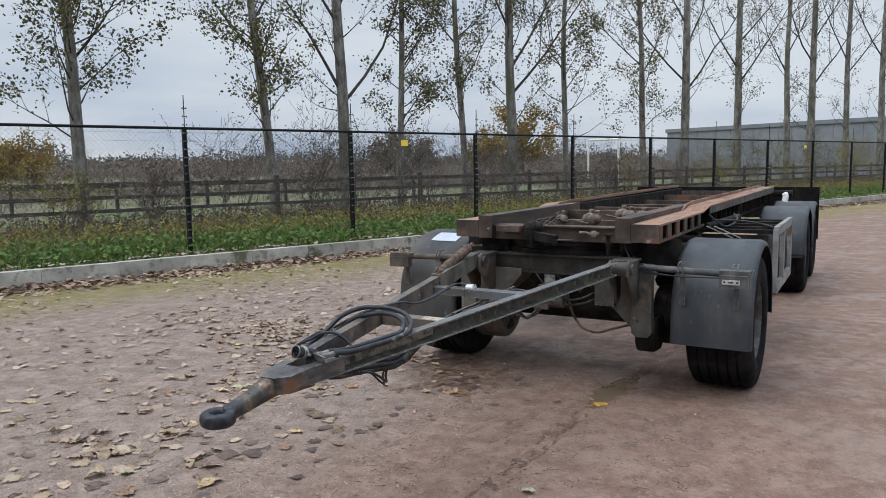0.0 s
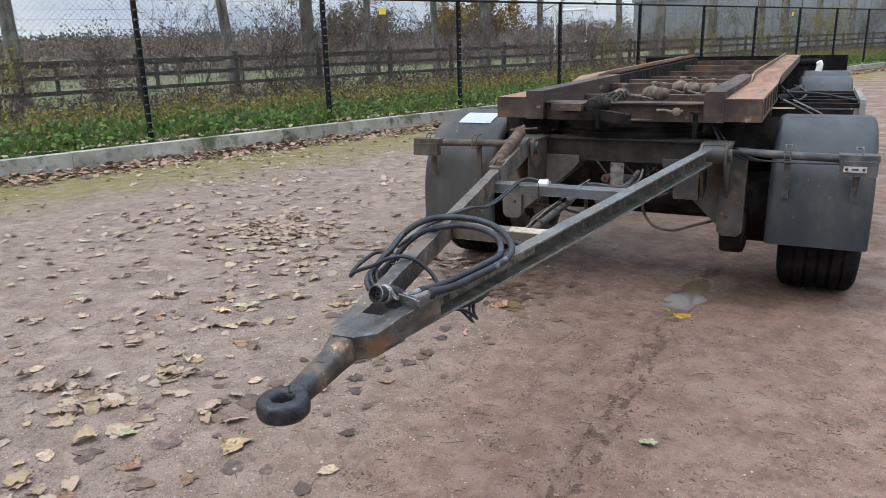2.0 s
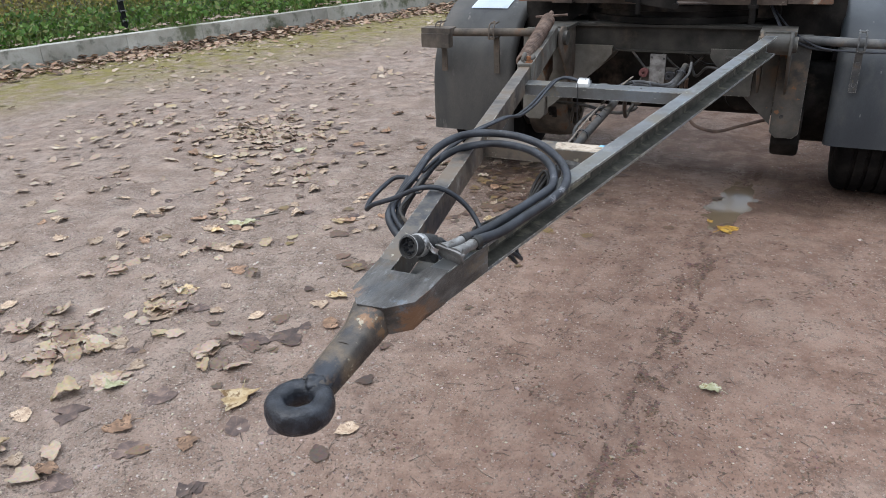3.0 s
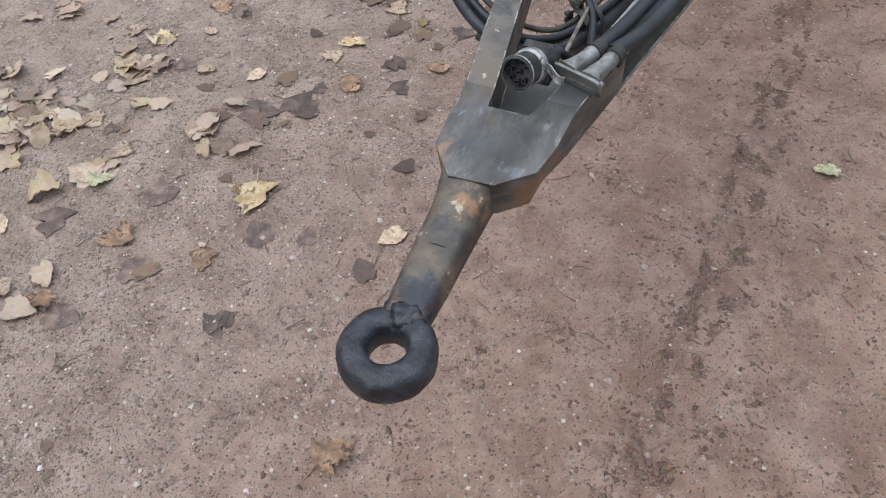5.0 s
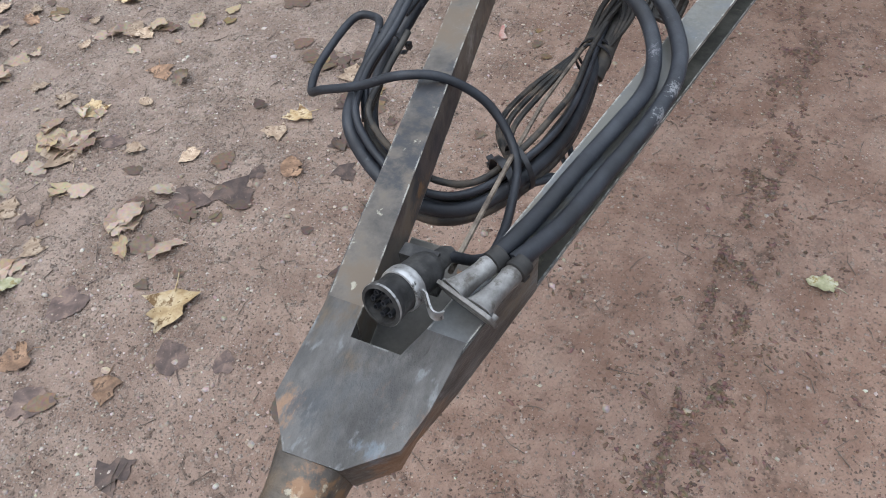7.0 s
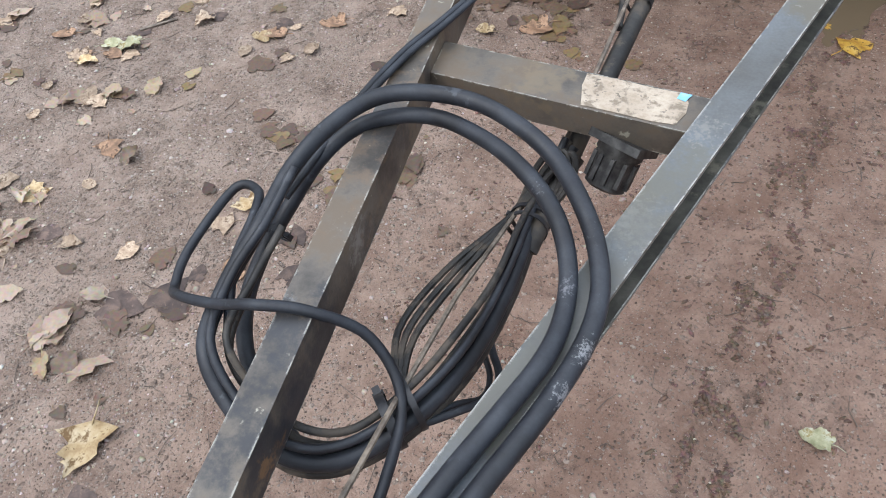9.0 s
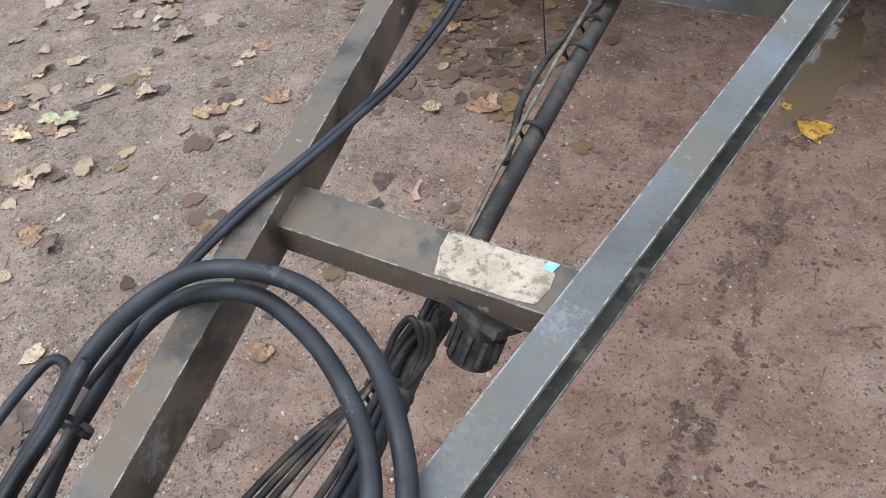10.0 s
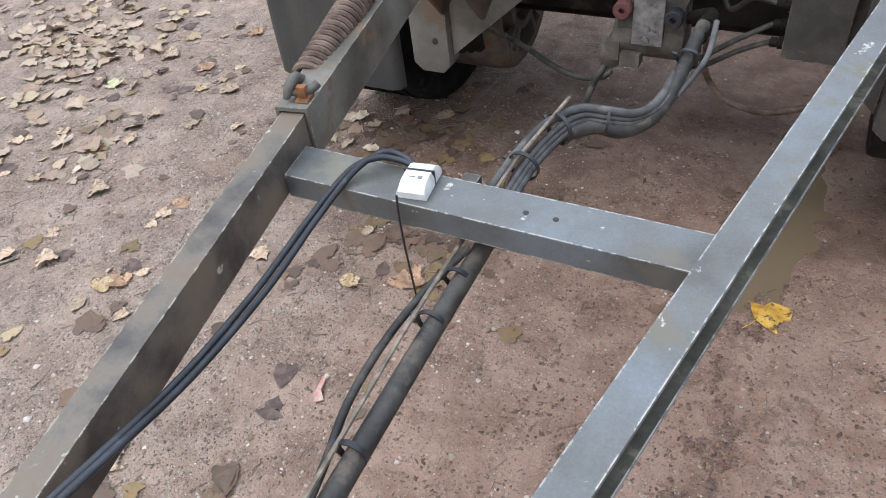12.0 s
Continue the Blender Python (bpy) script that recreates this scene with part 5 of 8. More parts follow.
# weld metal that fills the slope from shank to head
bm = bmesh.new()
rings = []
for i in range(49):
    f = i / 48
    y = 0.1 + 0.12 * f
    z = 0.7265 + (leg_top(0.22) - 0.0028 - 0.7265) * (f * f * (3 - 2 * f)) ** 0.85
    half = 0.0285 + 0.006 * f + 0.012 * max(0, f - 0.6)
    row = [(0.0555 + half * u, y, z - 0.02 * abs(u) ** 3.5 * (1 - 0.75 * f) + 0.0016 * noise.noise((u * 3, f * 14, 3)) + 0.0007 * math.sin(f * 95 + 1.5 * math.sin(u * 2)) * max(0.0, 1 - abs(u + 0.35) / 0.5)) for u in (-1, -0.8, -0.5, -0.2, 0.2, 0.5, 0.8, 1)]
    rings.append(row + [(0.0555 + half, y, 0.705), (0.0555 - half, y, 0.705)])
loft(bm, rings)
tp("weld_fill", bm, SHANK_STEEL, "rough weld metal with rust between shank and head", angle=1.0)
# shank and towing eye
bm = bmesh.new()
rings = []
for y, xc, zc, w, h in ((-0.0, 0.0515, 0.679, 0.05, 0.048), (0.03, 0.0525, 0.684, 0.056, 0.05), (0.075, 0.0535, 0.692, 0.06, 0.054), (0.13, 0.0545, 0.702, 0.063, 0.058), (0.18, 0.056, 0.712, 0.067, 0.063), (0.225, 0.057, 0.718, 0.07, 0.066)):
    c = 0.3
    rings.append([(xc + sx * w / 2 * (1 - (c if k else 0)), y, zc + sz * h / 2 * (1 - (0 if k else c)))
                  for sx, sz, k in ((-1, -1, 0), (-1, -1, 1), (1, -1, 1), (1, -1, 0), (1, 1, 0), (1, 1, 1), (-1, 1, 1), (-1, 1, 0))])
loft(bm, rings)
soften(bm, 0.004, 2)
tp("shank", bm, SHANK_STEEL, "rust-worn steel shank")
bm = bmesh.new()
prof, nn, mm = [], 40, 16
rings = []
for i in range(nn):
    a = 2 * math.pi * i / nn
    ring = []
    for j in range(mm):
        t = 2 * math.pi * j / mm
        ex = math.copysign(abs(math.cos(t)) ** 0.75, math.cos(t))
        ez = math.copysign(abs(math.sin(t)) ** 0.75, math.sin(t))
        lump = 1 + 0.07 * noise.noise((math.cos(a) * 2.2 + ex, math.sin(a) * 2.2, ez * 1.4))
        rr = 0.042 + 0.0195 * ex * lump
        ring.append((0.052 + rr * math.cos(a), -0.041 + rr * math.sin(a), 0.676 + 0.0255 * ez * lump))
    rings.append(ring)
loft(bm, rings, closed=True)
eye = tp("towing_eye", bm, GREASE, "thick black greased towing eye", angle=1.2)

bm = bmesh.new()
bmesh.ops.create_icosphere(bm, subdivisions=4, radius=1.0)
for v in bm.verts:
    w = 1 + 0.2 * noise.noise(v.co * 2.3) + 0.1 * noise.noise(v.co * 6)
    v.co = Vector((0.052 + 0.031 * w * v.co.x, 0.008 + 0.026 * w * v.co.y, 0.683 + 0.0265 * w * v.co.z))
tp("weld_collar", bm, GREASE, "lumpy black weld between eye and shank", angle=1.2)

# cross members between the legs
for y0, y1, h, lab in ((1.165, 1.242, 0.046, ""), (1.872, 1.953, 0.042, "")):
    bm = bmesh.new()
    zt = top((y0 + y1) / 2) - 0.004
    prism(bm, [(left_in(y0) + 0.0005, y0), (right_in(y0) - 0.0005, y0), (right_in(y1) - 0.0005, y1), (left_in(y1) + 0.0005, y1)], zt - h, zt)
    soften(bm, 0.004, 2)
    cross = tp("cross_member", bm, OLIVE_STEEL if y0 < 1.5 else STEEL)
for hx in (0.17, 0.215):
    bm = bmesh.new()
    lathe(bm, [(0.0046, 0), (0.0046, 0.0006), (0.002, 0.0006)], Matrix.Translation((hx, 1.912, top(1.912) - 0.0038)), 14)
    tp("bolt_hole", bm, PLUG)
# sticker and its blue corner on the front cross member
bm = bmesh.new()
zt = top(1.196) - 0.0035
ragged = [(0.108, 1.238), (0.15, 1.2395), (0.2, 1.238), (0.244, 1.2395), (0.255, 1.222), (0.257, 1.2), (0.25, 1.174), (0.22, 1.17), (0.17, 1.1705), (0.122, 1.17), (0.118, 1.185), (0.11, 1.21)]
prism(bm, ragged, zt, zt + 0.0008)
tp("sticker", bm, STICKER, "torn cream sticker with its print worn away")
bm = bmesh.new()
prism(bm, [(0.238, 1.226), (0.25, 1.223), (0.2555, 1.2395), (0.24, 1.2395)], zt + 0.001, zt + 0.0016)
tp("sticker_corner", bm, BLUE, "blue corner of the sticker")
# old yellow paint on the outside of the right leg
for y0, y1 in ((0.515, 0.56), (0.585, 1.05)):
    bm = bmesh.new()
    p, q = Vector((right_in(y0), y0, leg_top(y0))), Vector((right_in(y1), y1, leg_top(y1)))
    extrude_along(bm, [(0.0112, -0.016), (0.0132, -0.016), (0.0132, -0.05), (0.0112, -0.05)], p, q, (1, -0.2, 0))
    tp("paint_strip", bm, OLD_PAINT, "worn yellow paint strip")

# dark sheet inside the channel: painted recess shade together with caked dirt
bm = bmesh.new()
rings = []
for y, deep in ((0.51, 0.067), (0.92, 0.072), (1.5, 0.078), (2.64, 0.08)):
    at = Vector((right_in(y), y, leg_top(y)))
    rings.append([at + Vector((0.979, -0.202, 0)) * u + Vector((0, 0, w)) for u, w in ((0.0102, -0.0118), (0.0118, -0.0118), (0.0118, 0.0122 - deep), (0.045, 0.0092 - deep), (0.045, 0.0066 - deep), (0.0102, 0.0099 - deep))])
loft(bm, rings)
tp("web_dirt", bm, WEB_SHADE_DIRT, "dark sheet of painted shade and caked dirt on the web of the beam")

# dark socket under the front cross member
bm = bmesh.new()
ms = along((0.185, 1.17, 0.738), (0.172, 1.13, 0.68))
lathe(bm, [(0.034, -0.012), (0.034, 0.006), (0.03, 0.01), (0.029, 0.05), (0.03, 0.056), (0.024, 0.06)], ms, 20)
box(bm, -0.04, 0.04, -0.034, 0.034, -0.016, -0.004, ms)
socket = tp("parking_socket", bm, PLUG, "black ribbed parking socket")
for a in range(10):
    t = 2 * math.pi * a / 10
    bm = bmesh.new()
    bar(bm, ms @ Vector((0.031 * math.cos(t), 0.031 * math.sin(t), 0.012)), ms @ Vector((0.031 * math.cos(t), 0.031 * math.sin(t), 0.05)), 0.006, 0.006)
    bmesh.ops.transform(bm, matrix=TB, verts=bm.verts)
    part("rib", bm, PLUG, socket)

# sleeve, spring and hook on the left leg
bm = bmesh.new()
y0, y1 = 1.972, 2.7
p, q = Vector((left_in(y0), y0, leg_top(y0))), Vector((left_in(y1), y1, leg_top(y1)))
d = (q - p).normalized()
sd = Vector((-d.y, d.x, 0))
extrude_along(bm, [(-0.008, 0.011), (0.052, 0.011), (0.052, -0.075), (0.046, -0.075), (0.046, 0.004), (-0.002, 0.004), (-0.002, -0.085), (-0.008, -0.085)], p, q, sd)
soften(bm, 0.003, 2)
tp("sleeve", bm, SLEEVE, "grey steel sleeve with rust at its mouth")
bm = bmesh.new()
s0, s1 = Vector((-0.3125, 2.075, 0.8685)), Vector((-0.367, 2.57, 0.975))
axis = (s1 - s0).normalized()
su = axis.orthogonal().normalized()
sv = axis.cross(su)
turns, res = 35, 14
coil = [s0 + axis * ((s1 - s0).length * i / (turns * res)) + (su * math.cos(2 * math.pi * i / res) + sv * math.sin(2 * math.pi * i / res)) * 0.026 for i in range(turns * res + 1)]
tube(bm, coil, 0.0066, 7)
spring = tp("tension_spring", bm, SPRING, "rusty coil tension spring")
bm = bmesh.new()
hook = [s0 + axis * 0.05, s0 + axis * 0.01, Vector((-0.3, 2.042, 0.892)), Vector((-0.285, 2.02, 0.91)), Vector((-0.279, 2.002, 0.913)), Vector((-0.279, 1.987, 0.904)), Vector((-0.281, 1.979, 0.891))]
tube(bm, smooth_path(hook, 5), [0.0095] * 24 + [0.009, 0.0085, 0.008, 0.0075, 0.007, 0.006, 0.005], 8)
tp("spring_hook", bm, BRACKET, "worn steel hook at the spring end")
bm = bmesh.new()
tube(bm, smooth_path([(-0.284, 1.99, 0.902), (-0.268, 1.996, 0.897), (-0.25, 2.008, 0.898), (-0.243, 2.022, 0.904)], 4), 0.0075, 8)
tp("hook_pin", bm, BRACKET)
bm = bmesh.new()
mouth = leg_top(1.985) + 0.0105
prism(bm, [(-0.268, 1.982), (-0.244, 1.985), (-0.246, 2.01), (-0.27, 2.007)], mouth - 0.002, [mouth + 0.003, mouth + 0.003, mouth + 0.012, mouth + 0.012])
prism(bm, [(-0.266, 1.99), (-0.25, 1.992), (-0.252, 2.004), (-0.268, 2.002)], mouth + 0.002, mouth + 0.026)
soften(bm, 0.004, 2)
tp("hook_lug", bm, LUG_RUST, "rust-orange steel lug")
bm = bmesh.new()
tube(bm, smooth_path([s1 - axis * 0.02, s1 + axis * 0.03, s1 + axis * 0.06 + Vector((0, 0, 0.012)), s1 + axis * 0.08], 4), 0.009, 7)
tp("spring_hook", bm, SPRING)
bm = bmesh.new()
tube(bm, [s1 + axis * 0.03 + Vector((-0.07, 0, 0.0)), s1 + axis * 0.03 + Vector((0.08, 0.02, 0.01))], 0.006, 6)
tp("hook_pin", bm, SPRING)

# pivots at the ends of the legs
for inner, sgn in ((left_in, -1), (right_in, 1)):
    xc = inner(2.72) + sgn * 0.03
    bm = bmesh.new()
    lathe(bm, [(0.018, -0.075), (0.034, -0.075), (0.034, -0.06), (0.045, -0.058), (0.045, 0.058), (0.034, 0.06), (0.034, 0.085), (0.018, 0.085)], along((xc, 2.73, 0.868), (xc + 1, 2.73, 0.868)), 20)
    tp("pivot_pin", bm, BRACKET)
    for off in (-0.052, 0.052):
        bm = bmesh.new()
        o = xc + off * 1.15
        prism(bm, [(2.66, 0.83), (2.675, 0.905), (2.72, 0.925), (2.82, 0.905), (2.93, 0.9), (2.93, 0.66), (2.86, 0.62), (2.75, 0.74)], -0.007, 0.007, Matrix(((0, 0, 1, o), (1, 0, 0, 0), (0, 1, 0, 0), (0, 0, 0, 1))))
        soften(bm, 0.003, 1)
        tp("hinge_plate", bm, BRACKET if sgn > 0 else DUSTY)
    bm = bmesh.new()
    box(bm, xc - 0.075, xc + 0.075, 2.77, 2.95, 0.9, 0.915)
    soften(bm, 0.003, 1)
    tp("hinge_cover", bm, BRACKET)
    # hanging spring bracket with a gusset and a hole
    bm = bmesh.new()
    x_in, x_out = (CX + 0.55, CX + 0.68) if sgn > 0 else (CX - 0.588, CX - 0.713)
    a, b = min(x_in, x_out), max(x_in, x_out)
    prism(bm, [(a, 0.875), (b, 0.875), (b, 0.42), (b - 0.025, 0.395), (a + 0.03, 0.395), (a, 0.42)], -3.0, -2.93, Matrix(((1, 0, 0, 0), (0, 0, -1, 0), (0, 1, 0, 0), (0, 0, 0, 1))))
    soften(bm, 0.006, 2)
    tp("hanger_bracket", bm, BRACKET if sgn > 0 else SLEEVE)
    for yy in (2.955, 3.2):
        bm = bmesh.new()
        x2, x3 = CX + sgn * 0.24, CX + sgn * 0.29
        web = [(x_in, 0.8), (x2, 0.8), (x2, 0.76), (x3, 0.7), (x_in - sgn * 0.005, 0.45)]
        prism(bm, web if sgn < 0 else web[::-1], -yy - 0.01, -yy, Matrix(((1, 0, 0, 0), (0, 0, -1, 0), (0, 1, 0, 0), (0, 0, 0, 1))))
        tp("gusset", bm, BRACKET if sgn > 0 else SLEEVE)
    bm = bmesh.new()
    lathe(bm, [(0.01, 0), (0.01, 0.002), (0.003, 0.002)], along(((a + b) / 2 - sgn * 0.02, 2.9295, 0.5), ((a + b) / 2 - sgn * 0.02, 2.0, 0.5)), 12)
    tp("bracket_hole", bm, PLUG)
    # brake drum with a recessed ring, bridged by ribs
    reach, cy_, cz_ = (0.59, AXLE_Y, WHEEL_R) if sgn > 0 else (0.56, AXLE_Y - 0.04, WHEEL_R - 0.025)
    big_r = 0.212 if sgn > 0 else 0.262
    bm = bmesh.new()
    lathe(bm, [(0.075, 0.03), (0.09, 0.0), (0.12, 0.0), (0.125, 0.06), (big_r - 0.07, 0.06), (big_r - 0.065, 0.0), (big_r - 0.03, 0.0), (big_r - 0.008, 0.015), (big_r, 0.06), (big_r, 0.22), (0.09, 0.22)], along((CX + sgn * reach, cy_, cz_), (CX + sgn * 2, cy_, cz_)), 36)
    tp("brake_drum", bm, DUSTY if sgn < 0 else CHASSIS, "dusty brown brake drum" if sgn < 0 else "")
    for turn_ in (20, 92, 164, 236, 308):
        for shift in (-9, 9):
            bm = bmesh.new()
            ca, sa = math.cos(radians(turn_ + shift)), math.sin(radians(turn_ + shift))
            bar(bm, (CX + sgn * (reach + 0.012), cy_ + 0.1 * ca, cz_ + 0.1 * sa), (CX + sgn * (reach + 0.012), cy_ + (big_r - 0.05) * ca, cz_ + (big_r - 0.05) * sa), 0.022, 0.02)
            soften(bm, 0.004, 1)
            tp("spider_arm", bm, DUSTY)
    if sgn < 0:
        continue
    bm = bmesh.new()
    prism(bm, [(3.0, 0.52), (3.25, 0.5), (3.3, 0.34), (3.2, 0.27), (3.03, 0.28), (2.97, 0.36)], min(x_in, x_out) + 0.01, max(x_in, x_out) + 0.01, Matrix(((0, 0, 1, 0), (1, 0, 0, 0), (0, 1, 0, 0), (0, 0, 0, 1))))
    soften(bm, 0.02, 2)
    tp("leaf_spring_end", bm, CHASSIS)

for sgn in (-1, 1):
    x_in, x_out = CX + sgn * 0.55, CX + sgn * 0.68
    xs = (x_in + x_out) / 2
    for i in range(4):
        bm = bmesh.new()
        ys = 0.5 - i * 0.06
        tube(bm, [(xs, AXLE_Y - ys, 0.36 - i * 0.014 + 0.08 * (ys * 2) ** 2), (xs, AXLE_Y - ys / 2, 0.36 - i * 0.014 + 0.02 * (ys * 2) ** 2), (xs, AXLE_Y, 0.36 - i * 0.014), (xs, AXLE_Y + ys / 2, 0.36 - i * 0.014 + 0.02 * (ys * 2) ** 2), (xs, AXLE_Y + ys, 0.36 - i * 0.014 + 0.08 * (ys * 2) ** 2)], 0.012, 4)
        tp("spring_leaf", bm, CHASSIS)
    # air bellows over the axle
    bm = bmesh.new()
    lathe(bm, [(0.05, 0.0), (0.11, 0.02), (0.125, 0.06), (0.105, 0.1), (0.13, 0.14), (0.11, 0.18), (0.12, 0.19), (0.12, 0.21)], Matrix.Translation((CX + sgn * 0.66, AXLE_Y + 0.12, 0.62)), 20)
    tp("air_bellows", bm, TYRE)

# added dark lower plate: hides the bright ground seen through behind the valves
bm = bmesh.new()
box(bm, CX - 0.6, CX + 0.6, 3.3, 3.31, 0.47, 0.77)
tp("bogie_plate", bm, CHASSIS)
# added dark plates that fill the see-through gap between turntable and bed
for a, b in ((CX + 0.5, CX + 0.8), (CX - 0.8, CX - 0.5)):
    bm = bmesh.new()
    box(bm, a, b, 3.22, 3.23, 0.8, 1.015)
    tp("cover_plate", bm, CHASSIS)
# bogie frame: front beam, side beams, turntable ring, axle
bm = bmesh.new()
extrude_along(bm, [(-0.035, 0.905), (0.06, 0.905), (0.06, 0.893), (0.0, 0.893), (0.0, 0.78), (0.06, 0.78), (0.06, 0.77), (-0.025, 0.77), (-0.025, 0.78), (-0.01, 0.78), (-0.01, 0.893), (-0.035, 0.893)], (CX - 0.53, 3.0, 0), (CX + 0.53, 3.0, 0), (0, 1, 0))
soften(bm, 0.003, 1)
tp("front_beam", bm, BEAM)
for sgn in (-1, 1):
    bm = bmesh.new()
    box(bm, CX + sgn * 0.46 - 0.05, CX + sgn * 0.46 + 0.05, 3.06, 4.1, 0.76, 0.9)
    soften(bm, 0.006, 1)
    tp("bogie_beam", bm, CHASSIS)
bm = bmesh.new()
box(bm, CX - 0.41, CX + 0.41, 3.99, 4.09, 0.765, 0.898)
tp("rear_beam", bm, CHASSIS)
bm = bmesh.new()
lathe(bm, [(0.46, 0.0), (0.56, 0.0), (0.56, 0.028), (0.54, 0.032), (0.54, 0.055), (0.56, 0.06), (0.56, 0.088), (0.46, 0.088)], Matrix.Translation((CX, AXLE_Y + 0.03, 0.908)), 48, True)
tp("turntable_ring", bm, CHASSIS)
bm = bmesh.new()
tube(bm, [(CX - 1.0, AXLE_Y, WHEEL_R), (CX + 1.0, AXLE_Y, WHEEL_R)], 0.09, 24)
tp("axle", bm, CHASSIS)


# wheels
def wheel(x, y, outward):
    """A wide single tyre with ribbed tread, a dished rim, a hub and wheel nuts."""
    w = 0.415
    m = along((x, y, WHEEL_R), (x + outward, y, WHEEL_R))
    bm = bmesh.new()
    half = w / 2
    prof = [(0.255, -half + 0.02), (0.3, -half + 0.004), (0.36, -half), (0.41, -half + 0.008), (0.438, -half + 0.024), (0.45, -half + 0.04)]
    grooves = [-0.12, -0.06, 0.0, 0.06, 0.12]
    for g in grooves:
        prof += [(WHEEL_R, g - 0.009), (WHEEL_R - 0.012, g - 0.006), (WHEEL_R - 0.012, g + 0.006), (WHEEL_R, g + 0.009)]
    prof += [(r, -z) for r, z in prof[:6][::-1]]
    seg = 56
    rings = []
    for r, z in prof + [(0.25, half - 0.03), (0.25, -half + 0.03)]:
        rings.append([m @ Vector((r * math.cos(2 * math.pi * k / seg), r * math.sin(2 * math.pi * k / seg), z)) for k in range(seg)])
    loft(bm, rings, closed=True)
    tyre = tp("wheel", bm, TYRE, "wide ribbed black tyre")
    bm = bmesh.new()
    lathe(bm, [(0.06, 0.02), (0.17, 0.03), (0.19, 0.06), (0.215, 0.06), (0.235, half - 0.05), (0.255, half - 0.022), (0.262, half - 0.02), (0.262, half - 0.03), (0.248, half - 0.06), (0.248, -half + 0.03), (0.06, -half + 0.04)], m, 40)
    bmesh.ops.transform(bm, matrix=TB, verts=bm.verts)
    part("rim", bm, RIM, tyre, "dull steel rim")
    bm = bmesh.new()
    lathe(bm, [(0.1, 0.032), (0.098, 0.1), (0.08, 0.13), (0.02, 0.135)], m, 24)
    for a in range(8):
        t = 2 * math.pi * a / 8
        lathe(bm, [(0.015, 0.03), (0.015, 0.075), (0.004, 0.076)], m @ Matrix.Translation((0.138 * math.cos(t), 0.138 * math.sin(t), 0)), 6)
    bmesh.ops.transform(bm, matrix=TB, verts=bm.verts)
    part("hub", bm, CHASSIS, tyre)
    return tyre


REAR_Y = (7.72, 8.98)
for sgn in (-1, 1):
    for yy in (AXLE_Y,) + REAR_Y:
        wheel(CX + sgn * (1.065 if sgn > 0 else 1.03), yy, sgn)


def mudguard(x0, x1, y, r, front_to, back_to, material, lip=0.04):
    """A rounded plastic mudguard shell: an arc about the axle with turned-down rims and skirts, between two angles (degrees from straight back over the top)."""
    bm = bmesh.new()
    cz = WHEEL_R
    path = []
    f_low, b_low = front_to, back_to
    path.append((y - r, f_low))
    for i in range(0, 25):
        a = math.pi * i / 24
        path.append((y - r * math.cos(a) * 1.0, cz + (r - 0.0) * math.sin(a) ** 0.8))
    path.append((y + r, b_low))
    t, e = 0.006, 0.035

    def ring(yy, zz, ny, nz):
        pts = [(x0, -lip), (x0, -e), (x0 + e * 0.3, -e * 0.3), (x0 + e, 0), (x1 - e, 0), (x1 - e * 0.3, -e * 0.3), (x1, -e), (x1, -lip)]
        inner = [(x1 - t, -lip), (x1 - t, -e), (x1 - e * 0.3 - t * 0.7, -e * 0.3 - t * 0.7), (x1 - e, -t), (x0 + e, -t), (x0 + e * 0.3 + t * 0.7, -e * 0.3 - t * 0.7), (x0 + t, -e), (x0 + t, -lip)]
        return [(x, yy + ny * d, zz + nz * d) for x, d in pts + inner]
    rings = []
    for i, (yy, zz) in enumerate(path):
        a, b = path[max(i - 1, 0)], path[min(i + 1, len(path) - 1)]
        ty, tz = b[0] - a[0], b[1] - a[1]
        ln = math.hypot(ty, tz) or 1
        rings.append(ring(yy, zz, -tz / ln, ty / ln))
    loft(bm, rings)
    return bm


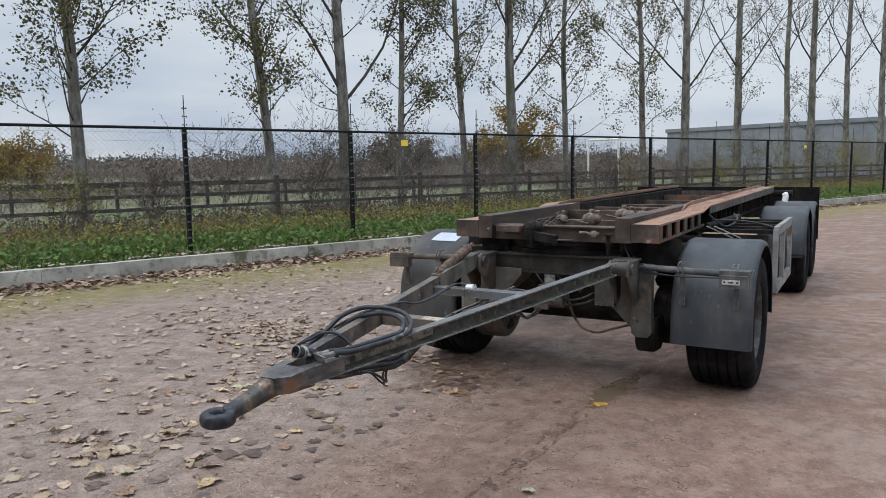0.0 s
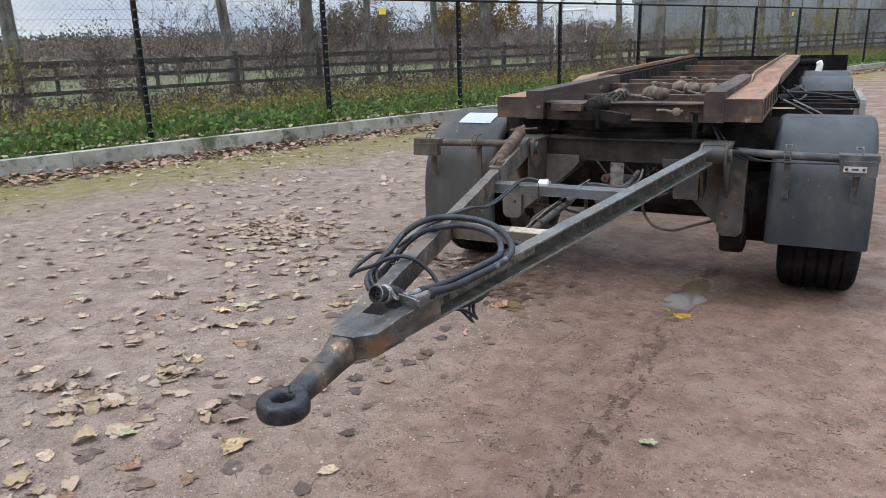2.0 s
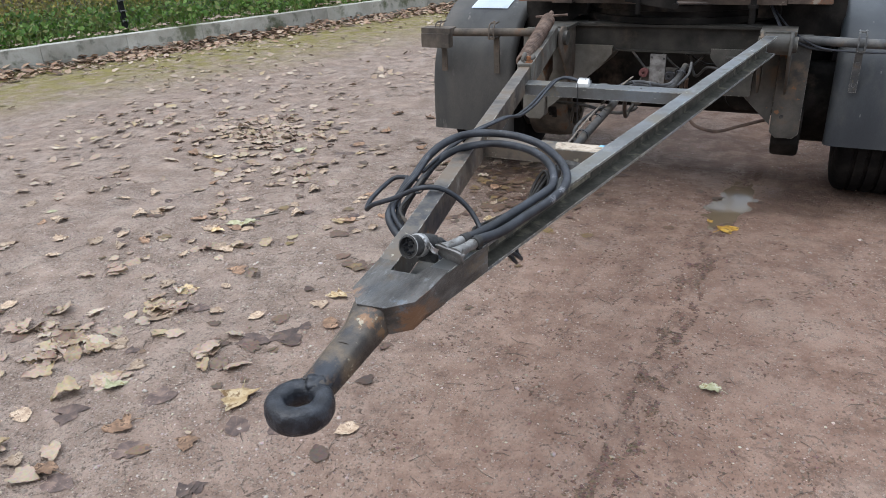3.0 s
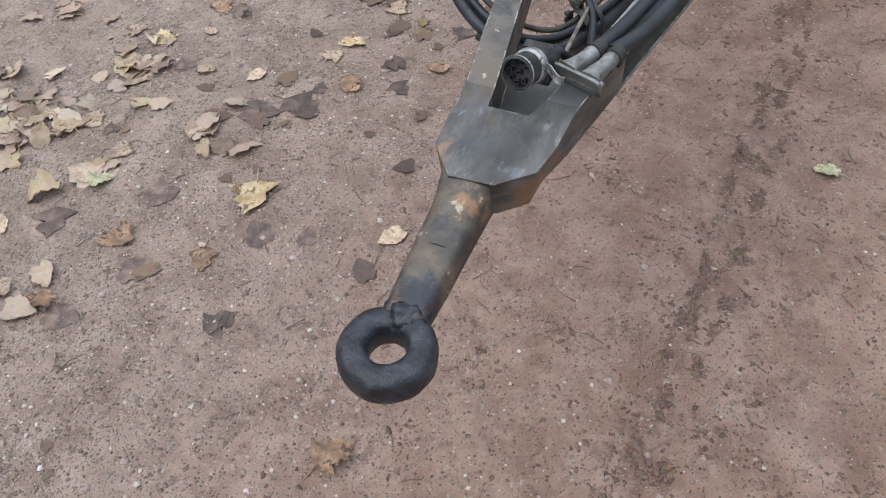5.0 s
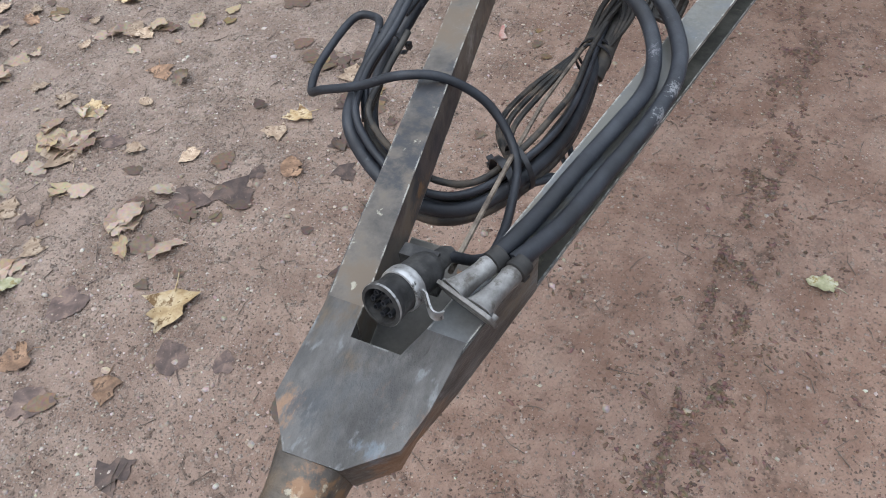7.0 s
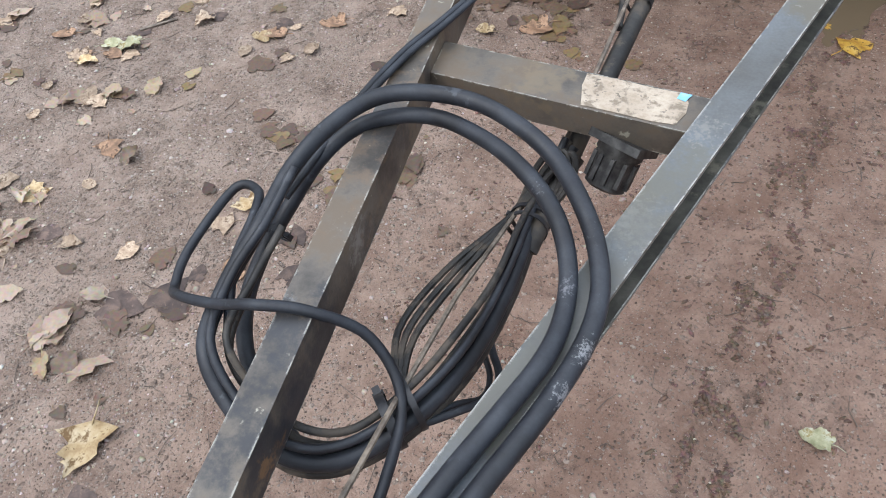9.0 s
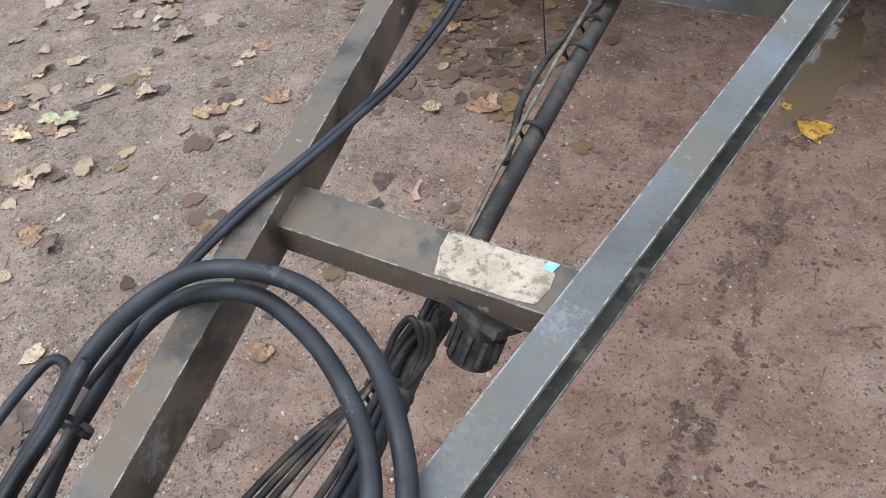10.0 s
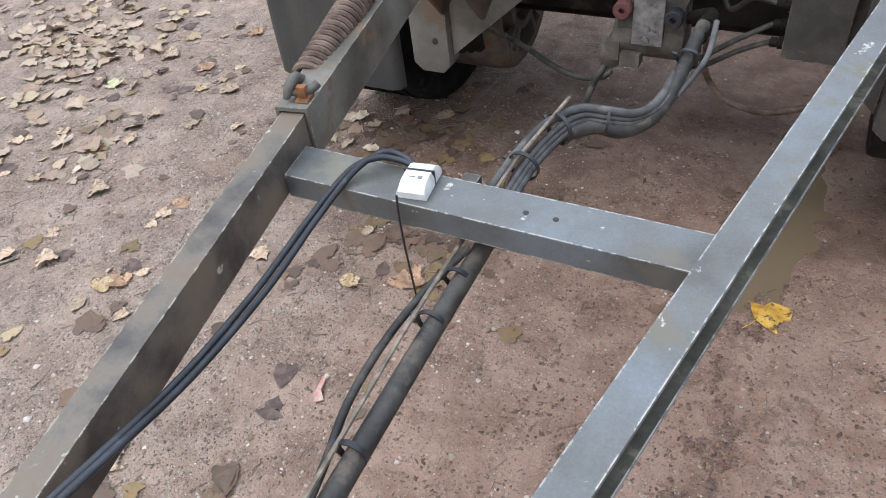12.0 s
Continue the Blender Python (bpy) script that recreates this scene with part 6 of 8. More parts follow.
for sgn, matl, lab in ((1, FENDER, "grey plastic mudguard"), (-1, FENDER_DUSTY, "dusty grey mudguard")):
    a, b = sorted((CX + sgn * 0.79, CX + sgn * 1.285))
    guard = tp("mudguard", mudguard(a, b, AXLE_Y, 0.55, 0.37 if sgn > 0 else 0.29, 0.42, matl), matl, lab, angle=0.9)
    bm = bmesh.new()
    y_rod = AXLE_Y - 0.6
    tube(bm, [(CX + sgn * 0.55, y_rod + 0.05, 0.86), (CX + sgn * 0.86, y_rod + 0.01, 0.855), (CX + sgn * 1.16, y_rod, 0.85)], 0.021, 10)
    bmesh.ops.transform(bm, matrix=TB, verts=bm.verts)
    part("support_tube", bm, STRAP if sgn > 0 else DUSTY, guard)
    for cx_ in (0.872, 1.19):
        bm = bmesh.new()
        x = CX + sgn * cx_
        box(bm, x - 0.016, x + 0.016, AXLE_Y - 0.562, AXLE_Y - 0.553, 0.63, 0.83)
        box(bm, x - 0.016, x + 0.016, AXLE_Y - 0.63, AXLE_Y - 0.553, 0.822, 0.83)
        for zz in (0.665, 0.76):
            lathe(bm, [(0.009, 0), (0.009, 0.006), (0.002, 0.007)], along((x, AXLE_Y - 0.563, zz), (x, 0, zz)), 8)
        soften(bm, 0.003, 1)
        bmesh.ops.transform(bm, matrix=TB, verts=bm.verts)
        part("bracket", bm, STRAP if sgn > 0 else DUSTY, guard)
        # bent clip that holds the tube
        bm = bmesh.new()
        for e in (-0.014, 0.014):
            tube(bm, smooth_path([(x + e, AXLE_Y - 0.632, 0.825), (x + e, AXLE_Y - 0.633, 0.875), (x + e, AXLE_Y - 0.615, 0.9), (x + e, AXLE_Y - 0.555, 0.905)], 3), 0.004, 6)
        box(bm, x - 0.017, x + 0.017, AXLE_Y - 0.6, AXLE_Y - 0.58, 0.9, 0.908)
        bmesh.ops.transform(bm, matrix=TB, verts=bm.verts)
        part("clip", bm, STRAP if sgn > 0 else DUSTY, guard, "bent metal clip over the tube")
    # marker lamp
    bm = bmesh.new()
    xl = CX + sgn * 1.19
    box(bm, xl - 0.083, xl + 0.083, y_rod - 0.075, y_rod - 0.02, 0.776, 0.85)
    box(bm, xl - 0.088, xl + 0.088, y_rod - 0.06, y_rod + 0.02, 0.846, 0.878)
    soften(bm, 0.006, 2)
    bmesh.ops.transform(bm, matrix=TB, verts=bm.verts)
    lamp = part("marker_lamp", bm, STRAP if sgn > 0 else DUSTY, guard)
# lenses of the right lamp
bm = bmesh.new()
box(bm, CX + 1.125, CX + 1.225, y_rod - 0.081, y_rod - 0.0755, 0.797, 0.825)
soften(bm, 0.002, 1)
tp("lamp_lens", bm, CLEAR_LENS, "clear marker lens")
for e in (1.138, 1.212):
    bm = bmesh.new()
    lathe(bm, [(0.0, 0.0), (0.007, 0.0), (0.007, 0.003), (0.003, 0.004), (0.0, 0.004)], along((CX + e, y_rod - 0.0805, 0.811), (CX + e, y_rod - 1, 0.811)), 10)
    tp("lens_screw", bm, DARKKNOB)
bm = bmesh.new()
box(bm, CX + 1.16, CX + 1.19, y_rod - 0.0825, y_rod - 0.0805, 0.806, 0.816)
soften(bm, 0.0008, 1)
tp("lens_mark", bm, BRACKET)
bm = bmesh.new()
box(bm, CX + 1.2655, CX + 1.272, y_rod - 0.072, y_rod - 0.025, 0.797, 0.835)
soften(bm, 0.002, 1)
tp("lamp_lens", bm, AMBER, "faded amber side lens")
# cables along the support tube
bm = bmesh.new()
tube(bm, smooth_path([(CX + 0.5, 3.0, 0.98), (CX + 0.58, 2.95, 0.9), (CX + 0.7, 2.9, 0.835), (CX + 0.85, 2.88, 0.822), (CX + 1.0, 2.87, 0.825), (CX + 1.13, 2.86, 0.83)], 5), 0.0045, 6)
tp("lamp_cable", bm, HOSE)
bm = bmesh.new()
tube(bm, smooth_path([(CX + 0.48, 3.0, 1.0), (CX + 0.56, 2.93, 0.88), (CX + 0.66, 2.92, 0.83), (CX + 0.76, 2.9, 0.822)], 5), 0.007, 6)
tp("lamp_cable", bm, HOSE)
# sheet of paper on the dusty mudguard
bm = bmesh.new()
r_ = 0.552
pts = []
for a in (58, 62, 66, 70, 74):
    aa = radians(a)
    pts.append((AXLE_Y - r_ * math.cos(aa), WHEEL_R + r_ * math.sin(aa) ** 0.8 + 0.004))
v0 = [[bm.verts.new((x + sh * i * 0.004, yy, zz)) for i, (yy, zz) in enumerate(pts)] for x, sh in ((-1.045, 1), (-0.82, 1))]
for i in range(len(pts) - 1):
    bm.faces.new((v0[0][i], v0[1][i], v0[1][i + 1], v0[0][i + 1]))
bmesh.ops.solidify(bm, geom=bm.faces[:], thickness=0.002)
tp("paper_sheet", bm, PAPER, "white printed sheet taped on the mudguard")

# ---- bed ----
for sgn in (-1, 1):
    def sx(o):
        return CX + sgn * o
    # raised inner beam
    bm = bmesh.new()
    a, b = sorted((sx(0.445), sx(0.548)))
    box(bm, a, b, 2.9, 4.75, 1.012, 1.172)
    soften(bm, 0.006, 2)
    tp("bed_beam", bm, BROWN, "brown steel bed beam with rust")
    # front plate and lower guide plate with gussets
    bm = bmesh.new()
    a, b = sorted((sx(0.55), sx(0.73)))
    box(bm, a, b, 2.9, 2.912, 1.018, 1.136)
    soften(bm, 0.003, 1)
    tp("end_plate", bm, BROWN)
    bm = bmesh.new()
    box(bm, a, b, 2.9125, 4.35, 1.124, 1.136)
    soften(bm, 0.003, 1)
    tp("guide_plate", bm, RUST, "rust-brown guide plate")
    for i in range(6):
        yy = 2.98 + i * 0.245
        bm = bmesh.new()
        box(bm, a, b - 0.002, yy, yy + 0.012, 1.02, 1.1235)
        tp("gusset", bm, BROWN)
        bm = bmesh.new()
        box(bm, sx(0.728) - 0.006, sx(0.728) + 0.006, yy - (0.066 if i == 0 else 0.1), yy - 0.001, 1.036, 1.1235)
        tp("gusset", bm, BROWN)
    bm = bmesh.new()
    box(bm, sx(0.728) - 0.006, sx(0.728) + 0.006, 2.9125, 4.35, 1.018, 1.0355)
    tp("edge_strip", bm, BROWN)
    # ramp and running rail behind
    bm = bmesh.new()
    side = [(4.351, 1.124), (4.62, 1.158), (9.3, 1.168), (9.3, 1.18), (4.62, 1.17), (4.351, 1.136)]
    prism(bm, side, min(sx(0.56), sx(0.73)), max(sx(0.56), sx(0.73)), Matrix(((0, 0, 1, 0), (1, 0, 0, 0), (0, 1, 0, 0), (0, 0, 0, 1))))
    soften(bm, 0.003, 1)
    tp("running_rail", bm, RUST, "rusty container running rail")
    bm = bmesh.new()
    prism(bm, [(4.35, 1.136), (4.62, 1.17), (9.3, 1.18), (9.3, 1.205), (4.8, 1.198), (4.5, 1.185)], min(sx(0.548), sx(0.56)), max(sx(0.548), sx(0.56)), Matrix(((0, 0, 1, 0), (1, 0, 0, 0), (0, 1, 0, 0), (0, 0, 0, 1))))
    tp("rail_lip", bm, RUST)
    bm = bmesh.new()
    prism(bm, [(4.62, 1.1), (4.62, 1.158), (9.3, 1.168), (9.3, 1.1)], min(sx(0.718), sx(0.729)), max(sx(0.718), sx(0.729)), Matrix(((0, 0, 1, 0), (1, 0, 0, 0), (0, 1, 0, 0), (0, 0, 0, 1))))
    tp("rail_flange", bm, BRACKET)
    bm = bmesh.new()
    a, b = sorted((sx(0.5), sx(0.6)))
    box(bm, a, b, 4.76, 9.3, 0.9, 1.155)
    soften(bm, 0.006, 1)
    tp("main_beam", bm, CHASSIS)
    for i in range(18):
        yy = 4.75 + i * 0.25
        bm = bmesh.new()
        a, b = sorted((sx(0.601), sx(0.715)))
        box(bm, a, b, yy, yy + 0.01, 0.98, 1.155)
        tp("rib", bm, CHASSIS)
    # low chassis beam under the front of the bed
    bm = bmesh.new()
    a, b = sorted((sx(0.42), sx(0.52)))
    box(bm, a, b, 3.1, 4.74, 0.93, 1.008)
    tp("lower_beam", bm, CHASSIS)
bm = bmesh.new()
box(bm, CX - 0.444, CX + 0.444, 2.96, 3.05, 1.005, 1.1)
box(bm, CX - 0.444, CX + 0.444, 2.93, 3.06, 1.1, 1.108)
soften(bm, 0.003, 1)
tp("cross_beam", bm, BROWN)
for yy, zz in ((3.75, 1.09), (4.45, 1.12), (5.3, 1.1), (6.2, 1.08), (7.2, 1.08), (8.2, 1.1), (9.2, 1.12)):
    bm = bmesh.new()
    w = 0.444 if yy < 4.7 else 0.499
    box(bm, CX - w, CX + w, yy, yy + 0.08, zz - 0.16, zz)
    soften(bm, 0.004, 1)
    tp("cross_beam", bm, BROWN)

# ---- hoses and cables on the drawbar ----
COIL = [(0.17, 0.455, 0.805), (0.197, 0.533, 0.796), (0.221, 0.632, 0.799), (0.242, 0.716, 0.803), (0.255, 0.789, 0.809), (0.255, 0.842, 0.814), (0.243, 0.888, 0.822), (0.212, 0.941, 0.834), (0.157, 0.999, 0.847),
        (0.098, 1.033, 0.858), (0.022, 1.055, 0.863), (-0.057, 1.046, 0.864), (-0.11, 1.015, 0.861), (-0.144, 0.957, 0.849), (-0.167, 0.897, 0.823), (-0.182, 0.833, 0.781), (-0.191, 0.75, 0.745), (-0.17, 0.671, 0.724),
        (-0.103, 0.627, 0.686), (-0.028, 0.614, 0.664), (0.035, 0.645, 0.655), (0.085, 0.72, 0.665), (0.108, 0.83, 0.655), (0.1, 0.97, 0.63), (0.09, 1.1, 0.645), (0.11, 1.19, 0.7)]
INNER = [(0.148, 0.45, 0.807), (0.169, 0.534, 0.801), (0.19, 0.628, 0.804), (0.211, 0.706, 0.81), (0.226, 0.772, 0.814), (0.224, 0.83, 0.812), (0.208, 0.884, 0.823), (0.176, 0.933, 0.835), (0.127, 0.974, 0.844),
         (0.06, 1.011, 0.845), (-0.025, 1.037, 0.838), (-0.095, 1.028, 0.826), (-0.141, 0.998, 0.812), (-0.168, 0.949, 0.79), (-0.188, 0.895, 0.751), (-0.201, 0.833, 0.714), (-0.189, 0.765, 0.69), (-0.15, 0.704, 0.67),
         (-0.084, 0.661, 0.647), (-0.02, 0.635, 0.645), (0.035, 0.662, 0.642), (0.075, 0.735, 0.645), (0.092, 0.84, 0.637), (0.088, 0.97, 0.618), (0.085, 1.1, 0.632), (0.1, 1.19, 0.69)]


def run(points, dx=0.0, dz=0.0, shrink=0.0, first=0, last=None):
    """The hoses' common way, shifted sideways, up, and towards the middle of the coil."""
    c = Vector((0.03, 0.84, 0.78))
    out = []
    for p in points[first:last]:
        p = Vector(p)
        if p.y < 1.12:
            p = p + (c - p).normalized() * shrink
        else:
            p = p + Vector((dx, 0, 0))
        out.append(p + Vector((0, 0, dz)))
    return out


bm = bmesh.new()
tube(bm, smooth_path(run(COIL), 8), 0.0112, 12)
tp("air_hose", bm, HOSE, "thick black rubber air hose with chalky scuffs")
bm = bmesh.new()
second = INNER
tube(bm, smooth_path(second, 8), 0.0108, 12)
tp("air_hose", bm, HOSE, "thick black rubber air hose with chalky scuffs")
for i, (sh, dz, f, r, mt) in enumerate(((0.012, 0.014, 14, 0.006, HOSE), (0.035, 0.008, 15, 0.0052, CABLE), (0.028, -0.012, 16, 0.006, CABLE), (0.0, -0.016, 18, 0.0125, CABLE))):
    bm = bmesh.new()
    tube(bm, smooth_path([p + Vector((0.006 * noise.noise((j * 0.7, i, 0)), 0.006 * noise.noise((j * 0.7, i, 4)), 0.008 * noise.noise((j * 0.7, i, 8)))) for j, p in enumerate(run(COIL, 0.006 * i - 0.012, dz, sh, f))], 6), r, 8)
    tp("cable", bm, mt)
# loops that stray from the bundle
for i in range(3):
    bm = bmesh.new()
    o = 0.012 * i
    tube(bm, smooth_path([(0.06, 0.73, 0.672), (0.03 - o, 0.82, 0.66), (0.035 - o, 0.95, 0.64), (0.06, 1.08, 0.645), (0.075 + o, 1.13, 0.7), (0.1 + o, 1.14, 0.735), (0.118 + o * 0.6, 1.12, 0.7), (0.1, 1.08, 0.645)], 6), 0.005, 7)
    tp("cable", bm, CABLE)
# straight conduit that carries the bundle
bm = bmesh.new()
tube(bm, smooth_path([(0.098, 1.04, 0.62), (0.11, 1.2, 0.695), (0.112, 1.4, 0.73), (0.105, 1.7, 0.74), (0.098, 1.95, 0.74), (0.086, 2.1, 0.742), (0.1, 2.22, 0.742), (0.13, 2.29, 0.738)], 6), 0.015, 14)
tp("conduit", bm, CABLE, "dusty black cable conduit")
for dx, dy, dz, r in ((-0.02, 0.008, 0.016, 0.0085), (0.006, 0.003, 0.006, 0.0056), (0.014, -0.001, -0.002, 0.0052), (0.021, -0.005, -0.0095, 0.0052)):
    bm = bmesh.new()
    tube(bm, smooth_path([(0.08 + dx, 1.97, 0.748 + dz * 0.4), (0.084 + dx * 0.9, 2.12, 0.755 + dz * 0.5), (0.102 + dx * 0.7, 2.22, 0.757 + dz * 0.9), (0.13 + dx * 0.3, 2.275 + dy, 0.752 + dz), (0.175, 2.295 + dy, 0.744 + dz), (0.215, 2.32 + dy, 0.735 + dz * 0.8),
                          (0.246 + dx * 0.3, 2.39, 0.733 + dz * 0.6), (0.254 + dx * 0.5, 2.5, 0.742)], 6), r, 10)
    tp("cable", bm, GREY_CABLE, "dust-grey cable")
bm = bmesh.new()
tube(bm, smooth_path([(0.1, 2.22, 0.742), (0.15, 2.285, 0.734), (0.2, 2.305, 0.722), (0.24, 2.37, 0.724), (0.252, 2.46, 0.735), (0.256, 2.56, 0.752), (0.26, 2.66, 0.77)], 6), 0.0145, 12)
tp("conduit", bm, CABLE)
bm = bmesh.new()
tube(bm, smooth_path([(0.262, 2.44, 0.727), (0.278, 2.5, 0.738), (0.292, 2.56, 0.758), (0.288, 2.64, 0.79)], 5), 0.006, 8)
tp("cable", bm, GREY_CABLE)
# slack tube that leaves the conduit for a stretch
bm = bmesh.new()
tube(bm, smooth_path([(0.088, 1.88, 0.757), (0.066, 1.78, 0.752), (0.056, 1.68, 0.746), (0.062, 1.58, 0.744), (0.082, 1.5, 0.744), (0.094, 1.44, 0.742)], 6), 0.0062, 8)
tp("cable", bm, CABLE)
# thin rod tied to the bundle
bm = bmesh.new()
tube(bm, [(0.1, 0.44, 0.775), (0.07, 0.7, 0.708), (0.052, 0.9, 0.66), (0.068, 1.1, 0.655), (0.098, 1.2, 0.712), (0.094, 1.4, 0.75), (0.078, 1.7, 0.757), (0.072, 1.95, 0.76), (0.078, 2.1, 0.772), (0.105, 2.28, 0.79)], 0.0036, 7)
tp("tie_rod", bm, ROD, "thin weathered fibre rod")


def strap(at, way, r, w=0.006, extra=0.0):
    bm = bmesh.new()
    m = along(at, Vector(at) + Vector(way))
    lathe(bm, [(r, -w / 2), (r + 0.002, -w / 2), (r + 0.002, w / 2), (r, w / 2)], m, 18, True)
    box(bm, r, r + 0.007, -0.005, 0.005, -w * 0.6, w * 0.6, m)
    if extra:
        box(bm, r, r + extra, -0.002, 0.002, -w * 0.4, w * 0.4, m @ pose(0, 0, 0, 0, 0, 15))
    tp("cable_tie", bm, TIE)


strap((-0.183, 0.845, 0.756), (-0.1, -0.9, -0.35), 0.026, 0.007, 0.012)
strap((0.062, 0.702, 0.668), (0.6, 0.75, 0.1), 0.034, 0.012, 0.012)
strap((0.073, 0.735, 0.668), (0.6, 0.75, 0.1), 0.036, 0.008)
strap((0.085, 1.07, 0.635), (-0.1, 1, -0.05), 0.03, 0.007)
strap((0.084, 1.085, 0.637), (-0.1, 1, -0.05), 0.03, 0.007)
for yy, r in ((1.52, 0.0195), (1.74, 0.0195), (1.83, 0.0195)):
    strap((0.106 - 0.04 * (yy - 1.5), yy, 0.741), (-0.04, 1, 0.02), r, 0.008, 0.012)
strap((0.088, 2.1, 0.757), (0.1, 1, 0.1), 0.027, 0.008, 0.012)
strap((0.105, 2.225, 0.757), (0.5, 1, 0.0), 0.029, 0.008, 0.012)
strap((0.172, 2.293, 0.742), (1, 0.3, -0.15), 0.021, 0.005, 0.008)
strap((0.258, 2.55, 0.75), (0.1, 1, 0.3), 0.023, 0.008, 0.012)

# slack loops that hang below the bundle
for o, r in ((0.0, 0.0045), (0.014, 0.0055)):
    bm = bmesh.new()
    tube(bm, smooth_path([(0.075, 0.7, 0.655), (0.11 + o, 0.76, 0.64), (0.128 + o, 0.81, 0.59 + o), (0.116 + o, 0.858, 0.562 + o), (0.095 + o, 0.885, 0.565 + o), (0.085 + o, 0.9, 0.6), (0.09, 0.94, 0.632)], 6), r, 8)
    tp("cable", bm, HOSE, "slack black cable loop")
# thin electric cable: a small loop beside the coil, over the left leg, to the plug
bm = bmesh.new()
tube(bm, smooth_path([(-0.16, 0.7, 0.715), (-0.194, 0.773, 0.752), (-0.211, 0.852, 0.768), (-0.243, 0.897, 0.756), (-0.285, 0.894, 0.746), (-0.295, 0.794, 0.723), (-0.281, 0.739, 0.711), (-0.244, 0.718, 0.737), (-0.169, 0.711, 0.769),
                      (-0.099, 0.713, 0.803), (-0.038, 0.73, 0.802), (0.02, 0.752, 0.753), (0.073, 0.718, 0.702), (0.1, 0.626, 0.692), (0.114, 0.538, 0.711), (0.115, 0.48, 0.757), (0.1, 0.45, 0.79), (0.092, 0.44, 0.797)], 7), 0.0068, 10)
tp("electric_cable", bm, HOSE, "black electric cable in a loose loop")
# twin thin cables to the white box
for o in (0, 1):
    bm = bmesh.new()
    tube(bm, smooth_path([(-0.03, 1.955, 0.828), (-0.06, 1.965 - 0.012 * o, 0.836), (-0.09, 1.955 - 0.015 * o, 0.842), (-0.11 - 0.008 * o, 1.9, 0.838), (-0.118 - 0.012 * o, 1.8, 0.818), (-0.112 - 0.014 * o, 1.66, 0.802), (-0.11 - 0.012 * o, 1.5, 0.8), (-0.098 - 0.009 * o, 1.35, 0.832),
                          (-0.109 - 0.01 * o, 1.243, 0.837), (-0.133 - 0.01 * o, 1.157, 0.831), (-0.149 - 0.008 * o, 1.062, 0.822), (-0.162, 0.97 + 0.012 * o, 0.808), (-0.175, 0.88, 0.785)], 6), 0.0052, 8)
    tp("electric_cable", bm, HOSE)

# plug with pin holes, in its bright clip
pm = along((0.088, 0.43, 0.797), (0.072, 0.345, 0.822))
bm = bmesh.new()
lathe(bm, [(0.006, -0.03), (0.011, -0.02), (0.013, 0.0), (0.02, 0.012), (0.0225, 0.02), (0.0225, 0.085), (0.0245, 0.087), (0.0245, 0.096), (0.0205, 0.097), (0.0205, 0.082), (0.004, 0.082)], pm, 28)
plug = tp("electric_plug", bm, PLUG, "black round trailer plug with pins")
bm = bmesh.new()
for i in range(8):
    a = 2 * math.pi * i / 8
    rr = 0.0135 if i else 0.0
    bm2m = pm @ Matrix.Translation((rr * math.cos(a), rr * math.sin(a), 0.083))
    lathe(bm, [(0.0024, 0), (0.0034, 0.0), (0.0034, 0.009), (0.0024, 0.009)], bm2m, 8, True)
bmesh.ops.transform(bm, matrix=TB, verts=bm.verts)
part("pins", bm, DARKKNOB, plug)
bm = bmesh.new()
lathe(bm, [(0.0228, 0.052), (0.0248, 0.051), (0.0256, 0.054), (0.0248, 0.057), (0.0258, 0.06), (0.0256, 0.064), (0.0246, 0.067), (0.0228, 0.0675)], pm, 32, True)
lathe(bm, [(0.0242, 0.0925), (0.0251, 0.0928), (0.0251, 0.0952), (0.0242, 0.0955)], pm, 32, True)
arm = smooth_path([Vector(q) for q in ((0.0235, 0.006, 0.058), (0.03, 0.006, 0.06), (0.039, 0.005, 0.068), (0.048, 0.003, 0.074), (0.0535, 0.0, 0.07), (0.0545, -0.002, 0.062))], 4)
rings = []
for j, q in enumerate(arm):
    d = (arm[min(j + 1, len(arm) - 1)] - arm[max(j - 1, 0)]).normalized()
    side = Vector((0.05, 1, 0.1)).normalized()
    up_ = side.cross(d).normalized()
    rings.append([pm @ (q + side * (0.0058 * sx) + up_ * (0.0011 * sz + (0.0012 if abs(sx) < 0.5 else 0))) for sx, sz in ((-1, -1), (-0.3, -1), (0.3, -1), (1, -1), (1, 1), (0.3, 1), (-0.3, 1), (-1, 1))])
loft(bm, rings)
bmesh.ops.transform(bm, matrix=TB, verts=bm.verts)
part("clip_ring", bm, BRIGHT, plug, "bright metal clip ring")
bm = bmesh.new()
box(bm, 0.052, 0.094, 0.415, 0.432, 0.755, 0.815)
soften(bm, 0.006, 2)
bmesh.ops.transform(bm, matrix=TB, verts=bm.verts)
part("holder", bm, PLUG, plug)

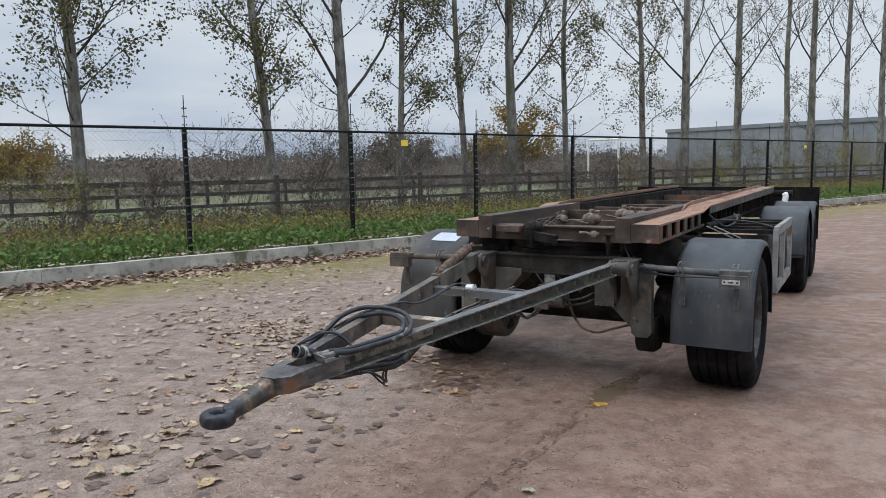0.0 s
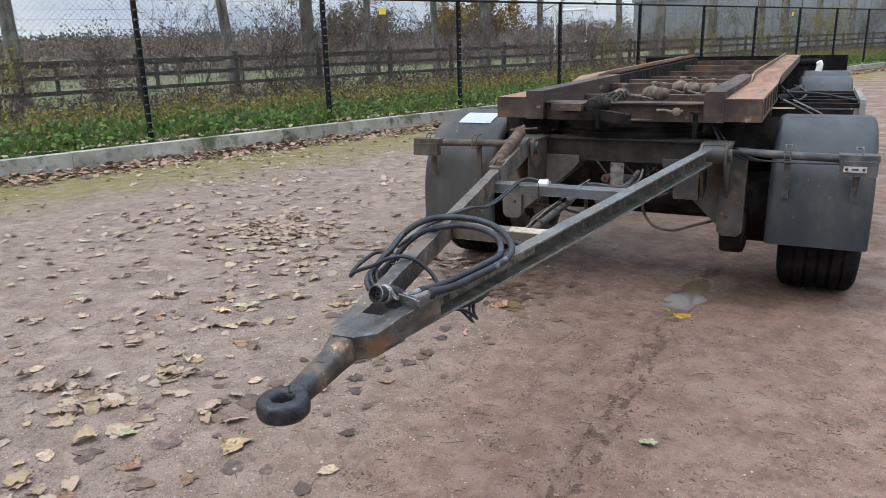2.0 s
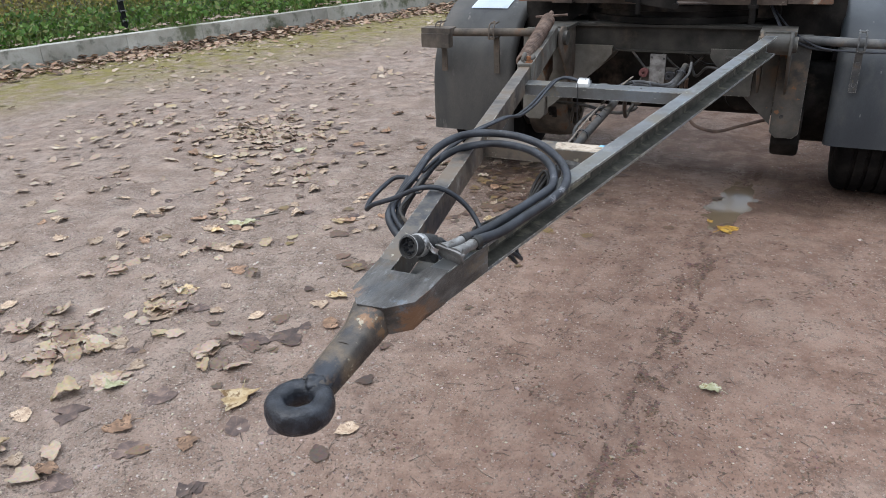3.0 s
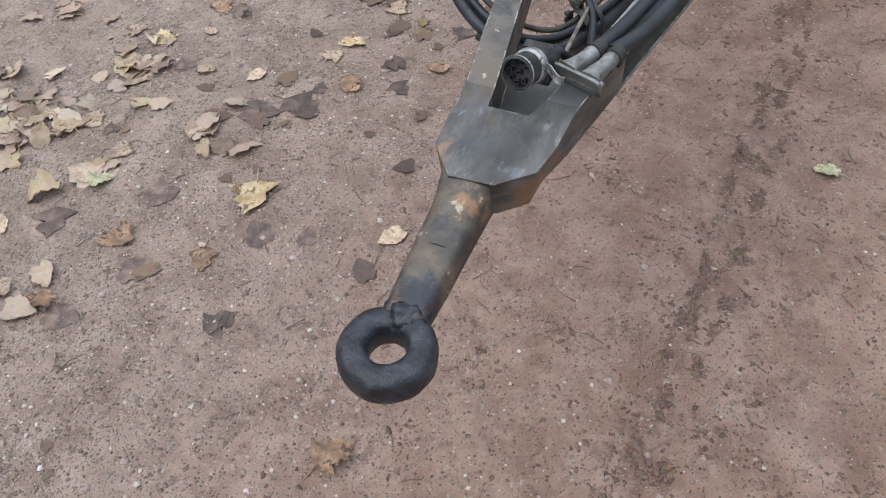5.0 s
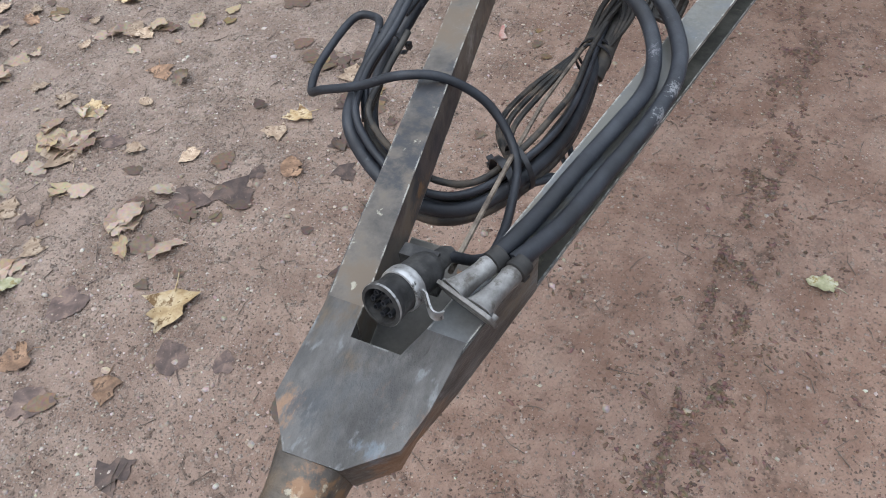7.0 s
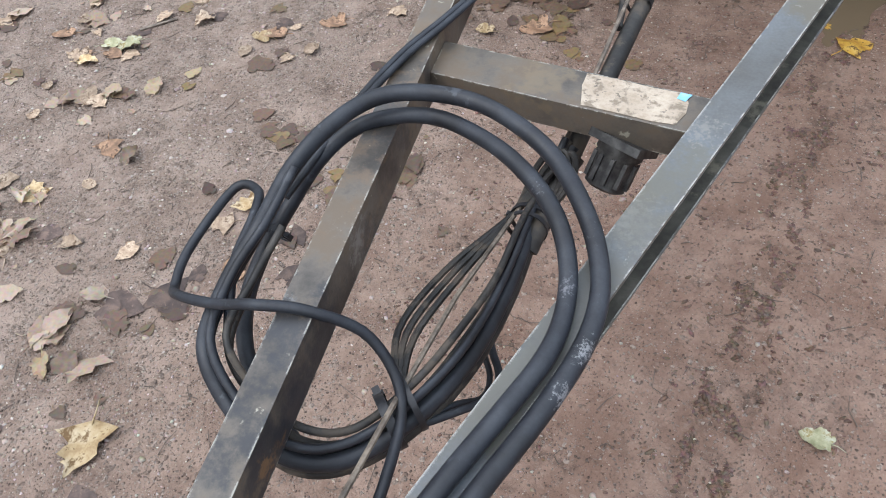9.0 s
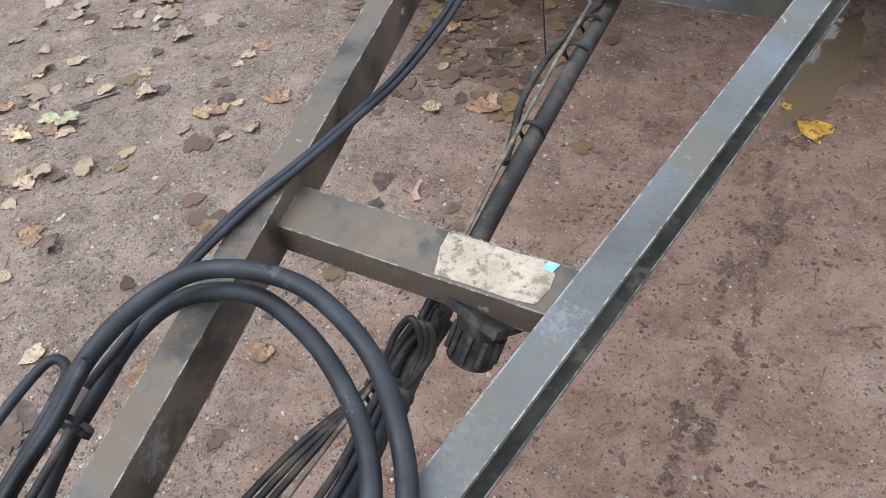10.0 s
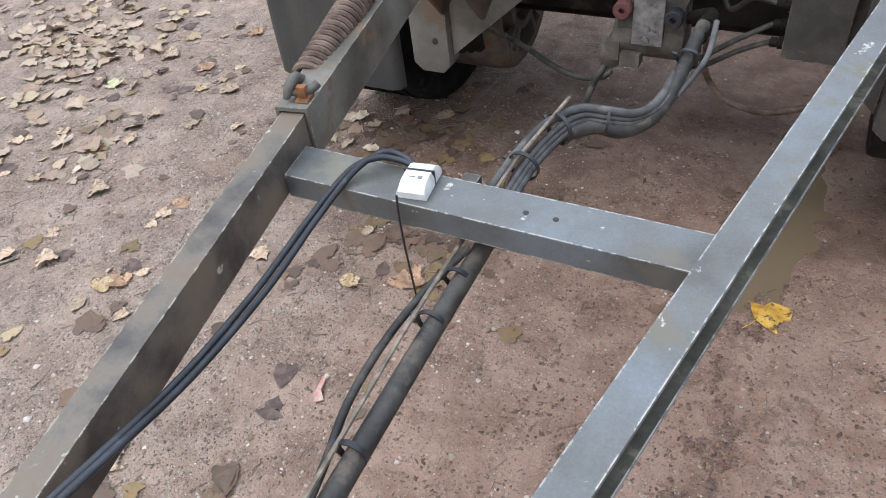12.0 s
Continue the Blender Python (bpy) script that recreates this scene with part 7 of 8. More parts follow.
# two cast couplings at the hose ends, on one flange plate that faces the eye of the drawbar
fm = Matrix(((0.944, 0.427, 0, 0.1403), (-0.33, 0.904, 0, 0.389), (0, 0, 1, 0.806), (0, 0, 0, 1)))
for i, u in enumerate((-0.0175, 0.0175)):
    hose_end = Vector((0.1505, 0.4495, 0.807)) if i == 0 else Vector((0.1765, 0.4495, 0.804))
    foot = fm @ Vector((u, 0.002, -0.004))
    cm = along(hose_end, foot)
    ln = (foot - hose_end).length
    bm = bmesh.new()
    rings = []
    for f, w, h, sq in ((0.0, 0.0105, 0.0105, 1.0), (0.12, 0.0115, 0.0112, 1.0), (0.2, 0.0122, 0.0118, 0.9), (0.32, 0.0108, 0.0108, 0.85), (0.55, 0.0108, 0.0105, 0.75), (0.78, 0.0122, 0.011, 0.65), (0.92, 0.0145, 0.012, 0.6), (1.0, 0.0165, 0.0125, 0.55)):
        rings.append([cm @ Vector((w * math.copysign(abs(math.cos(t)) ** sq, math.cos(t)), h * math.copysign(abs(math.sin(t)) ** sq, math.sin(t)), f * ln)) for t in [2 * math.pi * q / 24 for q in range(24)]])
    loft(bm, rings)
    coupling = tp("hose_coupling", bm, ALU, "dull cast aluminium hose coupling", angle=1.1)
    bm = bmesh.new()
    lathe(bm, [(0.0112, -0.012), (0.0128, -0.011), (0.0132, -0.004), (0.0125, -0.002), (0.0134, 0.0), (0.0134, 0.005), (0.0112, 0.0065)], cm, 22)
    box(bm, -0.0045, 0.0045, 0.0115, 0.0175, -0.009, 0.001, cm @ pose(0, 0, 0, 0, 0, 150 + 50 * i))
    bmesh.ops.transform(bm, matrix=TB, verts=bm.verts)
    part("hose_clamp", bm, CABLE, coupling, "dark band clamp on the hose end")
bm = bmesh.new()
outline = [(-0.039, -0.003), (-0.037, 0.0035), (-0.031, 0.005), (0.03, 0.005), (0.0365, 0.002), (0.038, -0.006), (0.036, -0.026), (0.03, -0.03), (-0.03, -0.03), (-0.037, -0.024)]
prism(bm, outline, -0.0025, 0.0025, fm @ pose(0, 0, 0, 110, 0, 0))
soften(bm, 0.0012, 2)
flange = tp("coupling_plate", bm, ALU, "grey cast flange plate of the hose couplings")
for u in (-0.0345, 0.0345):
    bm = bmesh.new()
    lathe(bm, [(0.0, 0.0), (0.0042, 0.0), (0.0046, 0.002), (0.004, 0.007), (0.0, 0.0075)], fm @ pose(u, 0, -0.001, 110, 0, 0) @ Matrix.Translation((0, -0.006, -0.008)), 12)
    bmesh.ops.transform(bm, matrix=TB, verts=bm.verts)
    part("lug", bm, ALU, flange)

# small white tracker box strapped on the rear cross member
wm = Matrix.Translation((-0.006, 1.92, top(1.914) - 0.0035)) @ pose(0, 0, 0, 0, 0, 8)
bm = bmesh.new()
loft(bm, [[wm @ Vector((sx * (0.024 - 0.08 * max(0, z - 0.012)), yy, z)) for sx, z in ((-1, 0.0), (1, 0.0), (1, h * 0.6), (0.86, h), (-0.86, h), (-1, h * 0.6))] for yy, h in ((-0.036, 0.011), (-0.02, 0.022), (0.0, 0.0235), (0.022, 0.022), (0.035, 0.014))])
soften(bm, 0.0022, 2)
tracker = tp("tracker_box", bm, TRACKER, "small white plastic tracker box")
bm = bmesh.new()
box(bm, -0.0245, 0.0245, 0.004, 0.0075, 0.0, 0.0243, wm)
bmesh.ops.transform(bm, matrix=TB, verts=bm.verts)
part("strap", bm, TIE, tracker)
for bx0, bx1, by0, by1 in [(0.004, 0.011, -0.014, -0.008), (-0.012, 0.0, -0.0115, -0.0105)]:
    bm = bmesh.new()
    box(bm, bx0, bx1, by0, by1, 0.0215, 0.0236, wm)
    bmesh.ops.transform(bm, matrix=TB, verts=bm.verts)
    part("print_bar", bm, GALV, tracker)
bm = bmesh.new()
tube(bm, smooth_path([(-0.015, 1.868, 0.84), (-0.013, 1.862, 0.8), (-0.012, 1.862, 0.73), (-0.006, 1.86, 0.64)], 4), 0.0018, 6)
tp("loose_strap_end", bm, TIE)
bm = bmesh.new()
box(bm, 0.046, 0.072, 1.955, 1.975, 0.79, 0.822)
soften(bm, 0.002, 1)
tp("lug", bm, BRACKET)

# ---- brake valve, junction box and pipes under the bogie ----
bm = bmesh.new()
box(bm, 0.06, 0.135, 2.87, 2.88, 0.6, 0.78)
soften(bm, 0.012, 2)
tp("valve_plate", bm, ALU, "scuffed grey valve plate")
bm = bmesh.new()
lathe(bm, [(0.02, -0.09), (0.05, -0.088), (0.055, -0.07), (0.055, 0.07), (0.05, 0.088), (0.02, 0.09)], along((0.095, 2.93, 0.6), (1.0, 2.93, 0.6)), 20)
box(bm, 0.02, 0.18, 2.885, 2.97, 0.6, 0.7)
box(bm, -0.005, 0.03, 2.87, 2.93, 0.55, 0.6)
lathe(bm, [(0.012, -0.028), (0.026, -0.022), (0.031, 0.0), (0.03, 0.024), (0.018, 0.04), (0.012, 0.05)], along((0.0, 2.9, 0.545), (-0.012, 2.88, 0.62)), 16)
box(bm, 0.035, 0.085, 2.86, 2.9, 0.54, 0.575)
soften(bm, 0.004, 1)
valve = tp("brake_valve", bm, CAST, "dusty cast brake valve block")
# two dark upper discs drawn in place of holes; the lower is a bolt
for x, z in ((0.068, 0.765), (0.127, 0.76), (0.095, 0.612)):
    bm = bmesh.new()
    lathe(bm, [(0.0, 0.0), (0.005, 0.0), (0.005, 0.0025), (0.0, 0.003)] if z > 0.7 else [(0.0, 0.0), (0.01, 0.0), (0.01, 0.008), (0.0, 0.009)], along((x, 2.8695, z), (x, 2.0, z)), 10)
    bmesh.ops.transform(bm, matrix=TB, verts=bm.verts)
    part("bolt", bm, PLUG if z > 0.7 else ALU, valve)
for x, z, mt, lb in ((0.035, 0.69, REDKNOB, "faded red release knob"), (0.16, 0.68, DARKKNOB, "black release knob")):
    bm = bmesh.new()
    lathe(bm, [(0.006, 0), (0.021, 0.0), (0.023, 0.01), (0.0225, 0.03), (0.02, 0.034), (0.008, 0.034), (0.007, 0.02), (0.0, 0.02)], along((x, 2.885, z), (x, 2.0, z)), 18)
    bmesh.ops.transform(bm, matrix=TB, verts=bm.verts)
    part("knob", bm, mt, valve, lb)
bm = bmesh.new()
tube(bm, smooth_path([(0.262, 2.62, 0.76), (0.262, 2.72, 0.75), (0.25, 2.82, 0.72), (0.22, 2.9, 0.68), (0.17, 2.93, 0.65)], 5), 0.015, 12)
lathe(bm, [(0.021, -0.02), (0.021, 0.02)], along((0.262, 2.7, 0.752), (0.262, 2.8, 0.74)), 10)
tp("pipe_elbow", bm, CHASSIS)
bm = bmesh.new()
box(bm, 0.405, 0.535, 2.9, 2.975, 0.592, 0.77)
soften(bm, 0.006, 2)
junction = tp("junction_box", bm, BRACKET, "grey junction box with cable glands")
for z in (0.615, 0.66, 0.71):
    bm = bmesh.new()
    lathe(bm, [(0.016, 0), (0.016, 0.012), (0.012, 0.014), (0.012, 0.03), (0.006, 0.032)], along((0.405, 2.935, z), (0.0, 2.93, z)), 8)
    bmesh.ops.transform(bm, matrix=TB, verts=bm.verts)
    part("cable_gland", bm, CHASSIS, junction)
for pts, r, mt in (
        ([(0.375, 2.935, 0.615), (0.31, 2.92, 0.59), (0.24, 2.8, 0.6), (0.25, 2.7, 0.7)], 0.007, CABLE),
        ([(0.375, 2.935, 0.66), (0.3, 2.9, 0.625), (0.24, 2.76, 0.64), (0.252, 2.66, 0.73)], 0.007, CABLE),
        ([(0.375, 2.935, 0.71), (0.32, 2.95, 0.71), (0.26, 3.0, 0.66), (0.22, 3.05, 0.78)], 0.007, CABLE),
        ([(0.255, 2.78, 0.69), (0.235, 2.95, 0.51), (0.27, 3.0, 0.42), (0.32, 3.0, 0.393), (0.4, 3.0, 0.385), (0.5, 3.0, 0.42), (0.63, 3.03, 0.46)], 0.0085, SPRING),
        ([(0.011, 2.88, 0.514), (-0.012, 2.87, 0.495), (-0.083, 2.9, 0.468), (-0.173, 2.95, 0.461), (-0.297, 3.04, 0.46), (-0.405, 3.12, 0.446), (-0.514, 3.2, 0.428)], 0.0085, CABLE),
        ([(-0.005, 2.89, 0.53), (-0.02, 2.84, 0.5), (-0.01, 2.72, 0.5), (0.03, 2.5, 0.6), (0.07, 2.34, 0.71), (0.09, 2.28, 0.745)], 0.0095, CABLE),
        ([(0.2, 3.05, 0.76), (0.3, 3.1, 0.7), (0.4, 3.2, 0.68), (0.5, 3.3, 0.6)], 0.006, CABLE),
        ([(0.1, 3.0, 0.76), (0.2, 3.02, 0.68), (0.3, 3.05, 0.76)], 0.006, CABLE),
        ([(-0.05, 2.98, 0.77), (0.02, 2.95, 0.7), (0.05, 2.93, 0.66)], 0.006, CABLE)):
    bm = bmesh.new()
    tube(bm, smooth_path(pts, 6), r, 8)
    tp("brake_line", bm, mt)
bm = bmesh.new()
lathe(bm, [(0.03, -0.16), (0.075, -0.15), (0.085, -0.12), (0.085, 0.12), (0.075, 0.15), (0.03, 0.16)], along((0.48, 3.3, 0.55), (0.48, 4.0, 0.62)), 20)
tp("brake_chamber", bm, CHASSIS)

# ---- small gear on the bed ----
bm = bmesh.new()
lathe(bm, [(0.02, -0.02), (0.045, -0.015), (0.05, 0.0), (0.05, 0.1), (0.04, 0.115), (0.015, 0.12)], along((-0.04, 2.84, 1.09), (-0.02, 3.2, 1.12)), 18)
bar(bm, (-0.06, 2.82, 1.06), (0.17, 2.8, 1.03), 0.05, 0.055)
lathe(bm, [(0.014, 0), (0.014, 0.03), (0.004, 0.031)], along((0.17, 2.8, 1.02), (0.2, 2.6, 1.0)), 12)
lathe(bm, [(0.012, 0), (0.012, 0.09)], Matrix.Translation((0.0, 2.79, 0.98)), 10)
lathe(bm, [(0.03, -0.05), (0.042, -0.045), (0.046, 0.0), (0.052, 0.004), (0.052, 0.02), (0.04, 0.024), (0.034, 0.06), (0.012, 0.07)], along((-0.02, 2.86, 1.1), (0.4, 2.95, 1.16)), 18)
bar(bm, (-0.2, 2.84, 1.06), (-0.03, 2.82, 1.055), 0.03, 0.012)
soften(bm, 0.004, 1)
tp("lock_cylinder", bm, CHASSIS, "dark locking cylinder at the front of the bed")
bm = bmesh.new()
prism(bm, [(0.12, 2.8), (0.31, 2.84), (0.24, 2.9), (0.12, 2.9)], 1.02, 1.026)
tp("bent_plate", bm, BROWN)
bm = bmesh.new()
prism(bm, [(-0.28, 2.82), (-0.1, 2.8), (-0.08, 2.93), (-0.2, 2.93)], 1.07, 1.11)
tp("bent_plate", bm, BROWN)
bm = bmesh.new()
tube(bm, smooth_path([(0.29, 2.92, 1.07), (0.34, 2.915, 1.072), (0.37, 2.9, 1.066), (0.43, 2.9, 1.07)], 4), 0.008, 8)
lathe(bm, [(0.009, 0.02), (0.009, 0), (0.02, 0), (0.022, 0.006), (0.022, 0.015), (0.012, 0.018)], along((0.4, 2.895, 1.068), (0.4, 2.0, 1.068)), 16)
tp("pull_rod", bm, VALVE)
bm = bmesh.new()
lathe(bm, [(0.014, 0), (0.014, 0.07), (0.022, 0.07), (0.022, 0.085), (0.014, 0.086), (0.014, 0.13), (0.03, 0.13), (0.03, 0.14)], Matrix.Translation((0.5, 2.88, 0.93)), 12)
tp("stop_bolt", bm, CHASSIS)
for x, y in ((0.12, 3.62), (0.2, 3.5), (0.3, 4.05), (0.43, 3.95), (0.2, 4.2), (-0.02, 3.4)):
    bm = bmesh.new()
    lathe(bm, [(0.022, -0.05), (0.036, -0.045), (0.04, -0.01), (0.043, -0.005), (0.043, 0.008), (0.038, 0.012), (0.034, 0.04), (0.012, 0.055)], along((x, y, 1.115), (x + 0.6, y - 0.5, 1.22)), 16)
    lathe(bm, [(0.016, 0.0), (0.016, 0.05), (0.022, 0.051), (0.022, 0.062), (0.006, 0.066)], along((x + 0.01, y, 1.12), (x + 0.03, y + 0.02, 1.3)), 8)
    tube(bm, smooth_path([(x, y, 1.1), (x - 0.06, y + 0.04, 1.08), (x - 0.14, y + 0.02, 1.1)], 4), 0.009, 6)
    tp("air_valve", bm, VALVE, "dusty air valve")
for i in range(4):
    bm = bmesh.new()
    tube(bm, smooth_path([(-0.05 + 0.03 * i, 2.9 + 0.03 * i, 1.11), (-0.01 + 0.03 * i, 2.95 + 0.05 * i, 1.15 + 0.006 * i), (0.02 + 0.02 * i, 3.1, 1.14), (0.06 * i - 0.1, 3.3, 1.11)], 5), 0.0065, 6)
    tp("cable", bm, CAST)

# ---- side guard, rear mudguards and tail panel ----
for sgn in (-1, 1):
    X = CX + sgn * 1.25
    for p, q in (((X, 4.47, 0.98), (X, 5.66, 0.98)), ((X, 4.47, 0.52), (X, 5.66, 0.52)), ((X, 4.47, 0.5), (X, 4.47, 1.0)), ((X, 5.0, 0.54), (X, 5.0, 0.96)), ((X, 5.64, 0.54), (X, 5.64, 0.96))):
        bm = bmesh.new()
        bar(bm, p, q, 0.035, 0.07, (0, 0, 1) if p[2] == q[2] else (0, 1, 0))
        soften(bm, 0.003, 1)
        tp("guard_bar", bm, GALV, "light grey side guard bar")
    for yy in (4.47, 4.75, 5.05, 5.35, 5.64):
        bm = bmesh.new()
        bar(bm, (CX + sgn * 0.62, yy, 0.975), (CX + sgn * 1.23, yy, 0.975), 0.05, 0.03)
        tp("guard_arm", bm, CHASSIS)
    bm = bmesh.new()
    a, b = sorted((CX + sgn * 0.8, CX + sgn * 1.235))
    box(bm, a, b, 4.5, 5.6, 0.55, 0.72)
    soften(bm, 0.01, 1)
    tp("stowage_box", bm, CHASSIS)
    bm = bmesh.new()
    a, b = sorted((CX + sgn * 0.7, CX + sgn * 1.2))
    prism(bm, [(a, 0.5), (b, 0.5), (b, 0.95), (a, 0.95)], -4.44, -4.43, Matrix(((1, 0, 0, 0), (0, 0, -1, 0), (0, 1, 0, 0), (0, 0, 0, 1))))
    tp("front_panel", bm, CHASSIS)
    for yy in REAR_Y:
        a, b = sorted((CX + sgn * 0.78, CX + sgn * 1.285))
        tp("mudguard", mudguard(a, b, yy, 0.545, 0.5, 0.45, FENDER), FENDER, "grey plastic mudguard", angle=0.9)
bm = bmesh.new()
box(bm, CX - 1.27, CX + 1.27, 9.72, 9.75, 0.72, 1.16)
soften(bm, 0.012, 2)
tp("tail_panel", bm, TYRE, "black tail panel")
bm = bmesh.new()
tube(bm, [(CX + 0.62, 9.5, 1.08), (CX + 0.95, 9.5, 1.08)], 0.045, 12)
tp("roller", bm, CHASSIS)
bm = bmesh.new()
tube(bm, smooth_path([(CX + 0.95, 8.4, 1.02), (CX + 0.96, 8.4, 1.09), (CX + 0.94, 8.4, 1.13)], 3), [0.035] * 6 + [0.02], 10)
tp("white_cap", bm, WHITE, "white plastic cap")
for yy in REAR_Y:
    bm = bmesh.new()
    tube(bm, [(CX - 1.0, yy, WHEEL_R), (CX + 1.0, yy, WHEEL_R)], 0.072, 14)
    tp("axle", bm, CHASSIS)
for y0, y1 in ((3.72, 3.95), (3.78, 4.05)):
    bm = bmesh.new()
    bar(bm, (CX + 0.78 + (y0 - 3.72), 4.2, 1.03), (CX + 0.95 + (y0 - 3.72), 4.35, 0.93), 0.02, 0.006)
    tp("reflective_strip", bm, CLEAR_LENS)
bm = bmesh.new()
tube(bm, smooth_path([(CX + 0.75, 4.6, 1.05), (CX + 0.95, 4.7, 1.04), (CX + 1.1, 4.9, 1.0), (CX + 1.22, 4.6, 1.0)], 5), 0.009, 6)
tp("brake_line", bm, HOSE)
bm = bmesh.new()
tube(bm, smooth_path([(CX + 0.74, 4.5, 1.1), (CX + 0.85, 4.6, 1.0), (CX + 0.9, 4.9, 1.03), (CX + 0.8, 5.4, 1.05)], 5), 0.008, 6)
tp("brake_line", bm, HOSE)
bm = bmesh.new()
tube(bm, [(CX + 0.72, 4.5, 1.0), (CX + 0.85, 5.3, 1.03)], 0.03, 10)
tp("air_tank_pipe", bm, CHASSIS)

# ---- growth on the verge ----
def kerb_points(s, bk, z):
    base = np.outer(s, np.array(KERB_U)) + np.outer(bk, np.array(KERB_N))
    base[:, 0] += KERB_X
    base[:, 2] = z
    return base


def blades(name, count, s0, s1, b0, b1, low, high, width, tone, seed, label, lean=0.45, clump=1.0, power=1.0):
    """Tapering grass blades, thicker in clumps."""
    gen = np.random.default_rng(seed)
    s = gen.uniform(s0, s1, count)
    bk = b0 + (b1 - b0) * gen.uniform(0, 1, count) ** power
    s += 0.12 * clump * np.sin(s * 9 + bk * 5)
    h = gen.uniform(low, high, count) * (0.35 + 0.45 * np.abs(np.sin(s * 1.9 + 1.7 * np.cos(bk * 3.1))) + 0.55 * np.maximum(0, np.sin(s * 0.83 + bk * 2.3) * np.sin(s * 3.7 - bk)))
    base = kerb_points(s, bk, KERB_H - 0.05)
    a = gen.uniform(0, 2 * math.pi, count)
    side = np.stack([np.cos(a), np.sin(a), np.zeros(count)], 1) * width * gen.uniform(0.6, 1.4, (count, 1))
    b = gen.uniform(0, 2 * math.pi, count)
    tip = base + np.stack([np.cos(b), np.sin(b), np.zeros(count)], 1) * (h * lean * gen.uniform(0.2, 1.3, count))[:, None]
    tip[:, 2] += h
    mid = (base + tip) / 2 + np.stack([np.zeros(count), np.zeros(count), h * 0.12], 1)
    v = np.stack([base - side, base + side, mid + side * 0.7, tip, mid - side * 0.7], 1).reshape(-1, 3)
    i = np.arange(count)[:, None] * 5
    f = i + np.array([[0, 1, 2, 4]])
    f2 = i + np.array([[4, 2, 3]])
    data = bpy.data.meshes.new(name)
    faces = [tuple(q) for q in f] + [(q[0], q[1], q[2]) for q in f2]
    data.from_pydata(v.tolist(), [], faces)
    data.materials.append(tone)
    return tagged(new(name, data), label, "grass", kind="stuff")


blades("grass", 42000, -6, 42, 0.2, 2.5, 0.06, 0.2, 0.011, GRASS, 51, "short green grass on the verge", power=0.9)
blades("grass", 6000, -6, 42, 2.0, 4.8, 0.08, 0.22, 0.009, GRASS, 52, "longer green grass on the verge")
blades("dry_grass", 15000, -6, 42, 1.7, 4.6, 0.1, 0.42, 0.008, OLIVE, 53, "olive and yellowish grass on the verge")
blades("dry_grass", 4000, 30, 60, 0.6, 9.0, 0.1, 0.4, 0.008, GRASS, 56, "far grass on the verge")


def weeds(name, count, s0, s1, b0, b1, size, high, tone, seed, label):
    gen = np.random.default_rng(seed)
    s, bk = gen.uniform(s0, s1, count), gen.uniform(b0, b1, count)
    pts = kerb_points(s, bk, 0)
    pts[:, 2] = KERB_H - 0.03 + gen.uniform(0, 1, count) ** 1.5 * high
    v, f = leaves_np(pts, size, size * 0.8, 4, gen)
    return tagged(stuff_np(name, v, f, tone), label, "weeds", kind="stuff")


weeds("weeds", 13000, -5, 42, 0.3, 2.9, 0.042, 0.2, GRASS, 61, "low broad-leaved green weeds on the verge")
weeds("dry_weeds", 9000, -5, 42, 1.8, 4.4, 0.032, 0.38, OLIVE, 62, "olive and yellow weeds on the verge")
weeds("brambles", 9000, -5, 42, 3.4, 7.2, 0.03, 0.42, BRAMBLE, 63, "brown brambles at the back of the verge")


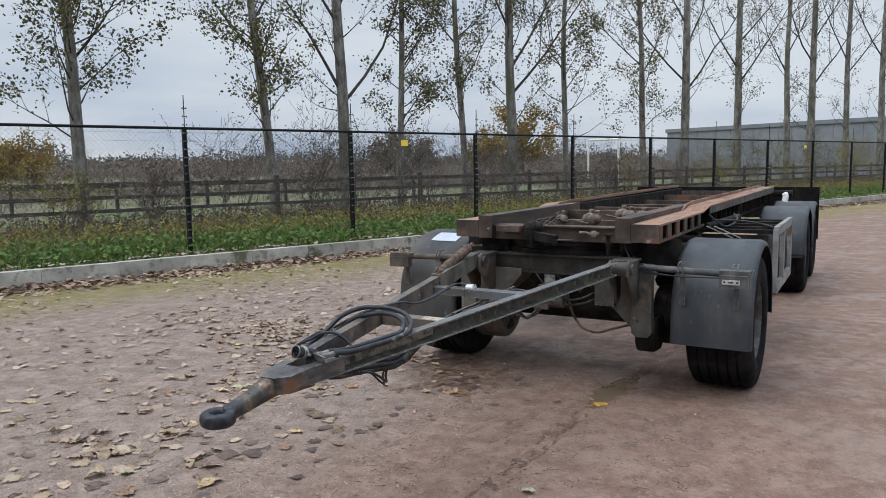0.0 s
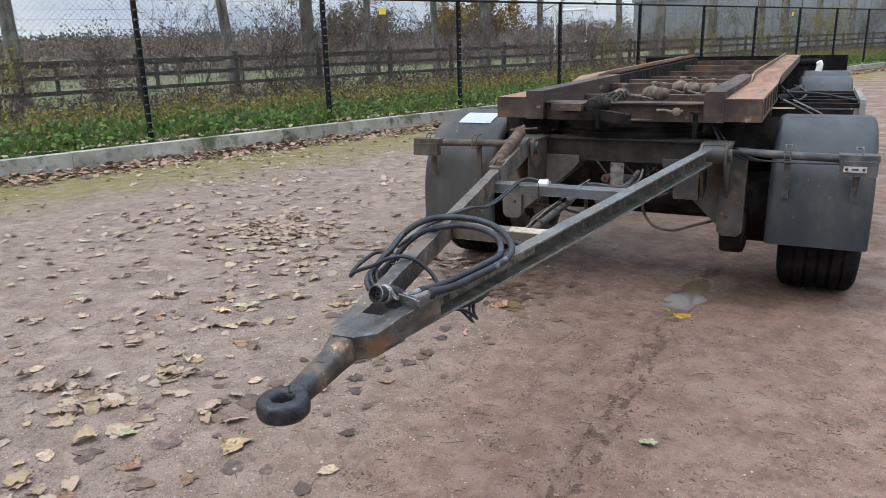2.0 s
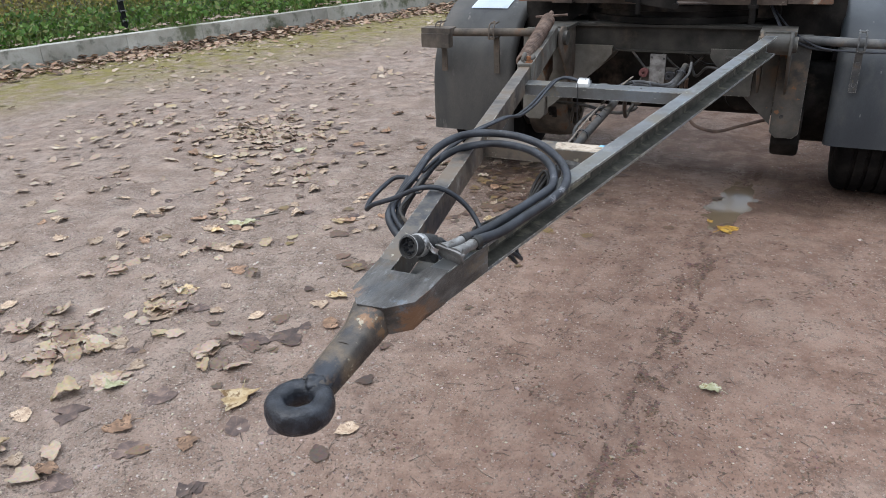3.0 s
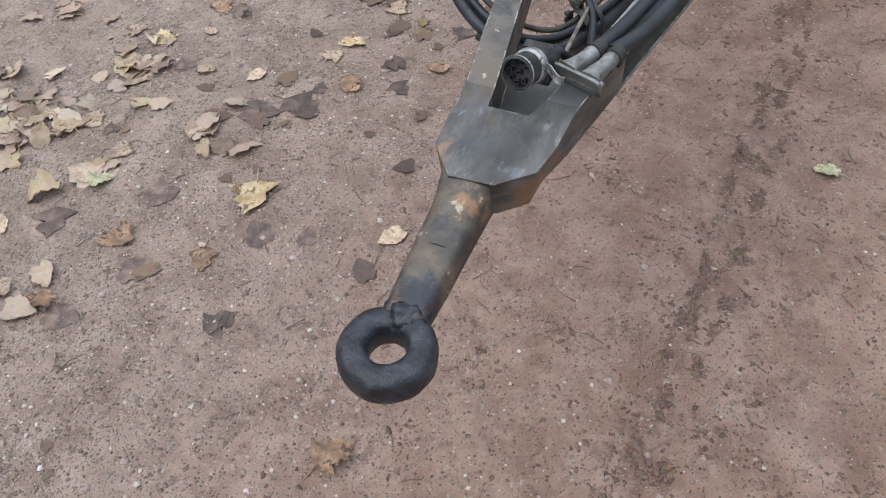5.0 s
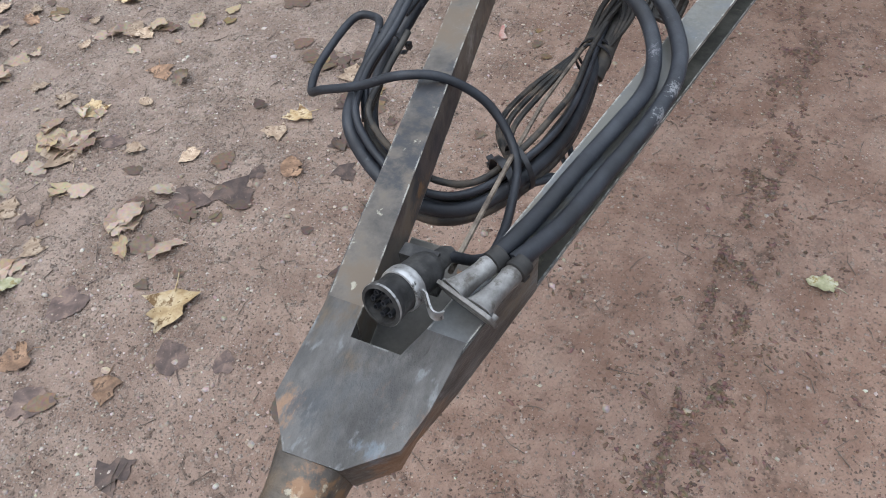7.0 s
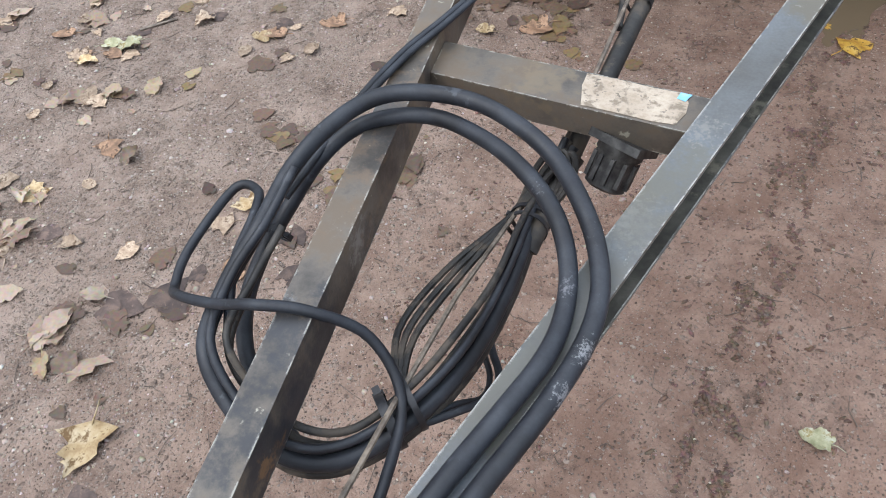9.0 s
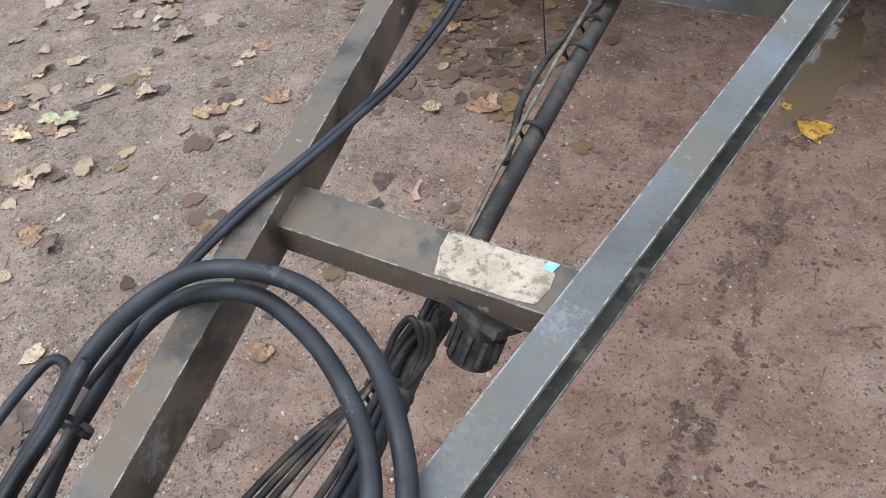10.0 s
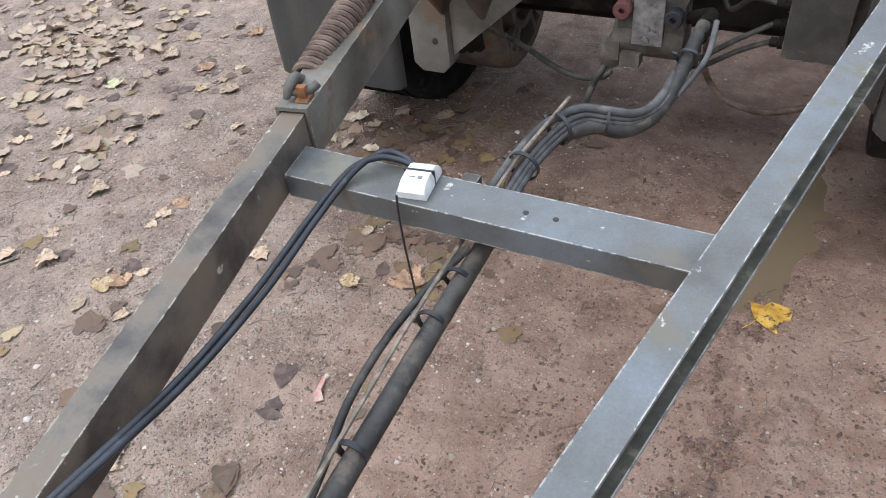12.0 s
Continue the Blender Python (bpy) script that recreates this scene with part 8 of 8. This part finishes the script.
# ---- fallen leaves ----
def leaf_mesh(name, seed, curl, lobes):
    """A fallen leaf: a broad, toothed blade with a pointed tip, bent and curled about its midrib, with a stalk. Its length is 1."""
    gen = np.random.default_rng(seed)
    bm = bmesh.new()
    n = 15
    us = (-1, -0.72, -0.36, 0, 0.36, 0.72, 1)
    lean, roll_, arch, dip = gen.normal(0, 0.1), gen.uniform(-0.5, 1.0), gen.uniform(-0.35, 0.5), gen.uniform(0.0, 0.35)
    bite = {int(q): gen.uniform(0.45, 0.75) for q in gen.integers(2, n - 2, 2)} if gen.random() < 0.7 else {}
    spots_ = []
    for i in range(n + 1):
        f = i / n
        if lobes:
            w = 0.47 * (min(1, f / 0.2) ** 0.6) * (1 - max(0, (f - 0.2) / 0.8) ** 1.35) * (1 + 0.26 * math.cos(f * 6.3 * 2.1 - 2.2))
        else:
            w = 0.45 * math.sin(math.pi * min(1.0, 0.06 + 0.94 * f) ** (0.62 + 0.1 * (seed % 3))) ** 0.72 * (1 - 0.22 * f)
        for u in us:
            ww = w
            if abs(u) == 1:
                ww = w * (1 + (0.045 if i % 2 else -0.03) + 0.12 * noise.noise((u * 3, f * 5, seed)))
                if u > 0 and i in bite:
                    ww *= bite[i]
            x = u * ww + lean * f * f
            y = f - 0.42 - 0.1 * abs(u) * (1 - f) ** 3 + 0.03 * noise.noise((u * 2, f * 3, seed + 7))
            z = curl * (0.3 * roll_ * (u * ww) ** 2 * 2.2 + 0.7 * arch * (f - 0.45) ** 2 + 0.6 * dip * abs(u) * ww * 0.5 + 0.1 * noise.noise((u * 0.9 + seed, f * 2.4, 1.5)) + 0.09 * abs(u) * noise.noise((u * 2.2, f * 6.5, seed + 3.5)))
            spots_.append(Vector((x, y, z)))
    low = min(q.z for q in spots_)
    verts_ = [bm.verts.new((q.x, q.y, q.z - low + 0.012)) for q in spots_]
    k = len(us)
    for i in range(n):
        for j in range(k - 1):
            bm.faces.new((verts_[i * k + j], verts_[i * k + j + 1], verts_[(i + 1) * k + j + 1], verts_[(i + 1) * k + j]))
    foot_z = verts_[3].co.z
    tube(bm, [(0, -0.42, foot_z), (0.03 + 0.05 * gen.normal(), -0.62, foot_z * 0.6 + 0.03), (0.1 * gen.normal(), -0.92, 0.02)], [0.02, 0.016, 0.014], 4)
    for f in bm.faces:
        f.smooth = True
    data = bpy.data.meshes.new(name)
    bm.to_mesh(data)
    bm.free()
    return data


VARIANTS = {}
for tone, matl in LEAF_TONES.items():
    VARIANTS[tone] = []
    for k in range(5):
        d = leaf_mesh("fallen_leaf", 7 * k + len(tone), 0.2 if tone == "dark" else (0.6 + 0.5 * (k % 3)), k in (1, 3))
        d.materials.append(matl)
        VARIANTS[tone].append(d)
LEAF_WORDS = {"pale": "pale tan dry fallen leaf on the dirt", "yellow": "yellow fallen leaf with a stalk on the dirt", "green": "pale green fallen leaf on the dirt",
              "gold": "golden yellow fallen leaf in the puddle's edge", "brown": "brown dry fallen leaf on the dirt", "dark": "dark wet leaf pressed flat into the dirt"}


def fallen_leaf(x, y, size, tone, turn, variant=0, tilt=0.0):
    ob = new("fallen_leaf", VARIANTS[tone][variant % 5])
    flat = 0.3 if tone == "dark" else 1.0
    ob.matrix_basis = Matrix.Translation((x, y, ground_height(x, y) + 0.002)) @ pose(0, 0, 0, tilt, tilt * 0.5, turn) @ Matrix.Diagonal((size, size, size * flat, 1))
    return tagged(ob, LEAF_WORDS[tone], "leaf", "leaves on the dirt")


SINGLE = []


def leaf_at(x, y, size, tone, turn, variant):
    """A leaf with a place of its own, kept clear of the scattered ones."""
    SINGLE.append((x, y))
    fallen_leaf(x, y, size, tone, turn, variant, 4 * math.sin(len(SINGLE) * 3.7) if tone != "dark" else 0)


leaf_at(-0.777, 0.622, 0.125, "yellow", 205, 1)
leaf_at(-0.36, 0.63, 0.075, "pale", 150, 0)
leaf_at(0.634, 1.269, 0.062, "green", 80, 2)
leaf_at(-1.474, 0.964, 0.13, "pale", 70, 1)
leaf_at(-1.093, 1.099, 0.066, "pale", 160, 0)
leaf_at(-0.912, 1.284, 0.075, "pale", 110, 3)
leaf_at(-0.786, 0.382, 0.075, "brown", 200, 3)
leaf_at(-0.625, 0.24, 0.085, "dark", 330, 1)
leaf_at(-0.914, 0.29, 0.1, "dark", 290, 0)
leaf_at(-1.047, 0.53, 0.11, "dark", 170, 2)
leaf_at(-0.696, 0.513, 0.095, "dark", 60, 4)
leaf_at(-0.868, 1.02, 0.13, "dark", 250, 3)
leaf_at(-0.977, 0.95, 0.115, "dark", 280, 2)
leaf_at(-0.566, 0.55, 0.06, "dark", 20, 0)
leaf_at(-1.006, 0.105, 0.095, "dark", 285, 4)
leaf_at(-1.082, 0.12, 0.07, "brown", 100, 2)
leaf_at(-1.257, 0.34, 0.11, "dark", 210, 1)
leaf_at(-1.041, 0.357, 0.085, "brown", 140, 4)
leaf_at(-1.3, 0.523, 0.085, "pale", 80, 4)
leaf_at(-1.392, 0.271, 0.075, "pale", 250, 0)
leaf_at(-0.776, 1.171, 0.08, "brown", 30, 0)
leaf_at(-1.206, 0.103, 0.06, "pale", 130, 2)
leaf_at(-1.27, 0.647, 0.07, "pale", 50, 3)
leaf_at(-1.449, 0.732, 0.08, "pale", 20, 3)
leaf_at(-1.231, 0.517, 0.075, "green", 330, 1)
leaf_at(-1.526, 1.17, 0.085, "yellow", 60, 3)
leaf_at(-1.639, 1.161, 0.075, "pale", 200, 1)
leaf_at(-1.262, 1.058, 0.06, "pale", 290, 2)
leaf_at(-0.83, 1.621, 0.085, "pale", 15, 3)
leaf_at(0.537, 2.66, 0.11, "gold", 310, 3)
leaf_at(0.44, 2.76, 0.04, "gold", 40, 0)
leaf_at(-0.59, 2.355, 0.06, "yellow", 95, 2)
leaf_at(-2.304, 3.067, 0.09, "green", 45, 1)
leaf_at(-1.337, 1.971, 0.06, "pale", 200, 0)
leaf_at(-0.433, 2.422, 0.1, "brown", 130, 4)
leaf_at(-0.574, 1.997, 0.075, "dark", 200, 2)
leaf_at(-0.542, 1.9, 0.07, "dark", 10, 1)
leaf_at(-0.93, 2.36, 0.075, "pale", 250, 3)
leaf_at(-0.56, 1.56, 0.08, "dark", 75, 3)
leaf_at(-0.2, 0.05, 0.09, "brown", 330, 1)
leaf_at(-0.86, 1.12, 0.055, "dark", 12, 0)
leaf_at(-0.7, 1.32, 0.08, "dark", 140, 1)
leaf_at(-0.62, 1.21, 0.075, "dark", 240, 3)
leaf_at(-0.55, 1.35, 0.07, "brown", 80, 0)
lg = np.random.default_rng(8)
count = 0
while count < 210:
    x, y = lg.uniform(-3.2, 0.1), lg.uniform(-0.9, 4.2)
    if lg.random() > min(1.0, max(0.03, (-x - 0.35) / 1.5)) * (0.55 + 0.9 * noise.noise((x * 1.3, y * 1.3, 17))):
        continue
    if any((x - q[0]) ** 2 + (y - q[1]) ** 2 < 0.006 for q in SINGLE):
        continue
    tone = lg.choice(["pale", "yellow", "brown", "dark", "green"], p=[0.56, 0.05, 0.19, 0.18, 0.02])
    fallen_leaf(x, y, lg.uniform(0.04, 0.09), str(tone), lg.uniform(0, 360), int(lg.integers(0, 5)), float(lg.normal(0, 5)) if tone != "dark" else 0)
    count += 1


def litter(name, pts, size, tone, seed, label, lift=0.012):
    """Many small curled leaves in one mesh."""
    gen = np.random.default_rng(seed)
    n = len(pts)
    a = gen.uniform(0, 2 * math.pi, n)
    s = (size * gen.uniform(0.5, 1.3, n))[:, None]
    d = np.stack([np.cos(a), np.sin(a), gen.normal(0, 0.2, n)], 1) * s
    e = np.stack([-np.sin(a), np.cos(a), gen.normal(0, 0.25, n)], 1) * s * 0.75
    up = np.zeros((n, 3))
    up[:, 2] = gen.uniform(0.1, 0.6, n) * s[:, 0]
    p = np.asarray(pts)
    v = np.stack([p - d, p - d * 0.45 + e * 0.9 + up * 0.5, p + d * 0.35 + e * 0.7 + up * 0.3, p + d * 1.1 + up * 0.4, p + d * 0.35 - e * 0.7 + up * 0.6, p - d * 0.45 - e * 0.9 + up * 0.2, p + up * 0.05], 1).reshape(-1, 3)
    v[:, 2] += lift
    i = np.arange(n)[:, None] * 7
    f = np.concatenate([i + np.array([[k, (k + 1) % 6, 6]]) for k in range(6)], 0)
    ob = stuff_np(name, v, f, tone)
    return tagged(ob, label, "leaves", kind="stuff")


pts = []
while len(pts) < 2000:
    x, y = lg.uniform(-8.5, 1.2), lg.uniform(-2.2, 12)
    if -3.4 < x < 1.2 and -1.2 < y < 4.4:
        continue
    away = (x - KERB_K * y - KERB_X) * 0.933
    if away < 0.05:
        continue
    dens = 0.55 * min(1.0, max(0.02, (-x + 0.12 * y - 0.3) / 2.2)) * (0.5 + 0.9 * noise.noise((x * 0.7, y * 0.7, 12)))
    if lg.random() < dens:
        pts.append((x, y, ground_height(x, y)))
litter("leaf_litter", pts, 0.034, LITTER, 71, "scattered tan fallen leaves over the yard")
pts = []
while len(pts) < 9000:
    s = lg.uniform(-4, 40)
    d = abs(lg.normal(0, 0.24))
    if lg.random() > 0.5 + 0.6 * noise.noise((s * 0.5, d, 2)):
        continue
    p = kerb_point(s, -d - 0.02)
    pts.append((p.x, p.y, 0.22 * max(0, 0.32 - d) * lg.random()))
litter("kerb_leaves", pts, 0.046, KERB_LEAF, 72, "drift of tan fallen leaves along the kerb")
pts = []
for k in range(1800):
    p = kerb_point(lg.uniform(-4, 36), 0.16 + abs(lg.normal(0, 0.25)))
    pts.append((p.x, p.y, KERB_H + 0.01))
litter("verge_leaves", pts, 0.034, LITTER, 73, "fallen leaves on the verge behind the kerb")


def leaf_mass(name, spots, tone, seed, label, flat=1.0):
    """Many crumpled leaves of the same shapes in one mesh; spots are (x, y, size)."""
    gen = np.random.default_rng(seed)
    vs_, fs_, base = [], [], 0
    shapes = []
    for d in VARIANTS["pale"]:
        v = np.zeros(len(d.vertices) * 3, dtype=np.float32)
        d.vertices.foreach_get("co", v)
        shapes.append((v.reshape(-1, 3), np.array([tuple(q.vertices) for q in d.polygons if len(q.vertices) == 4])))
    for x, y, size in spots:
        v, f = shapes[int(gen.integers(0, len(shapes)))]
        m = np.array(pose(0, 0, 0, float(gen.normal(0, 9)) * flat, float(gen.normal(0, 9)) * flat, float(gen.uniform(0, 360))).to_3x3())
        w = (v * np.array([gen.uniform(0.8, 1.15), 1, flat * gen.uniform(0.7, 1.6)])) @ m.T * size
        w += np.array([x, y, ground_height(x, y) + 0.003])
        vs_.append(w)
        fs_.append(f + base)
        base += len(v)
    return tagged(stuff_np(name, np.concatenate(vs_), np.concatenate(fs_), tone), label, "leaves", kind="stuff")


spots = []
for cx_, cy_, n, sd in ((-2.75, 3.35, 120, 0.24), (-3.0, 3.5, 40, 0.3), (-1.53, 1.02, 9, 0.08), (-1.45, 0.72, 7, 0.08), (-1.68, 0.65, 34, 0.09), (-1.86, 0.66, 14, 0.1), (-1.27, 0.54, 3, 0.04), (-2.0, 1.2, 10, 0.12), (-1.62, 1.5, 9, 0.12), (-1.1, 0.83, 6, 0.045), (-0.98, 0.77, 3, 0.03),
                        (-1.05, 3.05, 14, 0.1), (-1.98, 2.66, 10, 0.09), (-2.5, 3.1, 16, 0.2), (-2.9, 3.15, 18, 0.22), (-2.3, 2.2, 12, 0.3), (-1.9, -0.1, 25, 0.3), (-1.35, 0.2, 8, 0.14), (-4.3, 3.4, 30, 0.4), (-1.48, 0.93, 5, 0.05)):
    for k in range(n):
        spots.append((lg.normal(cx_, sd), lg.normal(cy_, sd), lg.uniform(0.04, 0.1)))
while len(spots) < 540:
    x, y = lg.uniform(-3.4, -0.5), lg.uniform(-1.2, 4.4)
    if lg.random() < min(1.0, (-x - 0.4) / 1.7) * (0.5 + 0.9 * noise.noise((x * 1.1, y * 1.1, 52))):
        spots.append((x, y, 0.018 + 0.06 * lg.random() ** 1.6))
leaf_mass("leaf_heap", spots, LITTER, 74, "loose tan and brown fallen leaves scattered on the dirt")
spots = [(lg.normal(-0.7, 0.22), lg.normal(3.02, 0.13), lg.uniform(0.035, 0.075)) for k in range(95)]
for k in range(22):
    spots.append((lg.normal(-0.5, 0.5), lg.normal(2.8, 0.7), lg.uniform(0.03, 0.08)))
for k in range(110):
    spots.append((lg.uniform(-2.6, -0.15), lg.uniform(-0.9, 3.6), lg.uniform(0.02, 0.08)))
for cx_, cy_, n, sd in ((-0.37, 2.47, 10, 0.06), (-0.97, 1.68, 9, 0.055), (-0.75, 1.48, 7, 0.05), (-0.51, 1.65, 4, 0.04), (-1.23, 1.95, 5, 0.05), (-0.72, 2.46, 6, 0.06), (-0.98, 0.92, 3, 0.03), (-1.09, 0.87, 4, 0.05), (-0.88, 1.0, 4, 0.035), (-0.6, 2.72, 26, 0.09), (-0.42, 2.62, 14, 0.07), (-0.35, 2.78, 10, 0.07)):
    for k in range(n):
        spots.append((lg.normal(cx_, sd), lg.normal(cy_, sd), lg.uniform(0.03, 0.085)))
leaf_mass("wet_leaf_bits", spots, WET_LEAF, 75, "dark wet scraps of leaf trodden into the dirt", 0.25)

# ---- stones, clods and twigs ----
OCTA = np.array([(1, 0, 0), (0, 1, 0), (-1, 0, 0), (0, -1, 0), (0, 0, 1), (0.6, 0.6, 0.5), (-0.6, 0.6, 0.45), (-0.6, -0.6, 0.5), (0.6, -0.6, 0.45), (0, 0, -0.6)])
OCTA_F = np.array([(0, 1, 5), (1, 2, 6), (2, 3, 7), (3, 0, 8), (0, 5, 8), (1, 6, 5), (2, 7, 6), (3, 8, 7), (5, 6, 4), (6, 7, 4), (7, 8, 4), (8, 5, 4)])


def stones(name, xy, sizes, tone, seed, label, flat=0.6, long=(0.7, 1.3)):
    gen = np.random.default_rng(seed)
    n = len(xy)
    a = gen.uniform(0, 2 * math.pi, n)
    v = np.repeat(OCTA[None], n, 0) * (1 + gen.normal(0, 0.18, (n, 10, 1)))
    v[:, :, 2] *= flat
    v[:, :, 0] *= gen.uniform(long[0], long[1], (n, 1))
    r = np.stack([v[:, :, 0] * np.cos(a)[:, None] - v[:, :, 1] * np.sin(a)[:, None], v[:, :, 0] * np.sin(a)[:, None] + v[:, :, 1] * np.cos(a)[:, None], v[:, :, 2]], 2)
    r *= np.asarray(sizes)[:, None, None]
    base = np.array([(x, y, ground_height(x, y)) for x, y in xy])
    r += base[:, None, :]
    f = (np.arange(n)[:, None, None] * 10 + OCTA_F[None]).reshape(-1, 3)
    return tagged(stuff_np(name, r.reshape(-1, 3), f, tone), label, "stones", kind="stuff")


xy, sz = [], []
while len(xy) < 36000:
    x, y = lg.uniform(-2.8, 1.7), lg.uniform(-1.0, 4.3)
    dens = 0.1 + 0.9 * min(1, max(0, (0.25 - x) / 1.1))
    dens *= 0.45 + 0.9 * noise.noise((x * 2.2, y * 2.2, 30))
    if lg.random() < dens:
        xy.append((x, y))
        sz.append(0.0012 + 0.0026 * lg.random() ** 3 + (0.005 * lg.random() if lg.random() < 0.05 else 0))
stones("grit", xy, sz, STONE, 81, "loose pale grit on the packed dirt")
xy, sz = [], []
while len(xy) < 8000:
    x, y = lg.uniform(-2.8, 1.6), lg.uniform(-1.0, 4.3)
    if lg.random() < (0.1 + 0.9 * min(1, max(0, (0.2 - x) / 1.0))) * (0.4 + 1.0 * noise.noise((x * 3, y * 3, 33))):
        xy.append((x, y))
        sz.append(0.0014 + 0.0045 * lg.random() ** 3)
stones("stone_chips", xy, sz, CHIP, 84, "pale stone chips in the dirt", 0.5)
xy = [(lg.uniform(-2.6, 1.6), lg.uniform(-0.9, 4.0)) for k in range(170)] + [(-2.6 + 2.9 * lg.random() ** 0.8, lg.uniform(-0.7, 3.6)) for k in range(380)] + [(-0.796, 0.743), (-0.555, 1.089), (0.75, 1.02), (0.64, 0.98), (0.52, 1.5), (0.9, 0.75), (0.83, 0.83)]
stones("pebble", xy, [0.0045 + 0.0075 * lg.random() ** 2.5 for _ in xy], STONE, 82, "small pale pebbles lying on the dirt")
xy, sz = [], []
while len(xy) < 9000:
    y = lg.uniform(-0.6, 3.6)
    x = 0.37 + 0.052 * y + 0.015 * math.sin(y * 2.1) + (0.036 if lg.random() < 0.55 else -0.028) + lg.normal(0, 0.011) + (0.08 * lg.normal() if lg.random() < 0.2 else 0)
    if lg.random() < 2.6 * noise.noise((x * 26, y * 13, 40)) + 0.02 + 0.6 * noise.noise((x * 3, y * 3, 44)):
        xy.append((x, y))
        sz.append(0.0014 + 0.0042 * lg.random() ** 2.2)
while len(xy) < 17500:
    x, y = lg.uniform(-0.35, 1.6), lg.uniform(-0.8, 3.6)
    if lg.random() < 2.2 * noise.noise((x * 7, y * 7, 47)) + 1.6 * noise.noise((x * 40, y * 40, 48)) - 0.3:
        xy.append((x, y))
        sz.append(0.0013 + 0.0042 * lg.random() ** 3)
stones("soil_crumbs", xy, sz, CLOD, 83, "dark crumbs of soil in the wheel track", 0.7, (0.8, 2.6))
bm = bmesh.new()
for k in range(650):
    x, y, a, ln = lg.uniform(-2.6, 1.5), lg.uniform(-0.8, 3.8), lg.uniform(0, 6.28), lg.uniform(0.02, 0.085)
    z = ground_height(x, y) + 0.002
    d = Vector((math.cos(a), math.sin(a), 0)) * ln
    s = Vector((-d.y, d.x, 0)) * lg.normal(0, 0.2)
    tube(bm, [Vector((x, y, z)), Vector((x, y, z + 0.003)) + d * 0.5 + s, Vector((x, y, z)) + d], [0.0013, 0.0011, 0.0007], 4)
tagged(part("twigs", bm, TWIGWOOD), "small dark twigs and stalks on the dirt", "twigs", kind="stuff")
bm = bmesh.new()
box(bm, -0.07, 0.07, -0.006, 0.006, 0.0, 0.006, pose(-1.757, 2.004, ground_height(-1.757, 2.004) + 0.002, 0, 1, 52))
soften(bm, 0.0015, 1)
tagged(part("wood_splinter", bm, ROD), "pale flat splinter of wood on the dirt", "splinter")
RED = shader("red_scrap", [(0.33, 0.14, 0.115), (0.36, 0.22, 0.185), (0.38, 0.3, 0.255)], 40, rough=(0.4, 0.6), bump=0.2, depth=0.002)
bm = bmesh.new()
zz = ground_height(-0.455, 1.99) + 0.004
prism(bm, [(-0.45 + 1.05 * (x_ + 0.455), 1.993 + 1.0 * (y_ - 1.99)) for x_, y_ in ((-0.475, 2.03), (-0.462, 2.025), (-0.452, 1.985), (-0.432, 1.965), (-0.445, 1.95), (-0.462, 1.965), (-0.468, 1.99))], zz, [zz + 0.003 + 0.003 * (i % 3) for i in range(7)])
tagged(part("plastic_scrap", bm, RED), "small torn red and white scrap of plastic on the dirt", "litter")
